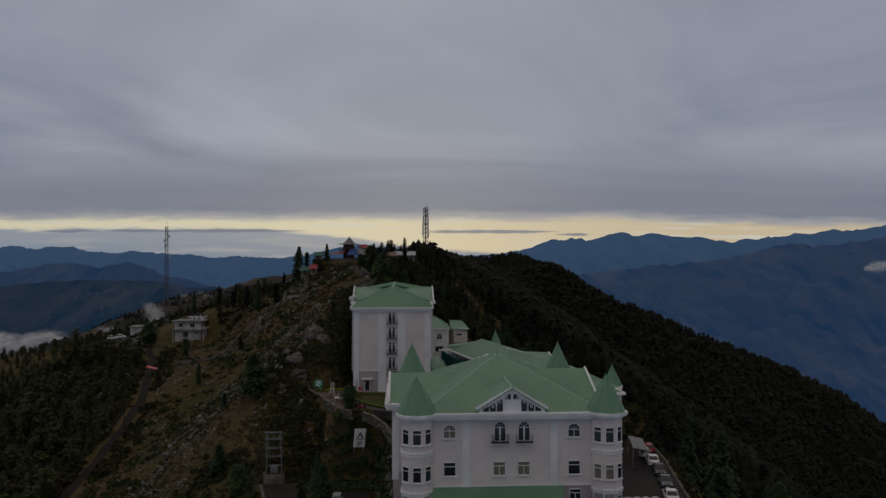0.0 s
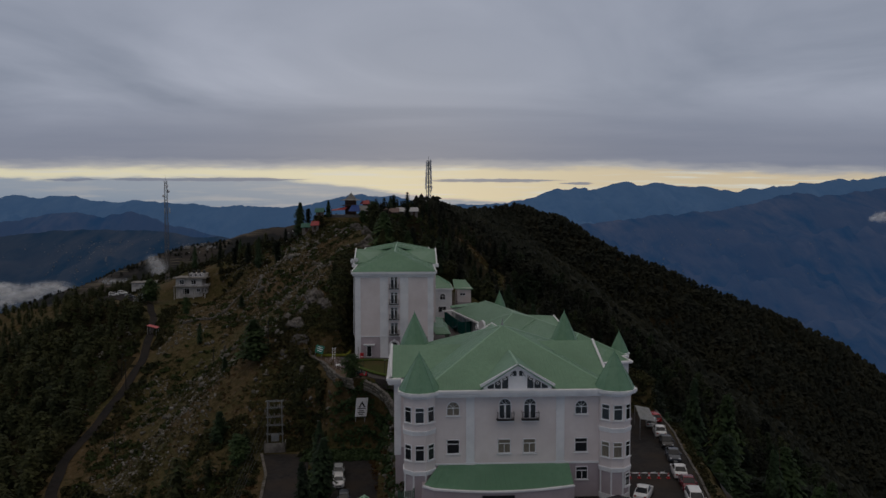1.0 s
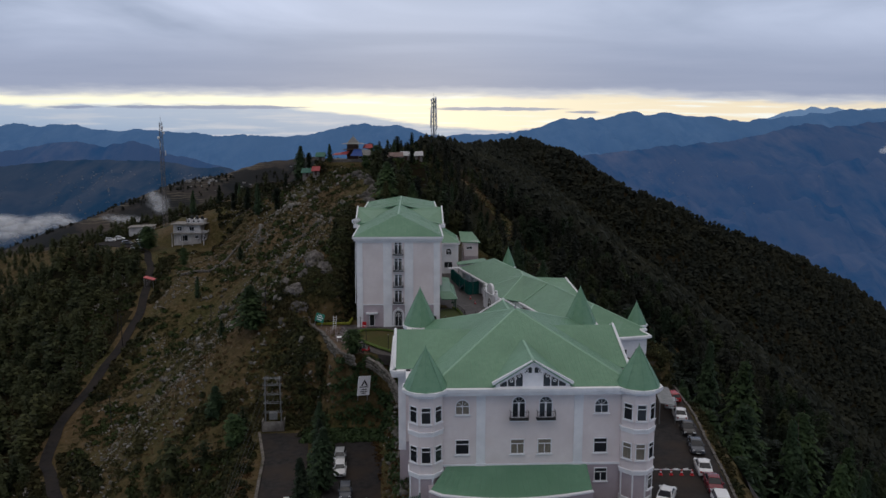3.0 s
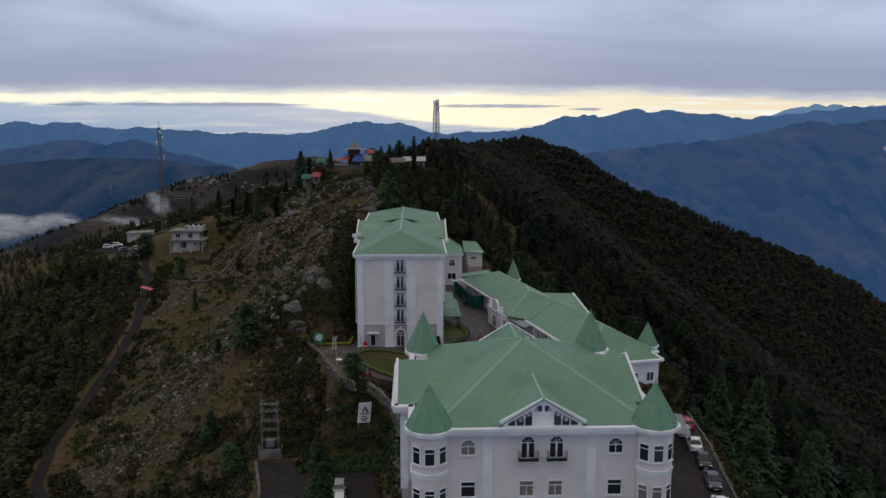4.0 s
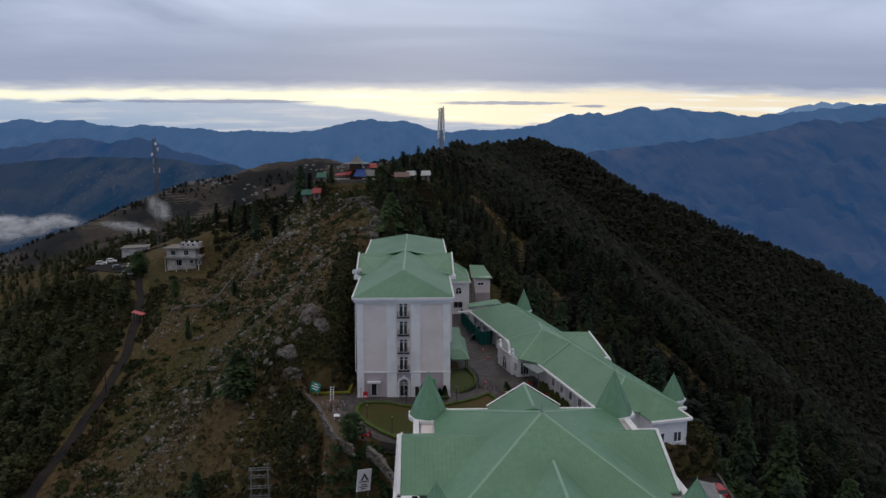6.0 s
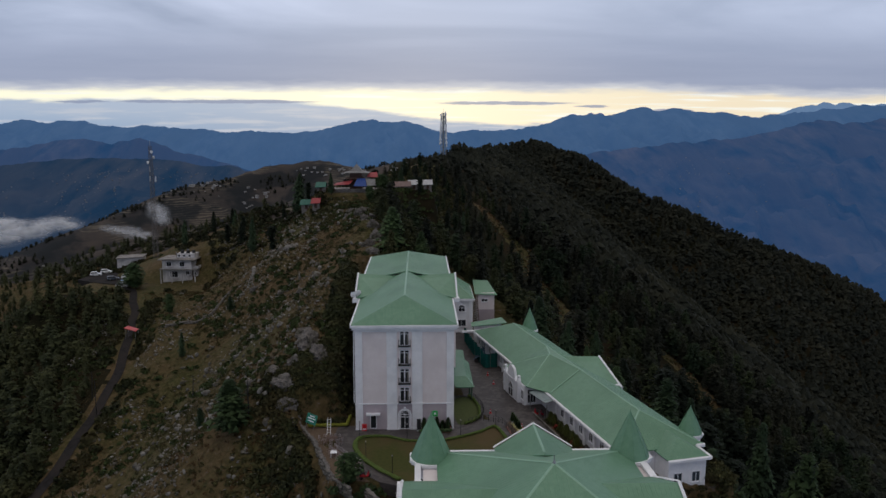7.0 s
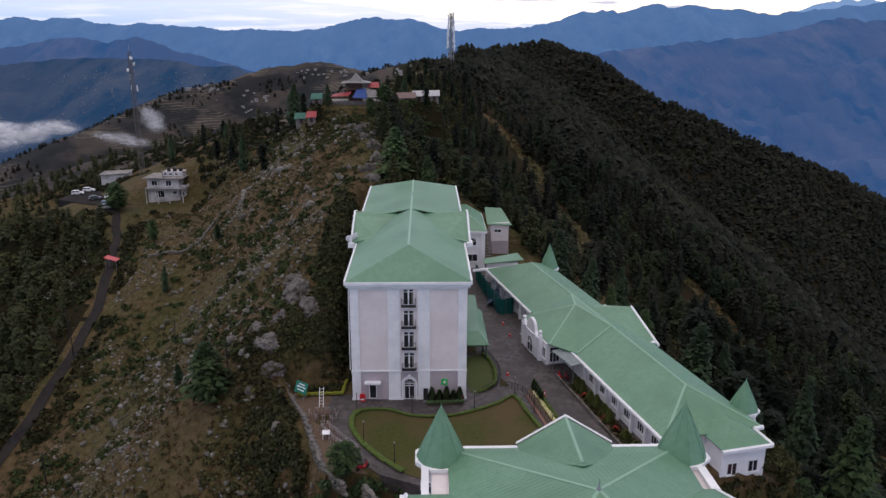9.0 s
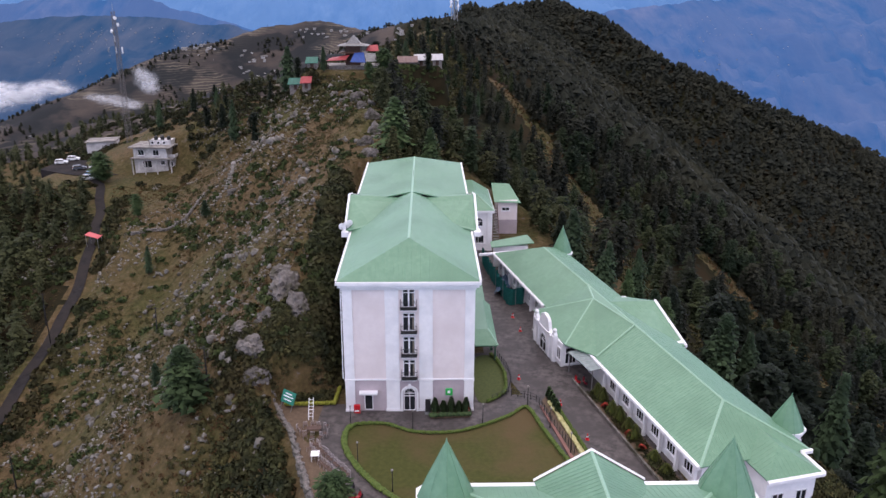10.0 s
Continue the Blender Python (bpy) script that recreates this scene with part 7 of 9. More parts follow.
def hillside_house():
    hz = -3.3
    t = thing("hillside_house", "two-storey white concrete house with flat roof", "house", facing(-77.8, 141, hz, -4) @ Matrix.Scale(0.88, 4))
    bm = bmesh.new(); box(bm, -6, 0, -4, 5.2, 9, 6.6); part("wall", bm, HOUSEW, t)
    bm = bmesh.new(); box(bm, -6.8, -1.2, 3.0, 7.4, 9.3, 3.3); box(bm, -7.2, -1.0, 6.6, 6.8, 9.5, 7.0); part("slab", bm, CONCRETE, t, "stained concrete floor slabs")
    for x in (-6.4, -2.2, 1.8, 6.6):
        bm = bmesh.new(); box(bm, x - 0.15, -1.0, -3, x + 0.15, -0.7, 3.0); part("post", bm, HOUSEW, t)
    for x, wd in ((-3.4, 1.7), (1.6, 1.7)):
        window(t, facing(x, 0, 4.1, 0), wd + 0.3, 1.9, False, 2)
    window(t, facing(-1.6, 0, 0, 0), 3.0, 2.4, False, 2, name="garage_door", sill=False)
    window(t, facing(3.6, 0, 1.0, 0), 1.5, 1.4, False, 2)
    bm = bmesh.new(); box(bm, 5.2, 1, 3.3, 7.4, 1.15, 4.3); box(bm, 7.25, 1, 3.3, 7.4, 9, 4.3); part("parapet", bm, HOUSEW, t)
    bm = bmesh.new(); box(bm, -1.5, 3.2, 7.0, 5.6, 7.6, 8.6); part("roof_room", bm, HOUSEW, t)
    for x in (-0.6, 1.4, 3.4):
        window(t, facing(x, 3.2, 7.3, 0), 1.1, 0.9, False, 1)
    bm = bmesh.new(); box(bm, 5.2, 1.2, -3, 7.1, 8.6, 3.0); part("side_room", bm, HOUSEW, t)
    window(t, facing(6.1, 1.2, 0.4, 0), 0.9, 1.5, False, 1)
    for x, y in ((0.5, 4), (2.6, 4.2), (4.6, 4.5), (1.8, 6)):
        bm = bmesh.new(); tube(bm, (x, y, 8.6), (x, y, 9.7), 0.65, 0.6, 12); tube(bm, (x, y, 9.7), (x, y, 9.9), 0.6, 0.25, 12); part("water_tank", bm, IRON, t, "black water tank")
    bm = bmesh.new(); tube(bm, (-1, 2, 7), (-1.2, 2, 9.5), 0.12); part("roof_post", bm, CONCRETE, t)
    s = thing("hillside_shed", "small white shed beside the hillside house", "shed", facing(-106, 174, -7.0, 8))
    bm = bmesh.new(); box(bm, -4.6, 0, -3, 4.5, 6, 4.8); part("wall", bm, HOUSEW, s)
    bm = bmesh.new(); slab(bm, [(-5.0, -0.5, 4.9), (4.9, -0.5, 5.2), (4.9, 6.4, 5.4), (-5.0, 6.4, 5.1)], 0.2); part("roof", bm, CONCRETE, s)
    window(s, facing(1.2, 0, 1.4, 0), 1.4, 1.4, False, 2)


hillside_house()
TIMBER = material("dark_temple_timber", (0.05, 0.028, 0.02), (0.10, 0.055, 0.04), 3, 0.7, 0.2)
SLATE = material("grey_slate_roof", (0.13, 0.13, 0.13), (0.22, 0.22, 0.22), 2, 0.6, 0.3)
TARP_RED = material("red_sheet", (0.22, 0.03, 0.035), (0.34, 0.055, 0.06), 2, 0.6, 0.1)
TARP_BLUE = material("blue_sheet", (0.015, 0.045, 0.19), (0.03, 0.075, 0.28), 2, 0.6, 0.1)


def pyramid(bm, hx, hy, z0, z1, flare=0.0, cx=0, cy=0):
    mid = [(cx + s * hx * 0.45, cy + q * hy * 0.45, z0 + (z1 - z0) * (0.45 - flare)) for s, q in ((-1, -1), (1, -1), (1, 1), (-1, 1))]
    low = [(cx + s * hx, cy + q * hy, z0) for s, q in ((-1, -1), (1, -1), (1, 1), (-1, 1))]
    a = [bm.verts.new(p) for p in low]; b = [bm.verts.new(p) for p in mid]; c = bm.verts.new((cx, cy, z1))
    for i in range(4):
        bm.faces.new((a[i], a[(i + 1) % 4], b[(i + 1) % 4], b[i])); bm.faces.new((b[i], b[(i + 1) % 4], c))
    bm.faces.new(a[::-1])


def hill_temple():
    t = thing("hill_temple", "timber hilltop temple with tiered slate roof", "temple", Matrix.Translation((-18.5, 143, 25.0)))
    bm = bmesh.new(); box(bm, -8.5, -4, -4, 7.5, 5, 1.0); part("plinth", bm, MASONRY, t, "grey stone plinth")
    bm = bmesh.new(); box(bm, -2.0, -1.6, 1.0, 2.0, 2.0, 6.4); part("wall", bm, TIMBER, t)
    bm = bmesh.new(); pyramid(bm, 3.9, 3.4, 4.3, 6.3, 0.22); part("lower_roof", bm, TIMBER, t)
    bm = bmesh.new(); pyramid(bm, 4.3, 3.4, 6.3, 9.2, 0.26, 0.2); part("roof", bm, SLATE, t)
    bm = bmesh.new(); box(bm, -2.7, -2.3, 3.2, 2.7, 2.7, 3.4); part("gallery", bm, TIMBER, t)
    for k in range(7):
        bm = bmesh.new(); tube(bm, (-2.6 + 0.86 * k, -2.2, 3.3), (-2.6 + 0.86 * k, -2.2, 4.6), 0.08); part("gallery_post", bm, TIMBER, t)
    bm = bmesh.new(); tube(bm, (0.2, 0, 8.7), (0.2, 0, 9.7), 0.12, 0.03); part("finial", bm, TIMBER, t)
    u = thing("temple_canopy", "red and blue sheets roofing the temple yard", "canopy", Matrix.Translation((-17.5, 139.0, 26.0)))
    for q, m_ in (([(-8.0, -1.5, 1.5), (-2.6, -2.0, 1.8), (-1.8, 1.5, 3.0), (-7.4, 1.5, 2.0)], TARP_RED), ([(-1.4, -2.6, 1.3), (2.9, -2.6, 1.2), (2.2, 0.8, 3.6), (-0.4, 0.8, 3.5)], TARP_BLUE), ([(3.0, -2.5, 1.3), (5.9, -2.0, 1.5), (5.4, 1.2, 3.3), (2.3, 0.8, 3.5)], SLATE), ([(2.6, 2.0, 4.0), (6.4, 2.2, 3.8), (5.8, 5.0, 5.4), (3.2, 5.0, 5.2)], TARP_RED), ([(-3.0, 1.6, 3.1), (-1.4, 1.6, 3.4), (-1.5, 3.4, 4.0), (-2.9, 3.4, 3.8)], TARP_RED)):
        bm = bmesh.new(); slab(bm, q, 0.08); part("sheet", bm, m_, u)
    for x, y in ((-7.6, -1), (-2.6, -1.6), (2.8, -2.2), (5.6, -1.7), (2.5, 0.7), (5.3, 4.6)):
        bm = bmesh.new(); tube(bm, (x, y, -0.5), (x, y, 2.4), 0.08); part("post", bm, TIMBER, u)
    PALE = material("pale_sheet_roof", (0.36, 0.36, 0.38), (0.5, 0.5, 0.52), 1.5, 0.6, 0.1)
    RUST = material("rusty_sheet_roof", (0.13, 0.085, 0.075), (0.21, 0.15, 0.14), 1.5, 0.7, 0.2)
    TEAL = material("teal_sheet_roof", (0.02, 0.09, 0.07), (0.04, 0.15, 0.11), 1.5, 0.6, 0.1)
    for x, y, wd, m_, lab, dz in ((-3.2, 143, 5.0, RUST, "low rusty roofed hut on the hilltop", 0), (0.6, 146, 3.4, PALE, "small hut with pale sheet roof on the hilltop", 0.3), (5.2, 147, 2.6, PALE, "small hut with pale sheet roof on the hilltop", 0.3), (-34.0, 137, 3.2, TEAL, "hut with teal green roof below the temple", 0), (-29.5, 139, 2.6, TEAL, "hut with teal green roof below the temple", 0.6), (-30.5, 133.5, 2.2, TARP_RED, "little hut with faded red roof below the temple", -0.4)):
        h = thing("hilltop_hut", lab, "hut", Matrix.Translation((x, y, max(z_at(x, y), 10) + dz)), "hilltop huts")
        bm = bmesh.new(); box(bm, -wd / 2, -1.8, -2.5, wd / 2, 1.8, 1.6); part("wall", bm, MASONRY, h)
        bm = bmesh.new(); slab(bm, [(-wd / 2 - 0.5, -2.5, 1.3), (wd / 2 + 0.4, -2.4, 1.4), (wd / 2 + 0.3, 0, 2.9), (-wd / 2 - 0.4, 0, 2.8)], 0.1); slab(bm, [(-wd / 2 - 0.4, 0, 2.8), (wd / 2 + 0.3, 0, 2.9), (wd / 2 + 0.4, 2.4, 1.4), (-wd / 2 - 0.5, 2.5, 1.3)], 0.1); part("roof", bm, m_, h)
        bm = bmesh.new(); box(bm, -0.45, -1.85, -0.2, 0.45, -1.79, 1.3); part("door", bm, TIMBER, h)


hill_temple()


def village_house():
    t = thing("village_house", "small pale village house on the far spur", "house", group="village houses")
    bm = bmesh.new(); box(bm, -4, -3, -3, 4, 3, 4.5); part("wall", bm, material("village_wall", (0.26, 0.26, 0.27), (0.46, 0.45, 0.44), 0.8, 0.8, 0.1), t)
    bm = bmesh.new(); slab(bm, [(-4.6, -3.8, 4.4), (4.6, -3.8, 4.4), (4.6, 0, 6.2), (-4.6, 0, 6.2)], 0.2); slab(bm, [(-4.6, 0, 6.2), (4.6, 0, 6.2), (4.6, 3.8, 4.4), (-4.6, 3.8, 4.4)], 0.2); part("roof", bm, SLATE, t)
    for x in (-2, 2):
        bm = bmesh.new(); box(bm, x - 0.6, -3.06, 1.4, x + 0.6, -2.98, 3.0); part("window", bm, GLASS, t)
    return t


vh = village_house()
rnd = random.Random(11)
first = True
for cx, cy, n, sx, sy in ((-262, 786, 16, 16, 5), (-236, 770, 8, 10, 8), (-186, 768, 12, 9, 14), (-168, 742, 10, 12, 10), (-132, 815, 9, 10, 6), (-96, 800, 12, 12, 8), (-196, 690, 10, 16, 10), (-150, 640, 8, 20, 12), (-255, 640, 9, 26, 12), (-60, 742, 8, 14, 12), (-24, 655, 10, 10, 6), (-120, 700, 8, 24, 14), (-290, 560, 6, 24, 12), (-210, 560, 6, 22, 16)):
    for k in range(n):
        x, y = cx + rnd.gauss(0, sx), cy + rnd.gauss(0, sy)
        if first:
            vh.matrix_basis = facing(x, y, z_at(x, y), 10); vh.scale = (0.35, 0.35, 0.35); first = False
        else:
            c = copy_thing(vh, facing(x, y, z_at(x, y), rnd.uniform(-40, 40)))
            k_ = rnd.uniform(0.16, 0.34); c.scale = (k_ * rnd.uniform(0.8, 1.9), k_, k_ * rnd.uniform(0.7, 1.3))


FARWALL = material("far_house_wall", (0.10, 0.11, 0.13), (0.26, 0.26, 0.28), 0.05, 0.8, 0.0)


def far_village(name, label, spots, size, seed):
    """Tiny gabled houses scattered on the hills across the valley."""
    r = random.Random(seed)
    bm = bmesh.new()
    deps = bpy.context.evaluated_depsgraph_get()
    for cx, n, spread, z0, z1, y0 in spots:
        for k in range(n):
            x, z = cx + r.gauss(0, spread), r.uniform(z0, z1)
            hit_, p, nrm, _, ob, _ = scene.ray_cast(deps, Vector((x, y0, z)), Vector((0, 1, 0)))
            if not hit_ or not ob.name.startswith("backdrop"):
                continue
            s_ = r.uniform(*size); l_ = s_ * r.uniform(1.0, 2.4); a = r.uniform(-0.6, 0.6)
            m = Matrix.Translation(p + Vector((0, -1, 0))) @ Matrix.Rotation(a, 4, "Z")
            q = [bm.verts.new(m @ Vector(v)) for v in ((-l_, -s_, -s_), (l_, -s_, -s_), (l_, s_, -s_), (-l_, s_, -s_), (-l_, -s_, s_), (l_, -s_, s_), (l_, s_, s_), (-l_, s_, s_), (-l_, 0, 1.6 * s_), (l_, 0, 1.6 * s_))]
            for i in ((0, 1, 5, 4), (2, 3, 7, 6), (4, 5, 9, 8), (6, 7, 8, 9)):
                bm.faces.new([q[j] for j in i])
            bm.faces.new([q[j] for j in (1, 2, 6, 9, 5)]); bm.faces.new([q[j] for j in (3, 0, 4, 8, 7)])
    ob = part(name, bm, FARWALL)
    return tagged(ob, label, "village", kind="stuff")


far_village("far_village", "pale houses dotted over the hills across the valley", [(-880, 60, 60, -140, -60, 900), (-1000, 70, 90, -190, -70, 900), (-760, 60, 70, -150, -60, 900), (-1150, 40, 80, -200, -80, 900), (-620, 30, 60, -120, -66, 900), (-930, 40, 120, -260, -160, 900)], (0.35, 1.1), 4)
far_village("far_village", "pale houses scattered on the mountain across the valley", [(1010, 30, 40, -220, -150, 900), (900, 40, 50, -290, -200, 900), (1250, 30, 120, -200, -60, 900), (1130, 20, 70, -150, -60, 900)], (0.4, 1.3), 6)

# ---- trees ----
def conifer_arrays(seed, n_br, leaf, spread, droop=0.25, steps=3, kind="cedar"):
    """Crown of a conifer one metre high as loose needle sprays on uneven boughs: an array of triangles."""
    r = random.Random(seed)
    tris = []
    lean = (r.uniform(-0.05, 0.05), r.uniform(-0.05, 0.05))
    lobes = [[r.uniform(0.45, 1.25) for _ in range(5)] for _ in range(9)]
    for i in range(n_br):
        s = 0.10 + 0.89 * ((i + r.random()) / n_br) ** 0.95
        if kind == "cedar":
            prof = (1 - s) ** 0.62 * min(1.0, 0.45 + 2.4 * s)
        else:
            prof = math.sqrt(max(0.0, 1 - ((s - 0.55) / 0.47) ** 2)) * 0.8
        a = 2.399 * i + r.uniform(-0.5, 0.5)
        u = (s * 8.99) % 1
        li = int(s * 8.99)
        lobe = lobes[li][int(a / 6.2832 * 5) % 5] * (1 - u) + lobes[min(8, li + 1)][int(a / 6.2832 * 5) % 5] * u
        ln = spread * prof * lobe * r.uniform(0.75, 1.1) + 0.025
        z = s * 0.97
        ca, sa = math.cos(a), math.sin(a)
        ox, oy = lean[0] * z, lean[1] * z
        up = r.uniform(0.0, 0.35)
        n = steps if ln > 0.09 else max(1, steps - 1)
        for j in range(n):
            f0, f1 = (j + 0.25) / n, (j + 1.3) / n
            x0, x1 = ln * f0, ln * f1
            z0, z1 = z + up * x0 - droop * ln * f0 ** 2, z + up * x1 - droop * ln * f1 ** 2
            wd = leaf * (1.25 - 0.7 * f0) * r.uniform(0.6, 1.35)
            dz = wd * r.uniform(0.1, 0.9)
            tw = r.uniform(-0.25, 0.25)
            cb, sb = math.cos(a + tw), math.sin(a + tw)
            A = (x0 * ca + ox, x0 * sa + oy, z0)
            B = (x1 * cb + ox, x1 * sb + oy, z1)
            mx, mz = (x0 + x1) / 2, (z0 + z1) / 2
            C = (mx * ca - wd * sa + ox, mx * sa + wd * ca + oy, mz - dz)
            D = (mx * ca + wd * sa + ox, mx * sa - wd * ca + oy, mz - dz * r.uniform(0.2, 1))
            tris += [(A, C, B), (A, B, D)]
    for k in range(6):
        a, b = 6.2832 * k / 6, 6.2832 * (k + 1) / 6
        for zb, zt, f in ((0.13, 0.62, 0.45), (0.45, 0.93, 0.26)):
            q = spread * f
            tris.append(((q * math.cos(a), q * math.sin(a), zb + r.uniform(-0.03, 0.06)), (q * math.cos(b), q * math.sin(b), zb + r.uniform(-0.03, 0.06)), (lean[0] * zt, lean[1] * zt, zt)))
    return np.array(tris, dtype=np.float32)


def tuft_tree(seed):
    """A small full crown of ragged clumps, for woods far off."""
    r = random.Random(seed)
    tris = []
    n = 6
    pointed = seed % 5 in (1, 4)
    for k in range(10):
        s = 0.10 + 0.74 * k / 9 + r.uniform(-0.05, 0.05)
        a = 2.4 * k + r.uniform(-0.5, 0.5)
        girth = (1 - s) if pointed else math.sqrt(max(0.0, 1 - ((s - 0.42) / 0.58) ** 2)) * 0.85
        off = 0.24 * girth * r.uniform(0.5, 1.2)
        q = (0.10 + 0.22 * girth) * r.uniform(0.75, 1.25)
        cx, cy = off * math.cos(a), off * math.sin(a)
        rim = []
        for j in range(n):
            w = q * r.uniform(0.7, 1.3)
            rim.append((cx + w * math.cos(6.2832 * j / n), cy + w * math.sin(6.2832 * j / n), s - 0.10 + r.uniform(-0.07, 0.07)))
        top = (cx * 0.7, cy * 0.7, s + r.uniform(0.08, 0.17))
        tris += [(rim[j], rim[(j + 1) % n], top) for j in range(n)]
    return np.array(tris, dtype=np.float32)


def tri_mesh(name, tris, mat):
    n = len(tris)
    me = bpy.data.meshes.new(name)
    me.vertices.add(3 * n); me.loops.add(3 * n); me.polygons.add(n)
    me.vertices.foreach_set("co", tris.reshape(-1).astype(np.float32))
    me.loops.foreach_set("vertex_index", np.arange(3 * n, dtype=np.int32))
    me.polygons.foreach_set("loop_start", np.arange(0, 3 * n, 3, dtype=np.int32))
    me.polygons.foreach_set("loop_total", np.full(n, 3, dtype=np.int32))
    me.materials.append(mat)
    me.update(calc_edges=True)
    me.validate()
    return me


def trunk_mesh(h, seed):
    bm = bmesh.new()
    r = random.Random(seed)
    pts = [(0, 0, -0.6)] + [(r.uniform(-0.02, 0.02) * h, r.uniform(-0.02, 0.02) * h, h * f) for f in (0.25, 0.5, 0.75, 0.97)]
    for k, (a, b) in enumerate(zip(pts, pts[1:])):
        tube(bm, a, b, h * 0.020 * (1 - 0.22 * k), h * 0.020 * (1 - 0.22 * (k + 1)), 6)
    for k in range(9):
        z = h * (0.15 + 0.08 * k); a = k * 2.4
        tube(bm, (0, 0, z), (math.cos(a) * h * 0.13 * (1 - k / 11), math.sin(a) * h * 0.13 * (1 - k / 11), z + 0.01 * h), h * 0.005, h * 0.002, 4)
    me = bpy.data.meshes.new("trunk"); bm.to_mesh(me); bm.free(); me.materials.append(BARK)
    return me


PROTO = []
for k, (sp, leaf, mat, dr, kd) in enumerate(((0.27, 0.050, NEEDLE, 0.30, "cedar"), (0.34, 0.056, NEEDLE2, 0.20, "cedar"), (0.23, 0.046, NEEDLE2, 0.50, "cedar"), (0.42, 0.060, NEEDLE3, 0.25, "round"), (0.30, 0.050, NEEDLE, 0.15, "round"), (0.31, 0.052, NEEDLE3, 0.40, "cedar"))):
    PROTO.append((tri_mesh("crown", conifer_arrays(40 + k, 330, leaf, sp, dr, 3, kd), mat), trunk_mesh(1.0, 60 + k)))


def tree(x, y, h, kind, label="dark green conifer on the slope", group="hillside conifers", z=None, slim=1.0):
    crown, trunk = PROTO[kind]
    t = thing("conifer_tree", label, "tree", group=group)
    w = h * slim * (0.85 + 0.45 * ((x * 5.7 + y * 2.3) % 1.0))
    t.matrix_basis = Matrix.Translation((x, y, z_at(x, y) if z is None else z)) @ Matrix.Rotation((x * 7.3 + y * 3.1) % 6.28, 4, "Z") @ Matrix.Diagonal((w, w, h, 1))
    for n, me in (("crown", crown), ("trunk", trunk)):
        o = new(n, me)
        o.parent = t
    return t


# side of the ridge and clear ground
def clear_of_buildings(x, y):
    wv, ws = x * 0.974 + y * 0.228, x * 0.228 - y * 0.974
    if 20 < wv < 41.5 and -62 < ws < 27:
        return False
    if -11 < x < 24 and -24 < y < 60 or 6 < x < 24 and 59 < y < 83:
        return False
    if -2 < x < 33 and -85 < y < -20:
        return False
    if 28 < x < 47.5 and -85 < y < -12:
        return False
    if 15 < x < 44 and -26 < y < 12:
        return False
    if -23 < x < 2 and -75 < y < -17:
        return False
    if -30 < x < 12 and 133 < y < 156:
        return False
    if -118 < x < -64 and 126 < y < 182:
        return False
    return True


def seg_dist(x, y, line):
    best = 1e9
    for (ax, ay), (bx, by) in zip(line, line[1:]):
        dx, dy = bx - ax, by - ay
        t = max(0, min(1, ((x - ax) * dx + (y - ay) * dy) / (dx * dx + dy * dy)))
        best = min(best, math.hypot(x - ax - t * dx, y - ay - t * dy))
    return best


def crest_x(y):
    return float(np.interp(y, [c[1] for c in CREST], [c[0] for c in CREST]))


rnd = random.Random(21)
near, far = [], []
glade = lambda x, y: float(vnoise(np.array([x / 15.0]), np.array([y / 15.0]), 55)[0])
# close stand on the east slope
cells = {}
def free(x, y, gap):
    cx, cy = int(x // 6), int(y // 6)
    for i in range(cx - 2, cx + 3):
        for j in range(cy - 2, cy + 3):
            for (a, b) in cells.get((i, j), ()):
                if math.hypot(a - x, b - y) < gap:
                    return False
    cells.setdefault((cx, cy), []).append((x, y))
    return True


for _ in range(120000):
    y = rnd.uniform(-130, 900)
    x = crest_x(y) + (rnd.uniform(1, 330) if y < 345 else rnd.uniform(-40, 520))
    if not clear_of_buildings(x, y) or any(seg_dist(x + a, y + b, ln) < 3.4 for ln, ahead in ((TRACK, ((0, 0), (2.5, 5), (4, 8))), (GULLY, ((0, 0), (2.5, 5), (5, 10), (7.5, 16), (10, 22)))) for a, b in ahead):
        continue
    if (y < 62 and x < 20) or (44 < x < 60 and 62 < y < 118):
        continue
    d = math.hypot(x - 2, y + 100)
    gap = (6.0 if d < 260 else (3.9 if d < 480 else 4.4)) * rnd.uniform(0.85, 1.35)
    if 120 < y < 200 and x < crest_x(y) + 18 and rnd.random() < 0.35:
        continue
    if y < 150 and x < crest_x(y) + 6:
        continue
    if x > 56 and y < 30 and d < 200:
        gap *= 1.15
    if d < 330 and glade(x, y) < -0.38:
        continue
    if not free(x, y, gap):
        continue
    (near if d < 262 else far).append((x, y))
near.sort(key=lambda p: math.hypot(p[0] - 2, p[1] + 100))
for k, (x, y) in enumerate(near[:295]):
    tall = 9.5 + 12.0 * rnd.random() ** 1.1
    if x > 56 and y < 30:
        tall = 12.0 + 11.0 * rnd.random()
    elif x < 50:
        tall *= 0.72
    # mostly the darkest needles in the hollow, standing in for its shade
    tree(x, y, tall, rnd.choice((0, 0, 4, 4, 0, 2) if x > 62 and y < 70 else (0, 1, 1, 2, 2, 5, 5, 4)), slim=rnd.uniform(0.72, 1.0))
rest = near[295:] + far


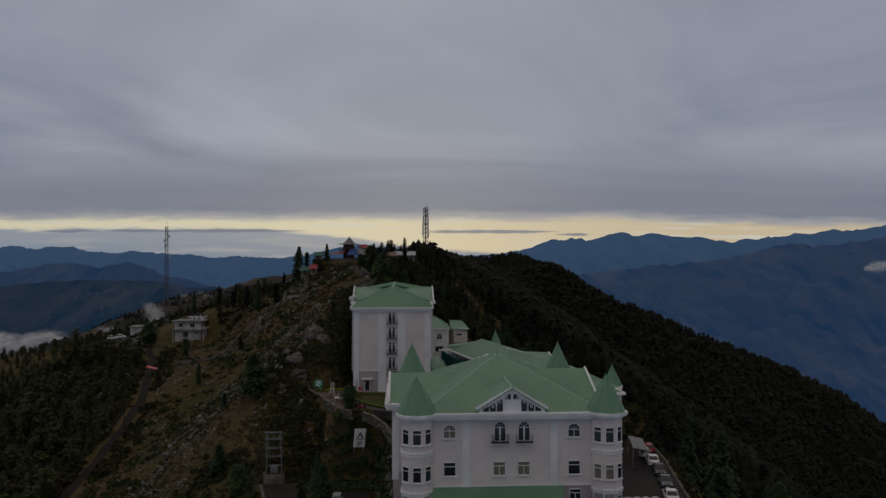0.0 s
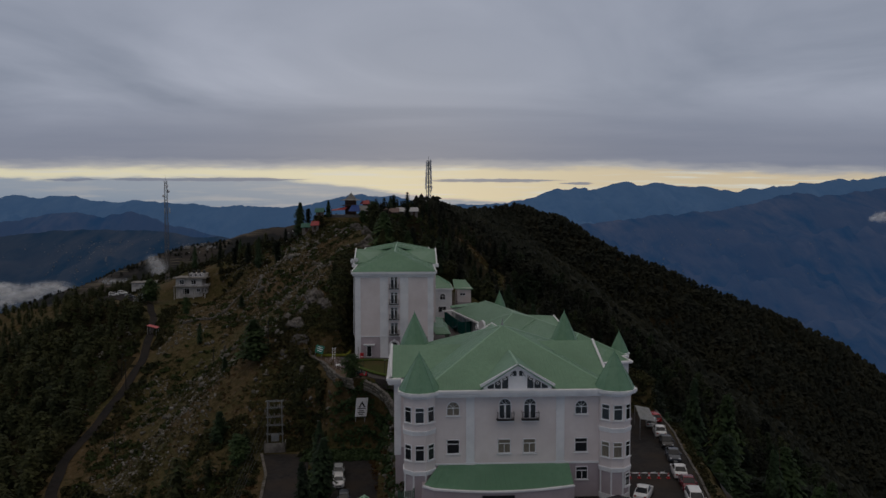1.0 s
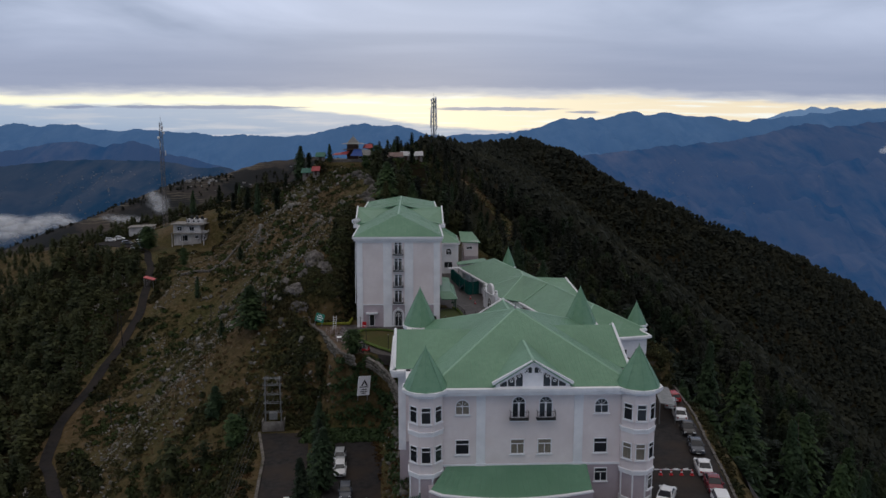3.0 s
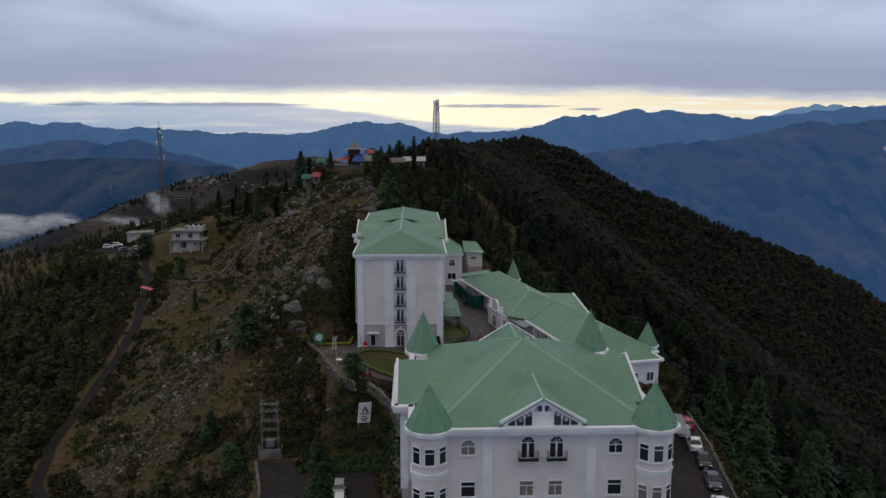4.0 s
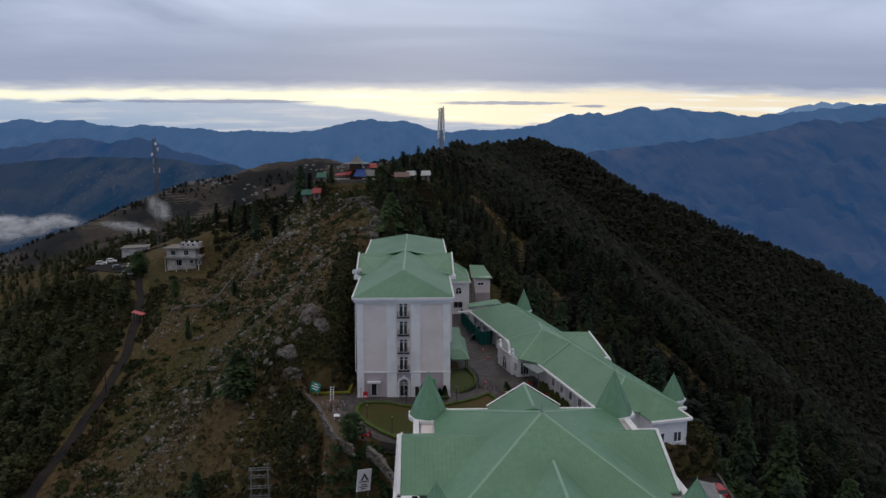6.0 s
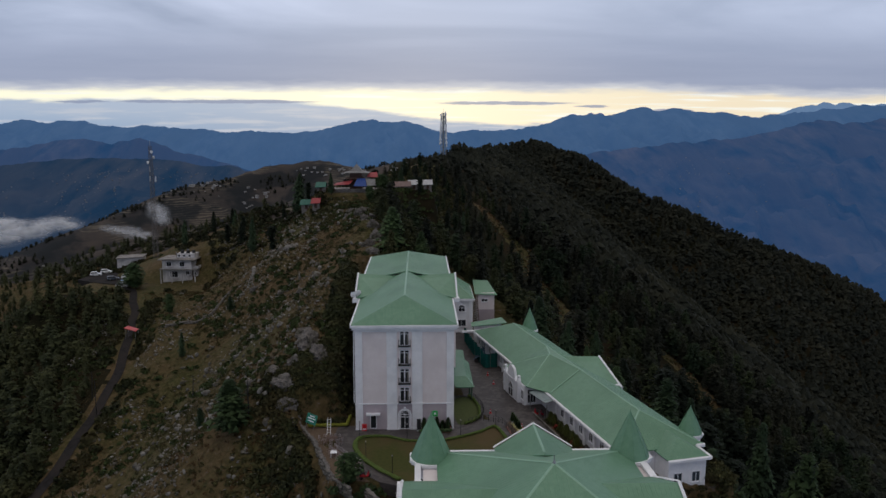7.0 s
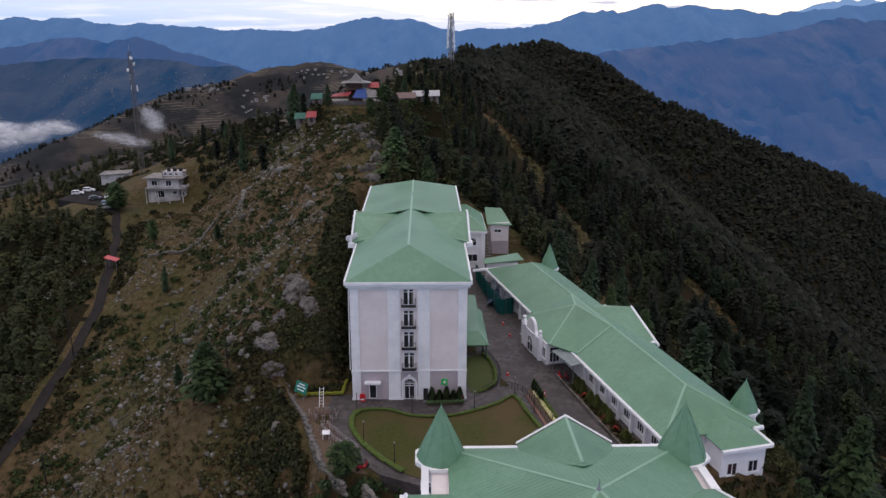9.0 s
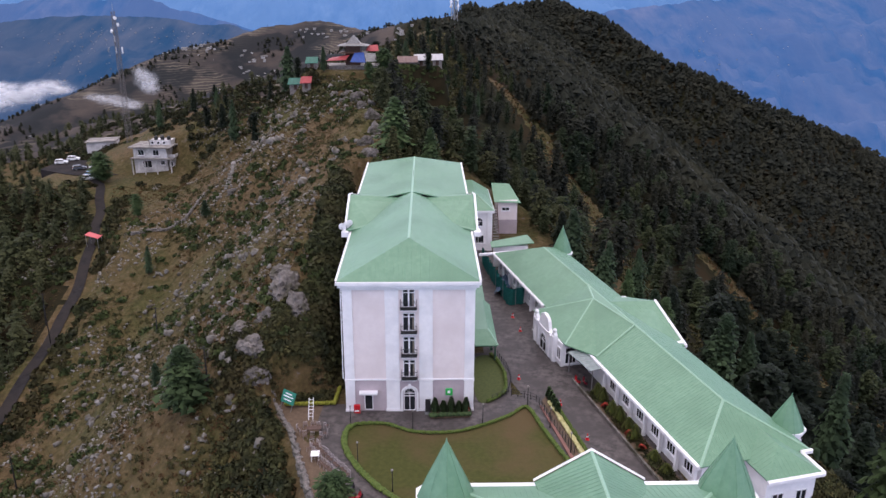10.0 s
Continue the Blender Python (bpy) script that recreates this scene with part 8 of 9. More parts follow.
def forest(name, spots, label, lo, hi, seed, mat, boughs=60, leaf=0.085, sp=0.30, simple=False, rounds=(0,)):
    r = random.Random(seed)
    protos = [conifer_arrays(seed + k, boughs, leaf, sp * (0.85 + 0.12 * k), 0.25, 2, "round" if k % 3 in rounds else "cedar") for k in range(6)]
    if simple:
        protos = [tuft_tree(seed + k) for k in range(6)]
    xs_, ys_ = np.array([s[0] for s in spots]), np.array([s[1] for s in spots])
    zs_ = height(xs_, ys_)
    out = []
    for x, y, z in zip(xs_, ys_, zs_):
        p = protos[r.randrange(6)]
        h = r.uniform(lo, hi) * (0.62 if 120 < y < 330 and x < crest_x(y) + 45 else 1.0); a = r.uniform(0, 6.28); c, s = math.cos(a), math.sin(a)
        w = h * r.uniform(0.66, 1.05) * (1.2 if simple else 1.0)
        q = p * np.array([w, w, h])
        out.append(np.stack([q[..., 0] * c - q[..., 1] * s + x, q[..., 0] * s + q[..., 1] * c + y, q[..., 2] + z - 0.3], -1))
    me = tri_mesh(name, np.concatenate(out), mat)
    return tagged(new(name, me), label, "forest", kind="stuff")


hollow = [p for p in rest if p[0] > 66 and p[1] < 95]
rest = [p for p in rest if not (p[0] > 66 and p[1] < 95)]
mid = [p for p in rest if math.hypot(p[0] - 2, p[1] + 100) < 320]
back = [p for p in rest if math.hypot(p[0] - 2, p[1] + 100) >= 320]
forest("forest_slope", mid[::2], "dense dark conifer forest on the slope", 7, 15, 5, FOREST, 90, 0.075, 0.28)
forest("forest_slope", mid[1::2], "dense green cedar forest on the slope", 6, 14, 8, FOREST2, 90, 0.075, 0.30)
shoulder = [(x, y) for x, y in ((rnd.uniform(-9, 34), rnd.uniform(60, 142)) for _ in range(1500)) if x > crest_x(y) + 4 and clear_of_buildings(x, y) and seg_dist(x, y, TRACK) > 6 and free(x, y, 2.9)]
forest("forest_shoulder", shoulder, "mixed conifers on the shoulder behind the hotel", 4, 9.5, 15, WESTWOOD, 130, 0.065, 0.30)
# the hollow's shade is carried by the darker needle colour
forest("forest_hollow", hollow, "deep shaded conifer forest in the hollow", 8, 16, 7, HOLLOW_SHADE, 70, 0.085, 0.32)
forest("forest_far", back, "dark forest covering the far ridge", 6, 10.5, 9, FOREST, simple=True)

# tall cedars standing out of the hollow below the drive
for x, y, h, k in ((71, 16, 32, 5), (78, 6, 30, 2), (66, 2, 27, 1), (87, 20, 30, 5), (93, 8, 28, 2), (75, -14, 27, 5), (64, -22, 23, 1), (83, -7, 27, 2), (100, 24, 29, 5), (69, 30, 29, 2), (60, -8, 21, 5), (57, 14, 19, 2)):
    tree(x, y, h, k, "tall green cedar rising from the hollow", "tall cedars", slim=0.60)

# single trees on the west side
WEST = [(-26.9, 3.1, 8.5, 5, 1.2), (-66.3, 96.1, 6, 3, 0.8), (-55.5, 70.4, 6.5, 2, 0.7), (-46.5, 83.3, 4, 1, 1), (-38.5, 148, 14, 2, 0.8), (-49.7, 125.9, 12, 2, 0.7), (-82.3, 164, 10, 2, 0.8), (-76.5, 182, 9, 0, 0.7), (-34, 140, 8, 4, 0.7), (-44, 150, 7, 0, 0.8), (-60, 160, 6, 4, 0.8),
        (-66, 172, 8, 2, 0.7), (-70, 186, 7, 0, 0.8), (-9.5, -40, 9, 2, 0.9), (-10.4, -32, 7, 0, 0.8), (-11.6, -25, 7, 2, 0.9), (-10.8, -47, 8, 0, 0.8), (-6.8, -17.6, 4.5, 3, 0.9), (-24, -24, 6, 3, 1), (-30, -12, 6, 1, 1), (-36, 18, 4, 1, 1), (-89, 133, 9, 3, 1), (-92, 136.5, 8, 1, 1),
        (-40, 108, 8, 4, 0.8), (-56, 140, 8, 0, 0.8), (-63, 149, 7, 4, 0.8), (-9.6, 138.5, 6.2, 3, 1.0), (-13.5, 133.5, 5, 3, 1.0), (-26, 136, 7, 2, 0.8), (-4.0, 152, 8, 2, 0.7), (12, 150, 8, 0, 0.8), (18, 158, 9, 2, 0.8), (-13, 156, 7, 4, 0.8), (2.6, 140, 6, 4, 0.7)]
for x, y, h, k, sl in WEST:
    tree(x, y, h, k, "single dark conifer among rocks and scrub", "western conifers", slim=sl)
wspots = []
for _ in range(26000):
    x, y = rnd.uniform(-210, -20), rnd.uniform(-110, 330)
    lane_x = float(np.interp(y, [p[1] for p in LANE[::-1]], [p[0] for p in LANE[::-1]]))
    ok = (x < lane_x - 3.2 and y < 125) or (y < 200 and x < -100 - 0.2 * (y - 125)) or (y > 150 and x < -60 and rnd.random() < 0.05) or (y < -20 and x < -22 and rnd.random() < 0.5)
    if not ok or not clear_of_buildings(x, y) or float(lane_blend(np.zeros(1), np.array([x]), np.array([y]))[1][0]) < 3.4:
        continue
    if x > lane_x - 3.2 and y < 125 and y > -20:
        continue
    if vnoise(np.array([x / 30.0]), np.array([y / 30.0]), 77)[0] < -0.26:
        continue
    if free(x, y, 3.1):
        wspots.append((x, y))
forest("forest_west", wspots, "mixed dark trees below the hillside road", 3, 9, 13, WESTWOOD, 40, 0.13, 0.36, rounds=(0, 1))
spur = []
for _ in range(7000):
    x, y = rnd.uniform(-420, 120), rnd.uniform(330, 900)
    if vnoise(np.array([x / 40.0]), np.array([y / 40.0]), 31)[0] > 0.12 and free(x, y, 3):
        spur.append((x, y))
forest("forest_spur", spur, "scattered dark trees on the far terraced spur", 2, 5, 17, FOREST, simple=True)


# ---- scrub and stones ----
def scatter_leaf(name, spots, size, mat, label, category, n_tri, seed, flat_=0.75):
    r = np.random.RandomState(seed)
    xs_, ys_ = np.array([s[0] for s in spots]), np.array([s[1] for s in spots])
    zs_ = height(xs_, ys_)
    n = len(spots)
    sz = r.uniform(size[0], size[1], n)
    d = r.normal(size=(n, n_tri, 3)); d /= np.linalg.norm(d, axis=-1, keepdims=True)
    d[..., 2] = np.abs(d[..., 2]) * flat_
    c = d * sz[:, None, None] * r.uniform(0.45, 1.0, (n, n_tri, 1))
    u = r.normal(size=(n, n_tri, 3)); u /= np.linalg.norm(u, axis=-1, keepdims=True)
    v = np.cross(u, d + 1e-3); v /= np.linalg.norm(v, axis=-1, keepdims=True)
    q = sz[:, None, None] * 0.42
    tri = np.stack([c - u * q * 0.6, c + u * q * 0.6, c + v * q * 1.2], 2)
    tri += np.stack([xs_, ys_, zs_], -1)[:, None, None, :]
    ob = new(name, tri_mesh(name, tri.reshape(-1, 3, 3).astype(np.float32), mat))
    return tagged(ob, label, category, kind="stuff")


def scatter_rock(name, spots, size, mat, label, seed):
    r = np.random.RandomState(seed)
    t = (1 + 5 ** 0.5) / 2
    ico = np.array([(-1, t, 0), (1, t, 0), (-1, -t, 0), (1, -t, 0), (0, -1, t), (0, 1, t), (0, -1, -t), (0, 1, -t), (t, 0, -1), (t, 0, 1), (-t, 0, -1), (-t, 0, 1)]) / 1.9
    fc = np.array([(0, 11, 5), (0, 5, 1), (0, 1, 7), (0, 7, 10), (0, 10, 11), (1, 5, 9), (5, 11, 4), (11, 10, 2), (10, 7, 6), (7, 1, 8), (3, 9, 4), (3, 4, 2), (3, 2, 6), (3, 6, 8), (3, 8, 9), (4, 9, 5), (2, 4, 11), (6, 2, 10), (8, 6, 7), (9, 8, 1)])
    xs_, ys_ = np.array([s[0] for s in spots]), np.array([s[1] for s in spots])
    n = len(spots)
    sz = size[0] + (size[1] - size[0]) * r.uniform(0, 1, n) ** 2.2
    P = ico[None] * r.uniform(0.62, 1.2, (n, 12, 1)) * sz[:, None, None] * np.stack([r.uniform(0.7, 1.6, n), r.uniform(0.45, 1.0, n), r.uniform(0.4, 1.0, n)], -1)[:, None, :]
    tilt, turn = r.normal(0.45, 0.35, n)[:, None], r.normal(0.9, 0.7, n)[:, None]
    P = np.stack([P[..., 0] * np.cos(tilt) + P[..., 2] * np.sin(tilt), P[..., 1], P[..., 2] * np.cos(tilt) - P[..., 0] * np.sin(tilt)], -1)
    P = np.stack([P[..., 0] * np.cos(turn) - P[..., 1] * np.sin(turn), P[..., 0] * np.sin(turn) + P[..., 1] * np.cos(turn), P[..., 2]], -1)
    P += np.stack([xs_, ys_, height(xs_, ys_) + sz * 0.15], -1)[:, None, :]
    V = P.reshape(-1, 3).astype(np.float32)
    F = (fc[None] + 12 * np.arange(n)[:, None, None]).reshape(-1, 3)
    me = bpy.data.meshes.new(name)
    me.vertices.add(len(V)); me.loops.add(3 * len(F)); me.polygons.add(len(F))
    me.vertices.foreach_set("co", V.reshape(-1))
    me.loops.foreach_set("vertex_index", F.reshape(-1).astype(np.int32))
    me.polygons.foreach_set("loop_start", np.arange(0, 3 * len(F), 3, dtype=np.int32))
    me.polygons.foreach_set("loop_total", np.full(len(F), 3, dtype=np.int32))
    me.materials.append(mat)
    me.update(calc_edges=True)
    return tagged(new(name, me), label, "rocks", kind="stuff")


def west_spots(n, seed, keep):
    r = np.random.RandomState(seed)
    x, y = r.uniform(-125, 14, n), r.uniform(-75, 175, n)
    cx = np.interp(y, [c[1] for c in CREST], [c[0] for c in CREST])
    lane = lane_blend(np.zeros(n), x, y)[1]
    ok = (x < cx + np.where(y > 55, 8, 3)) & (lane > 3.2) & keep(x, y, x - cx, r)
    pts = [(a, b) for a, b in zip(x[ok], y[ok]) if not ((-11.5 < a < 30 and -20 < b < 56) or (-23 < a < 3 and -75 < b < -18.5) or (-15.5 < a < -8 and -17 < b < 6) or (-30 < a < 8 and 135 < b < 152) or (-116 < a < -66 and 128 < b < 172) or (-1 < a < 40 and b < -18))]
    return pts


patch = lambda x, y, size, seed: vnoise(x / size, y / size, seed)
slope_rock = lambda x, y, d: -0.04 + 0.010 * np.maximum(-d - 50, 0) + 0.006 * np.maximum(-y, 0) - 0.10 * ((y > 35) & (d > -34))
rocks = west_spots(150000, 1, lambda x, y, d, r: (patch(x, y, 13, 5) + 0.5 * patch(x, y, 4, 6) > slope_rock(x, y, d)) & (r.uniform(size=len(x)) < 0.40))
scatter_rock("rocks", rocks, (0.09, 0.46), STONE, "grey stones strewn over the hillside", 2)
big = west_spots(5200, 3, lambda x, y, d, r: (patch(x, y, 17, 8) + 0.3 * patch(x, y, 5, 9) > 0.08) & (d > -45) & (y > -5))
scatter_rock("boulders", big, (0.3, 0.95), STONE, "larger grey boulders among the scrub", 4)
crags = west_spots(9000, 41, lambda x, y, d, r: (y > 50) & (y < 132) & (d > -26) & (patch(x, y, 11, 43) + 0.6 * patch(x, y, 4, 47) > 0.04) & (r.uniform(size=len(x)) < 0.42))
scatter_rock("crags", crags, (0.35, 1.6), STONE, "large pale boulders along the crest", 42)
crest_bush = west_spots(12000, 44, lambda x, y, d, r: (y > 48) & (d > -30) & (patch(x, y, 8, 45) + 0.5 * patch(x, y, 3, 48) > -0.06) & (r.uniform(size=len(x)) < 0.42))
scatter_leaf("crest_bushes", crest_bush, (0.4, 1.3), GREENB, "green bushes between the crest boulders", "bushes", 36, 46)
r5 = np.random.RandomState(50)
bank_w = [(x, y) for x, y in zip(r5.uniform(-26, -9, 2400), r5.uniform(-36, 2, 2400)) if x < float(np.interp(y, [-36, -19.6, -16.8, -11, -5, 0, 4], [-22.5, -13.5, -9.0, -11.0, -12.9, -15.4, -17.2])) - 1.2 and not (x > -22.5 and y < -19)]
scatter_leaf("bank_scrub", bank_w[0::3], (0.25, 0.9), SHRUB, "olive scrub on the bank below the terrace", "scrub", 26, 51)
scatter_leaf("bank_grass", bank_w[1::3], (0.2, 0.6), BRACKEN, "brown grass on the bank below the terrace", "grass", 14, 52)
scatter_rock("bank_stones", bank_w[2::3][:260], (0.12, 0.6), STONE, "grey stones in the bank below the terrace", 53)
bush = west_spots(90000, 5, lambda x, y, d, r: (patch(x, y, 9, 11) + 0.5 * patch(x, y, 3, 12) > -0.02) & (r.uniform(size=len(x)) < 0.38))
scatter_leaf("scrub", bush, (0.22, 0.72), SHRUB, "low olive green scrub on the hillside", "scrub", 16, 6)
tuft = west_spots(110000, 7, lambda x, y, d, r: (patch(x, y, 18, 15) > -0.22) & (r.uniform(size=len(x)) < 0.42))
scatter_leaf("dry_grass", tuft, (0.14, 0.42), DRY, "tufts of dry brown grass", "grass", 7, 8)
rusty = west_spots(40000, 21, lambda x, y, d, r: (patch(x, y, 24, 33) + 0.3 * patch(x, y, 6, 34) > 0.10) & (r.uniform(size=len(x)) < 0.42))
scatter_leaf("bracken", rusty, (0.2, 0.6), BRACKEN, "rust brown bracken patches", "bracken", 12, 22)
fern = west_spots(22000, 9, lambda x, y, d, r: (patch(x, y, 15, 19) + 0.8 * patch(x, y, 3, 20) > 0.06) & (r.uniform(size=len(x)) < 0.36))
scatter_leaf("bushes", fern, (0.35, 1.25), GREENB, "dark green bushes on the slope", "bushes", 46, 10)
r3 = np.random.RandomState(17)
shade = [(x, y) for x, y in zip(r3.uniform(-14, -8.6, 700), r3.uniform(6, 48, 700))]
scatter_leaf("thicket", shade, (0.5, 1.4), THICKET, "dense dark thicket on the bank", "thicket", 60, 18)
near_bank = [(x, y) for x, y in zip(r3.uniform(-34, -9, 2600), r3.uniform(-34, -2, 2600)) if seg_dist(x, y, [(-17.2, 4), (-12.9, -5), (-9, -16.8), (-6, -20)]) > 1.2 and not (x > -22.5 and y < -19) and x < -10.6 - (y + 5) * -0.30] + [(x, y) for x, y in zip(r3.uniform(-60, -22, 1500), r3.uniform(-75, -5, 1500))]
wall_x = lambda y: float(np.interp(y, [-34, -19.6, -16.8, -11, -5, 0, 4, 9], [-12, -10.5, -9.0, -11.0, -12.9, -15.4, -17.2, -18.5]))
near_bank = [(x, y) for x, y in near_bank if x < wall_x(y) - 0.9 and vnoise(np.array([x / 5.0]), np.array([y / 5.0]), 91)[0] > 0.12]
scatter_leaf("bushes", near_bank[::2], (0.35, 1.25), THICKET, "dark bushes on the bank below the terrace", "bushes", 60, 19)
scatter_leaf("bushes", near_bank[1::2], (0.3, 1.1), SHRUB, "olive bushes on the bank below the terrace", "bushes", 50, 20)
# the little bank between the rocks and the golden hedge
hedge_bank = [(x, y) for x, y in zip(r3.uniform(-18.0, -9.0, 900), r3.uniform(2.2, 14, 900)) if y > 5.4 or x < -9.6]
scatter_leaf("bank_scrub", hedge_bank[::2], (0.25, 0.8), SHRUB, "olive scrub on the bank beside the tower", "scrub", 30, 61)
scatter_leaf("bank_bushes", hedge_bank[1::2], (0.3, 0.9), THICKET, "dark bushes on the bank beside the tower", "bushes", 40, 62)
# bare strips on the wooded slope: bracken, scrub and a few stones
strip_ = []
for line, wd_ in ((TRACK, 6.0), (GULLY, 4.5)):
    for x, y, a in run_along(line, 0.6):
        for k in range(4):
            o = r3.normal(0, wd_ * 0.5)
            strip_.append((x - math.sin(a) * o, y + math.cos(a) * o))
scatter_leaf("strip_bracken", strip_[::2], (0.3, 0.8), BRACKEN, "brown bracken on the bare strips of the slope", "bracken", 20, 63)
scatter_leaf("strip_scrub", strip_[1::4], (0.3, 1.1), THICKET, "dark scrub on the bare strips of the slope", "scrub", 36, 64)
scatter_rock("strip_stones", strip_[3::10], (0.2, 0.6), STONE, "pale stones on the bare strips of the slope", 65)
# undergrowth round the buildings on the east bank
r2 = np.random.RandomState(4)
under = []
for x, y in zip(r2.uniform(30, 120, 9000), r2.uniform(-90, 130, 9000)):
    wv, ws = x * 0.974 + y * 0.228, x * 0.228 - y * 0.974
    if (20 < wv < 39 and -48 < ws < 25) or (x < 46.8 and y < -14):
        continue
    under.append((x, y))
scatter_leaf("undergrowth", under[:4200], (0.5, 1.4), SHRUB, "undergrowth on the bank below the hotel", "scrub", 26, 12)
bank = [(x, y) for x, y in zip(r2.uniform(-14, 2.0, 1500), r2.uniform(-24, -17.8, 1500)) if x < 0.4 - (y + 18) * -0.2][:900] + [(x, y) for x, y in zip(r2.uniform(-11.8, -9.6, 500), r2.uniform(-58, -22, 500))] + [(x, y) for x, y in zip(r2.uniform(-2.5, 1.6, 170), r2.uniform(-48, -20, 170)) if x > -2.2 + (-y - 20) * 0.10]
wallside = []
for x, y, a in run_along([(-19.5, 9), (-18.0, 4), (-16.4, 0), (-13.9, -5), (-12.0, -11), (-10.2, -17), (-9.5, -22)], 0.35):
    for k in range(3):
        wallside.append((x - 0.6 - 4.5 * r2.uniform() ** 1.5, y + r2.uniform(-1.5, 1.0)))
scatter_leaf("bushes", wallside, (0.4, 1.2), THICKET, "dark bushes below the terrace wall", "bushes", 50, 27)
edge = []
for x, y, a in run_along(KERB, 0.5):
    edge += [(x + 0.5 + 1.0 * r2.uniform(), y + r2.uniform(-0.4, 0.4)), (x + 5.0 + 5 * r2.uniform(), y + r2.uniform(-0.4, 0.4)), (x + 4.6 + 3 * r2.uniform(), y + r2.uniform(-0.4, 0.4))]
verge = []
for x, y, a in run_along([(p[0], p[1]) for p in LANE[2:]], 0.8):
    for k in range(3):
        o = (2.2 + 4.5 * r2.uniform() ** 1.6) * (1 if r2.uniform() < 0.5 else -1)
        if float(vnoise(np.array([x / 9.0]), np.array([y / 9.0]), 66 + int(o > 0))[0]) > -0.1:
            verge.append((x - math.sin(a) * o, y + math.cos(a) * o))
scatter_leaf("roadside_bushes", verge, (0.5, 1.8), THICKET, "dark bushes along the hillside road", "bushes", 60, 30)
scatter_leaf("kerb_plants", edge, (0.25, 0.75), THICKET, "weeds and bushes beyond the kerb", "plants", 40, 28)
rub = [(x, y) for x, y in zip(r2.uniform(-2.4, 1.6, 420), r2.uniform(-50, -20, 420)) if x > -2.4 + (-y - 20) * 0.08]
scatter_rock("bank_rubble", rub, (0.15, 0.7), STONE, "pale rubble stones in the bank above the road", 29)
scatter_leaf("bank_plants", bank, (0.4, 1.1), HEDGE2, "leafy plants on the bank below the terrace", "plants", 30, 14)


outer = [(x, y) for x, y in zip(r2.uniform(-34, -17.5, 2200), r2.uniform(-80, -19.5, 2200)) if x < float(np.interp(y, [-72, -48, -30, -20], [-21.2, -17.4, -19.4, -21.8])) - 0.5]
scatter_leaf("outer_scrub", outer[0::3], (0.3, 1.1), THICKET, "dark scrub beside the outer road", "scrub", 36, 81)
scatter_leaf("outer_grass", outer[1::3], (0.25, 0.7), SHRUB, "olive growth beside the outer road", "scrub", 24, 82)
scatter_leaf("outer_bracken", outer[2::3], (0.25, 0.7), BRACKEN, "brown bracken beside the outer road", "bracken", 18, 83)
brown = [(x, y) for x, y in zip(r2.uniform(-5.5, 1.8, 500), r2.uniform(-50, -19, 500)) if x > -4.6 + (-y - 20) * 0.16]
scatter_leaf("bank_bracken", brown, (0.25, 0.75), BRACKEN, "rust brown growth on the bank above the road", "bracken", 22, 84)


knoll = [(x, y) for x, y in zip(r2.uniform(30, 49, 4200), r2.uniform(-26, -8, 4200))]
knoll_z = height(np.array([p[0] for p in knoll]), np.array([p[1] for p in knoll]))
knoll = [p for p, z in zip(knoll, knoll_z) if z > -6.5 and not (20 < p[0] * 0.974 + p[1] * 0.228 < 38.6 and p[0] * 0.228 - p[1] * 0.974 < (24.3 if p[0] * 0.974 + p[1] * 0.228 < 36.4 else 21.6))] + [p for p in knoll if p[0] > 46.5]
scatter_leaf("knoll_scrub", knoll[::2], (0.3, 0.9), THICKET, "dark scrub on the bank below the wing", "scrub", 36, 91)
scatter_leaf("knoll_bushes", knoll[1::2], (0.25, 0.8), SHRUB, "olive scrub on the bank below the wing", "scrub", 26, 92)


# bushes over the hilltop
top = [(x, y) for x, y in zip(r2.uniform(-34, 40, 2600), r2.uniform(108, 215, 2600)) if not (-28 < x < 8.5 and 134.5 < y < 150) and x < crest_x(y) + 26 and x > crest_x(y) - 14]
scatter_leaf("hilltop_scrub", top, (0.5, 1.6), SHRUB, "bushes and scrub on the hilltop", "scrub", 40, 25)
front = [(x, y) for x, y in zip(r2.uniform(-12, 14, 420), r2.uniform(122, 141, 420))]
scatter_leaf("hilltop_bushes", front, (0.5, 1.5), GREENB, "dark bushes below the hilltop huts", "bushes", 46, 26)


behind = [(x, y) for x, y in zip(r2.uniform(-135, -26, 2600), r2.uniform(128, 240, 2600)) if not (-112 < x < -69 and 129 < y < 157) and vnoise(np.array([x / 12.0]), np.array([y / 12.0]), 88)[0] > -0.15]
scatter_leaf("hillside_bushes", behind, (0.5, 2.0), THICKET, "dark bushes on the hill behind the house", "bushes", 50, 31)


bed = []
for k in range(260):
    p = w(r2.uniform(22.7, 24.2), r2.uniform(-0.5, 19.5), 0)
    bed.append((p[0], p[1]))


def bed_plants():
    r = np.random.RandomState(71)
    tris = []
    for x, y in bed:
        h_ = r.uniform(0.12, 0.45)
        for k in range(16):
            a, o = r.uniform(0, 6.28), r.uniform(0.05, 0.35)
            c = np.array((x + o * math.cos(a), y + o * math.sin(a), -1.1 + h_ * r.uniform(0.2, 1)))
            tris.append([c + r.normal(0, 0.10, 3) for _ in range(3)])
    return tagged(new("bed_plants", tri_mesh("bed_plants", np.array(tris, dtype=np.float32), THICKET)), "low dark plants in the bed beside the wing", "plants", kind="stuff")


bed_plants()

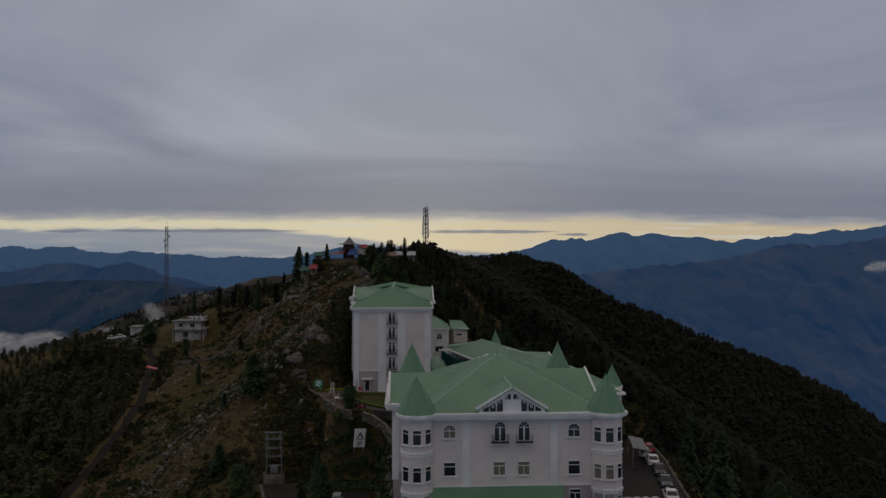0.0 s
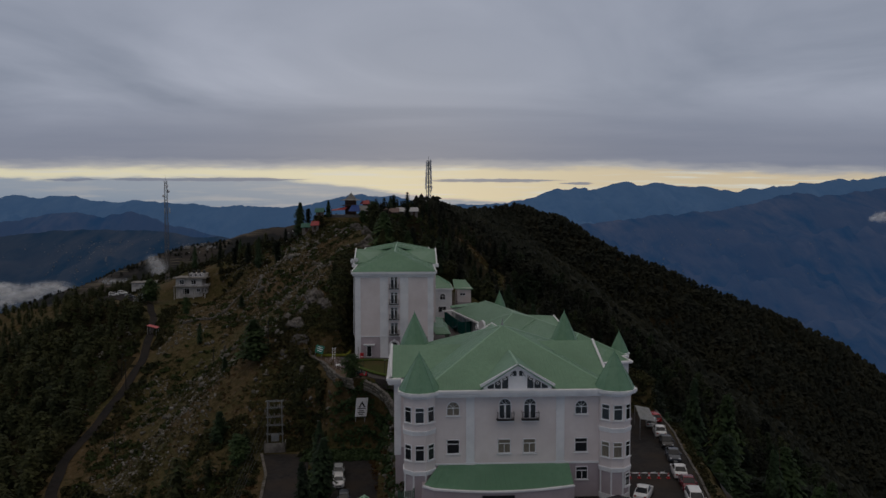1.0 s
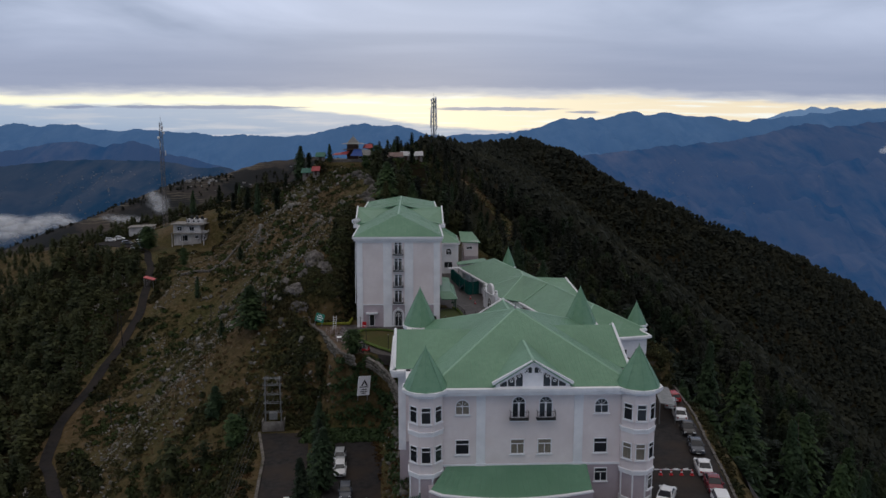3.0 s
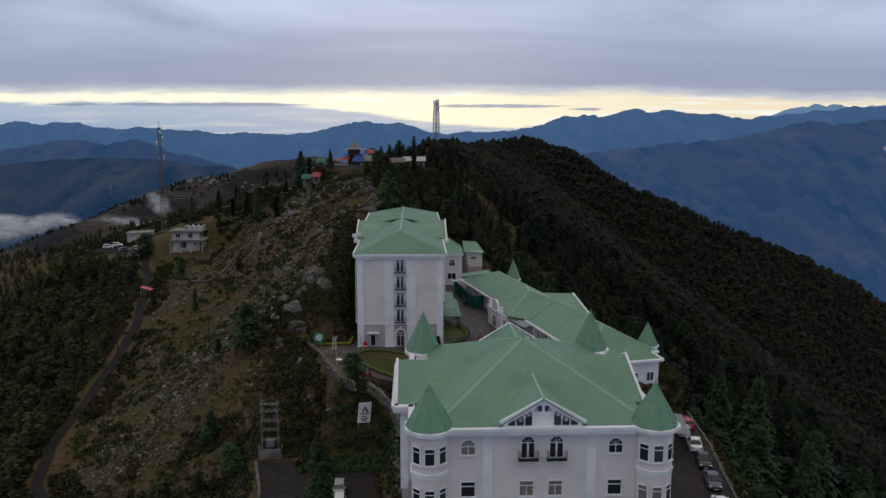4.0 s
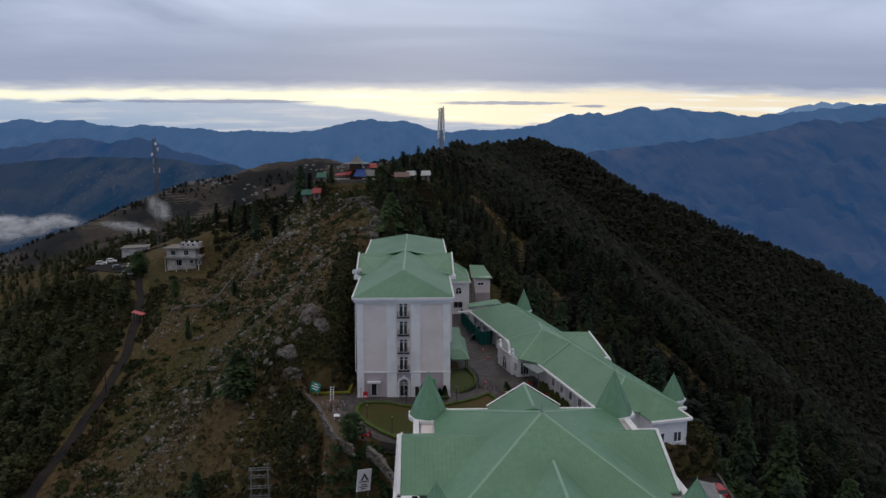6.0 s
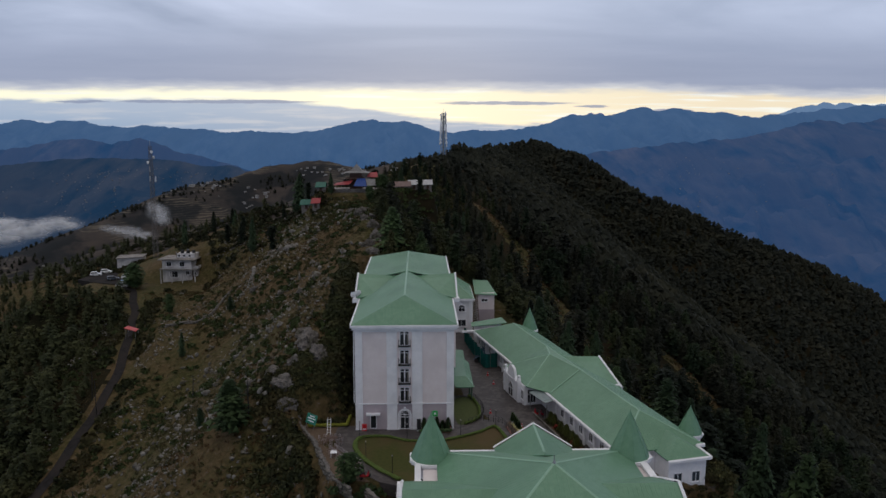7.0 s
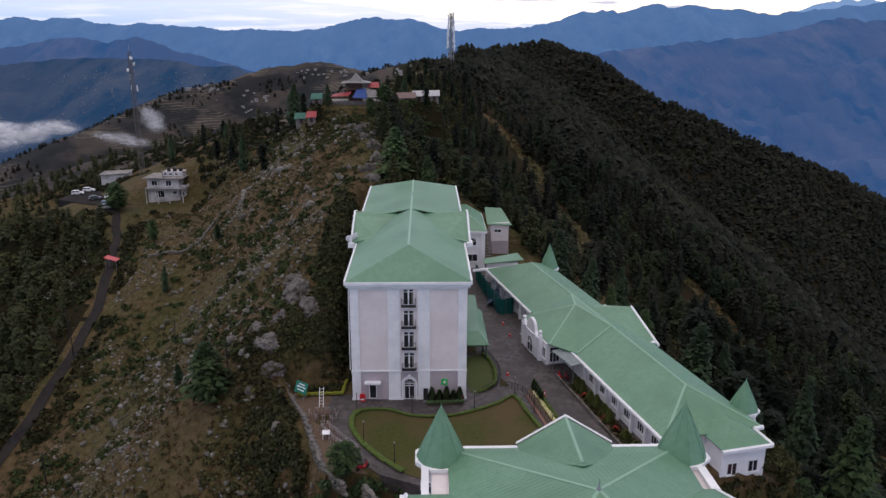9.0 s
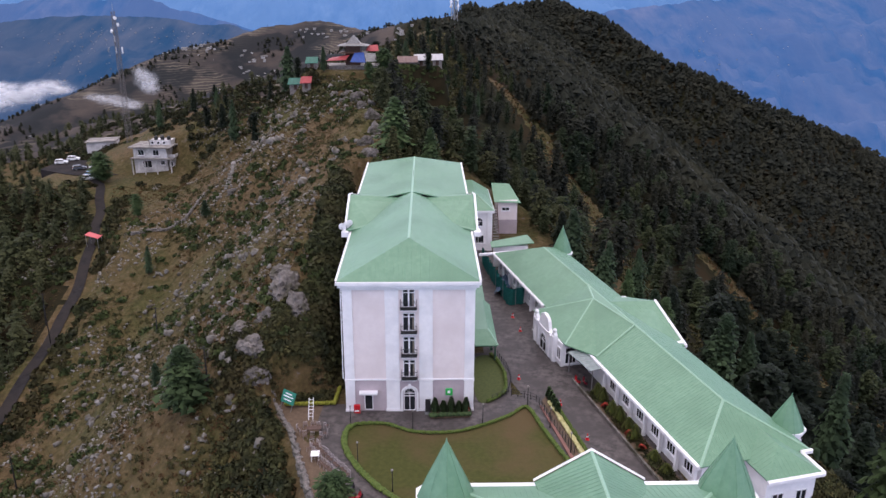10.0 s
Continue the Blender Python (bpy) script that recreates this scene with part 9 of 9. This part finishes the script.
# ---- rock outcrops ----
def outcrop(x, y, z, sx, sy, sz, seed, turn=0):
    """Tilted beds of rock, broken into blocks."""
    bm = bmesh.new()
    bmesh.ops.create_icosphere(bm, subdivisions=4, radius=1.0)
    bed = Vector((0.45, 0.2, 0.87)).normalized()
    for v in bm.verts:
        p = v.co.copy()
        big = noise.fractal(p * 1.1 + Vector((seed, 0, 0)), 1.3, 2.0, 4)
        h_ = p.dot(bed) * 4.5 + 0.8 * noise.noise(p * 1.7 + Vector((0, seed, 0)))
        ledge = (h_ - math.floor(h_)) ** 3 - 0.3
        d, _ = noise.voronoi(p * 2.6 + Vector((seed, seed, 0)))
        crack = max(0.0, 0.10 - (d[1] - d[0])) * 2.2
        v.co = Vector((p.x * sx, p.y * sy, p.z * sz)) * (1 + 0.30 * big + 0.13 * ledge - 0.7 * crack + 0.03 * noise.noise(p * 9))
    ob = part("rock_outcrop", bm, STONE2, at=facing(x, y, z, turn))
    return tagged(ob, "craggy grey rock outcrop beside the tower", "rock", "rock outcrops")


for k, (x, y, dz, sx, sy, sz) in enumerate(((-16.4, 15.5, -0.3, 2.0, 3.4, 2.6), (-14.4, 11.5, -0.9, 1.7, 3.0, 2.3), (-17.8, 9.5, -0.9, 1.5, 2.0, 1.7), (-19.4, 6.0, -0.6, 1.5, 2.4, 1.7), (-18.3, 2.8, -0.5, 1.1, 1.8, 1.5), (-20.8, 9.0, -0.4, 1.6, 1.6, 1.2), (-17.6, 20.0, -0.5, 1.6, 2.0, 1.4), (-8.5, 62, -0.5, 1.5, 2.0, 1.8), (-10, 69, -0.4, 1.8, 1.7, 1.6),
                                             (-8.5, 77, -0.3, 1.4, 1.8, 2.2), (-9.5, 84, -0.4, 1.8, 1.6, 1.9), (-12, 92, -0.4, 1.5, 1.8, 1.6), (-14, 103, -0.3, 2.0, 1.8, 1.8), (-18, 118, -0.3, 1.5, 1.8, 1.7), (-26, 95, -0.4, 1.4, 1.2, 1.1), (-36, 100, -0.4, 1.6, 1.2, 1.1), (-42, 118, -0.3, 1.6, 1.4, 1.4), (-31, 72, -0.4, 1.5, 1.0, 0.9), (-40, 84, -0.4, 1.4, 1.0, 1.0), (-24, 60, -0.4, 1.5, 1.1, 1.0))):
    outcrop(x, y, z_at(x, y) + dz, sx, sy, sz, k * 3.7, 20 * k)


# ---- mist ----
def vapour(name, alpha):
    """Vapour that thins out towards the rim of its puff."""
    m = bpy.data.materials.new(name)
    m.use_nodes = True
    nt = m.node_tree
    N, L = nt.nodes.new, nt.links.new
    p = nt.nodes["Principled BSDF"]
    p.inputs["Base Color"].default_value = (0.9, 0.91, 0.93, 1)
    p.inputs["Roughness"].default_value = 1.0
    p.inputs["Specular IOR Level"].default_value = 0.0
    tc = N("ShaderNodeTexCoord")
    flat_ = N("ShaderNodeVectorMath"); flat_.operation = "MULTIPLY"; flat_.inputs[1].default_value = (1, 0, 1)
    ln = N("ShaderNodeVectorMath"); ln.operation = "LENGTH"
    fall = N("ShaderNodeMapRange"); fall.interpolation_type = "SMOOTHSTEP"
    fall.inputs["From Min"].default_value, fall.inputs["From Max"].default_value = 0.95, 0.15
    n = N("ShaderNodeTexNoise"); n.inputs["Scale"].default_value, n.inputs["Detail"].default_value = 1.7, 5
    oi = N("ShaderNodeObjectInfo"); off = N("ShaderNodeVectorMath"); off.operation = "ADD"
    far_ = N("ShaderNodeMath"); far_.operation = "MULTIPLY"; far_.inputs[1].default_value = 40.0
    mr = N("ShaderNodeMapRange")
    mr.inputs["From Min"].default_value, mr.inputs["From Max"].default_value, mr.inputs["To Max"].default_value = 0.28, 0.60, alpha
    mul = N("ShaderNodeMath"); mul.operation = "MULTIPLY"
    L(tc.outputs["Object"], flat_.inputs[0]); L(flat_.outputs[0], ln.inputs[0]); L(ln.outputs["Value"], fall.inputs["Value"])
    L(oi.outputs["Random"], far_.inputs[0]); L(tc.outputs["Object"], off.inputs[0]); L(far_.outputs[0], off.inputs[1]); L(off.outputs[0], n.inputs["Vector"])
    L(n.outputs["Fac"], mr.inputs["Value"]); L(mr.outputs[0], mul.inputs[0]); L(fall.outputs[0], mul.inputs[1]); L(mul.outputs[0], p.inputs["Alpha"])
    return m


bm = bmesh.new()
bmesh.ops.create_icosphere(bm, subdivisions=4, radius=1.0)
PUFF = bpy.data.meshes.new("puff"); bm.to_mesh(PUFF); bm.free()
for f in PUFF.polygons:
    f.use_smooth = True


def mist(name, spots, label, alpha):
    me = PUFF.copy(); me.materials.append(vapour(name + "_vapour", alpha))
    top_ = thing(name, label, "mist")
    for x, y, z, sx, sz in spots:
        o = new("puff", me)
        o.parent = top_
        o.matrix_basis = Matrix.Translation((x, y, z)) @ Matrix.Diagonal((sx, sx * 0.3, sz, 1))
        o.visible_shadow = False


rnd = random.Random(8)
mist("valley_mist", [(-700, 1040, -128, 70, 20), (-640, 1046, -112, 62, 22), (-590, 1040, -100, 55, 20), (-545, 1052, -93, 46, 15), (-612, 1030, -92, 36, 15), (-668, 1034, -104, 40, 14)], "bank of white mist lying in the valley", 1.0)
mist("mist_puff", [(-206, 500, -19, 12, 9), (-202, 496, -24, 10, 7), (-211, 504, -14, 8, 6), (-232, 500, -34, 17, 6), (-218, 498, -37, 14, 5), (-246, 503, -32, 11, 4)], "small white puffs of mist over the spur", 0.42)
mist("cloud_scrap", [(1640, 2400, -2, 44, 26), (1668, 2390, 6, 30, 22), (1612, 2405, -8, 26, 14)], "small white scrap of cloud before the mountains", 0.8)
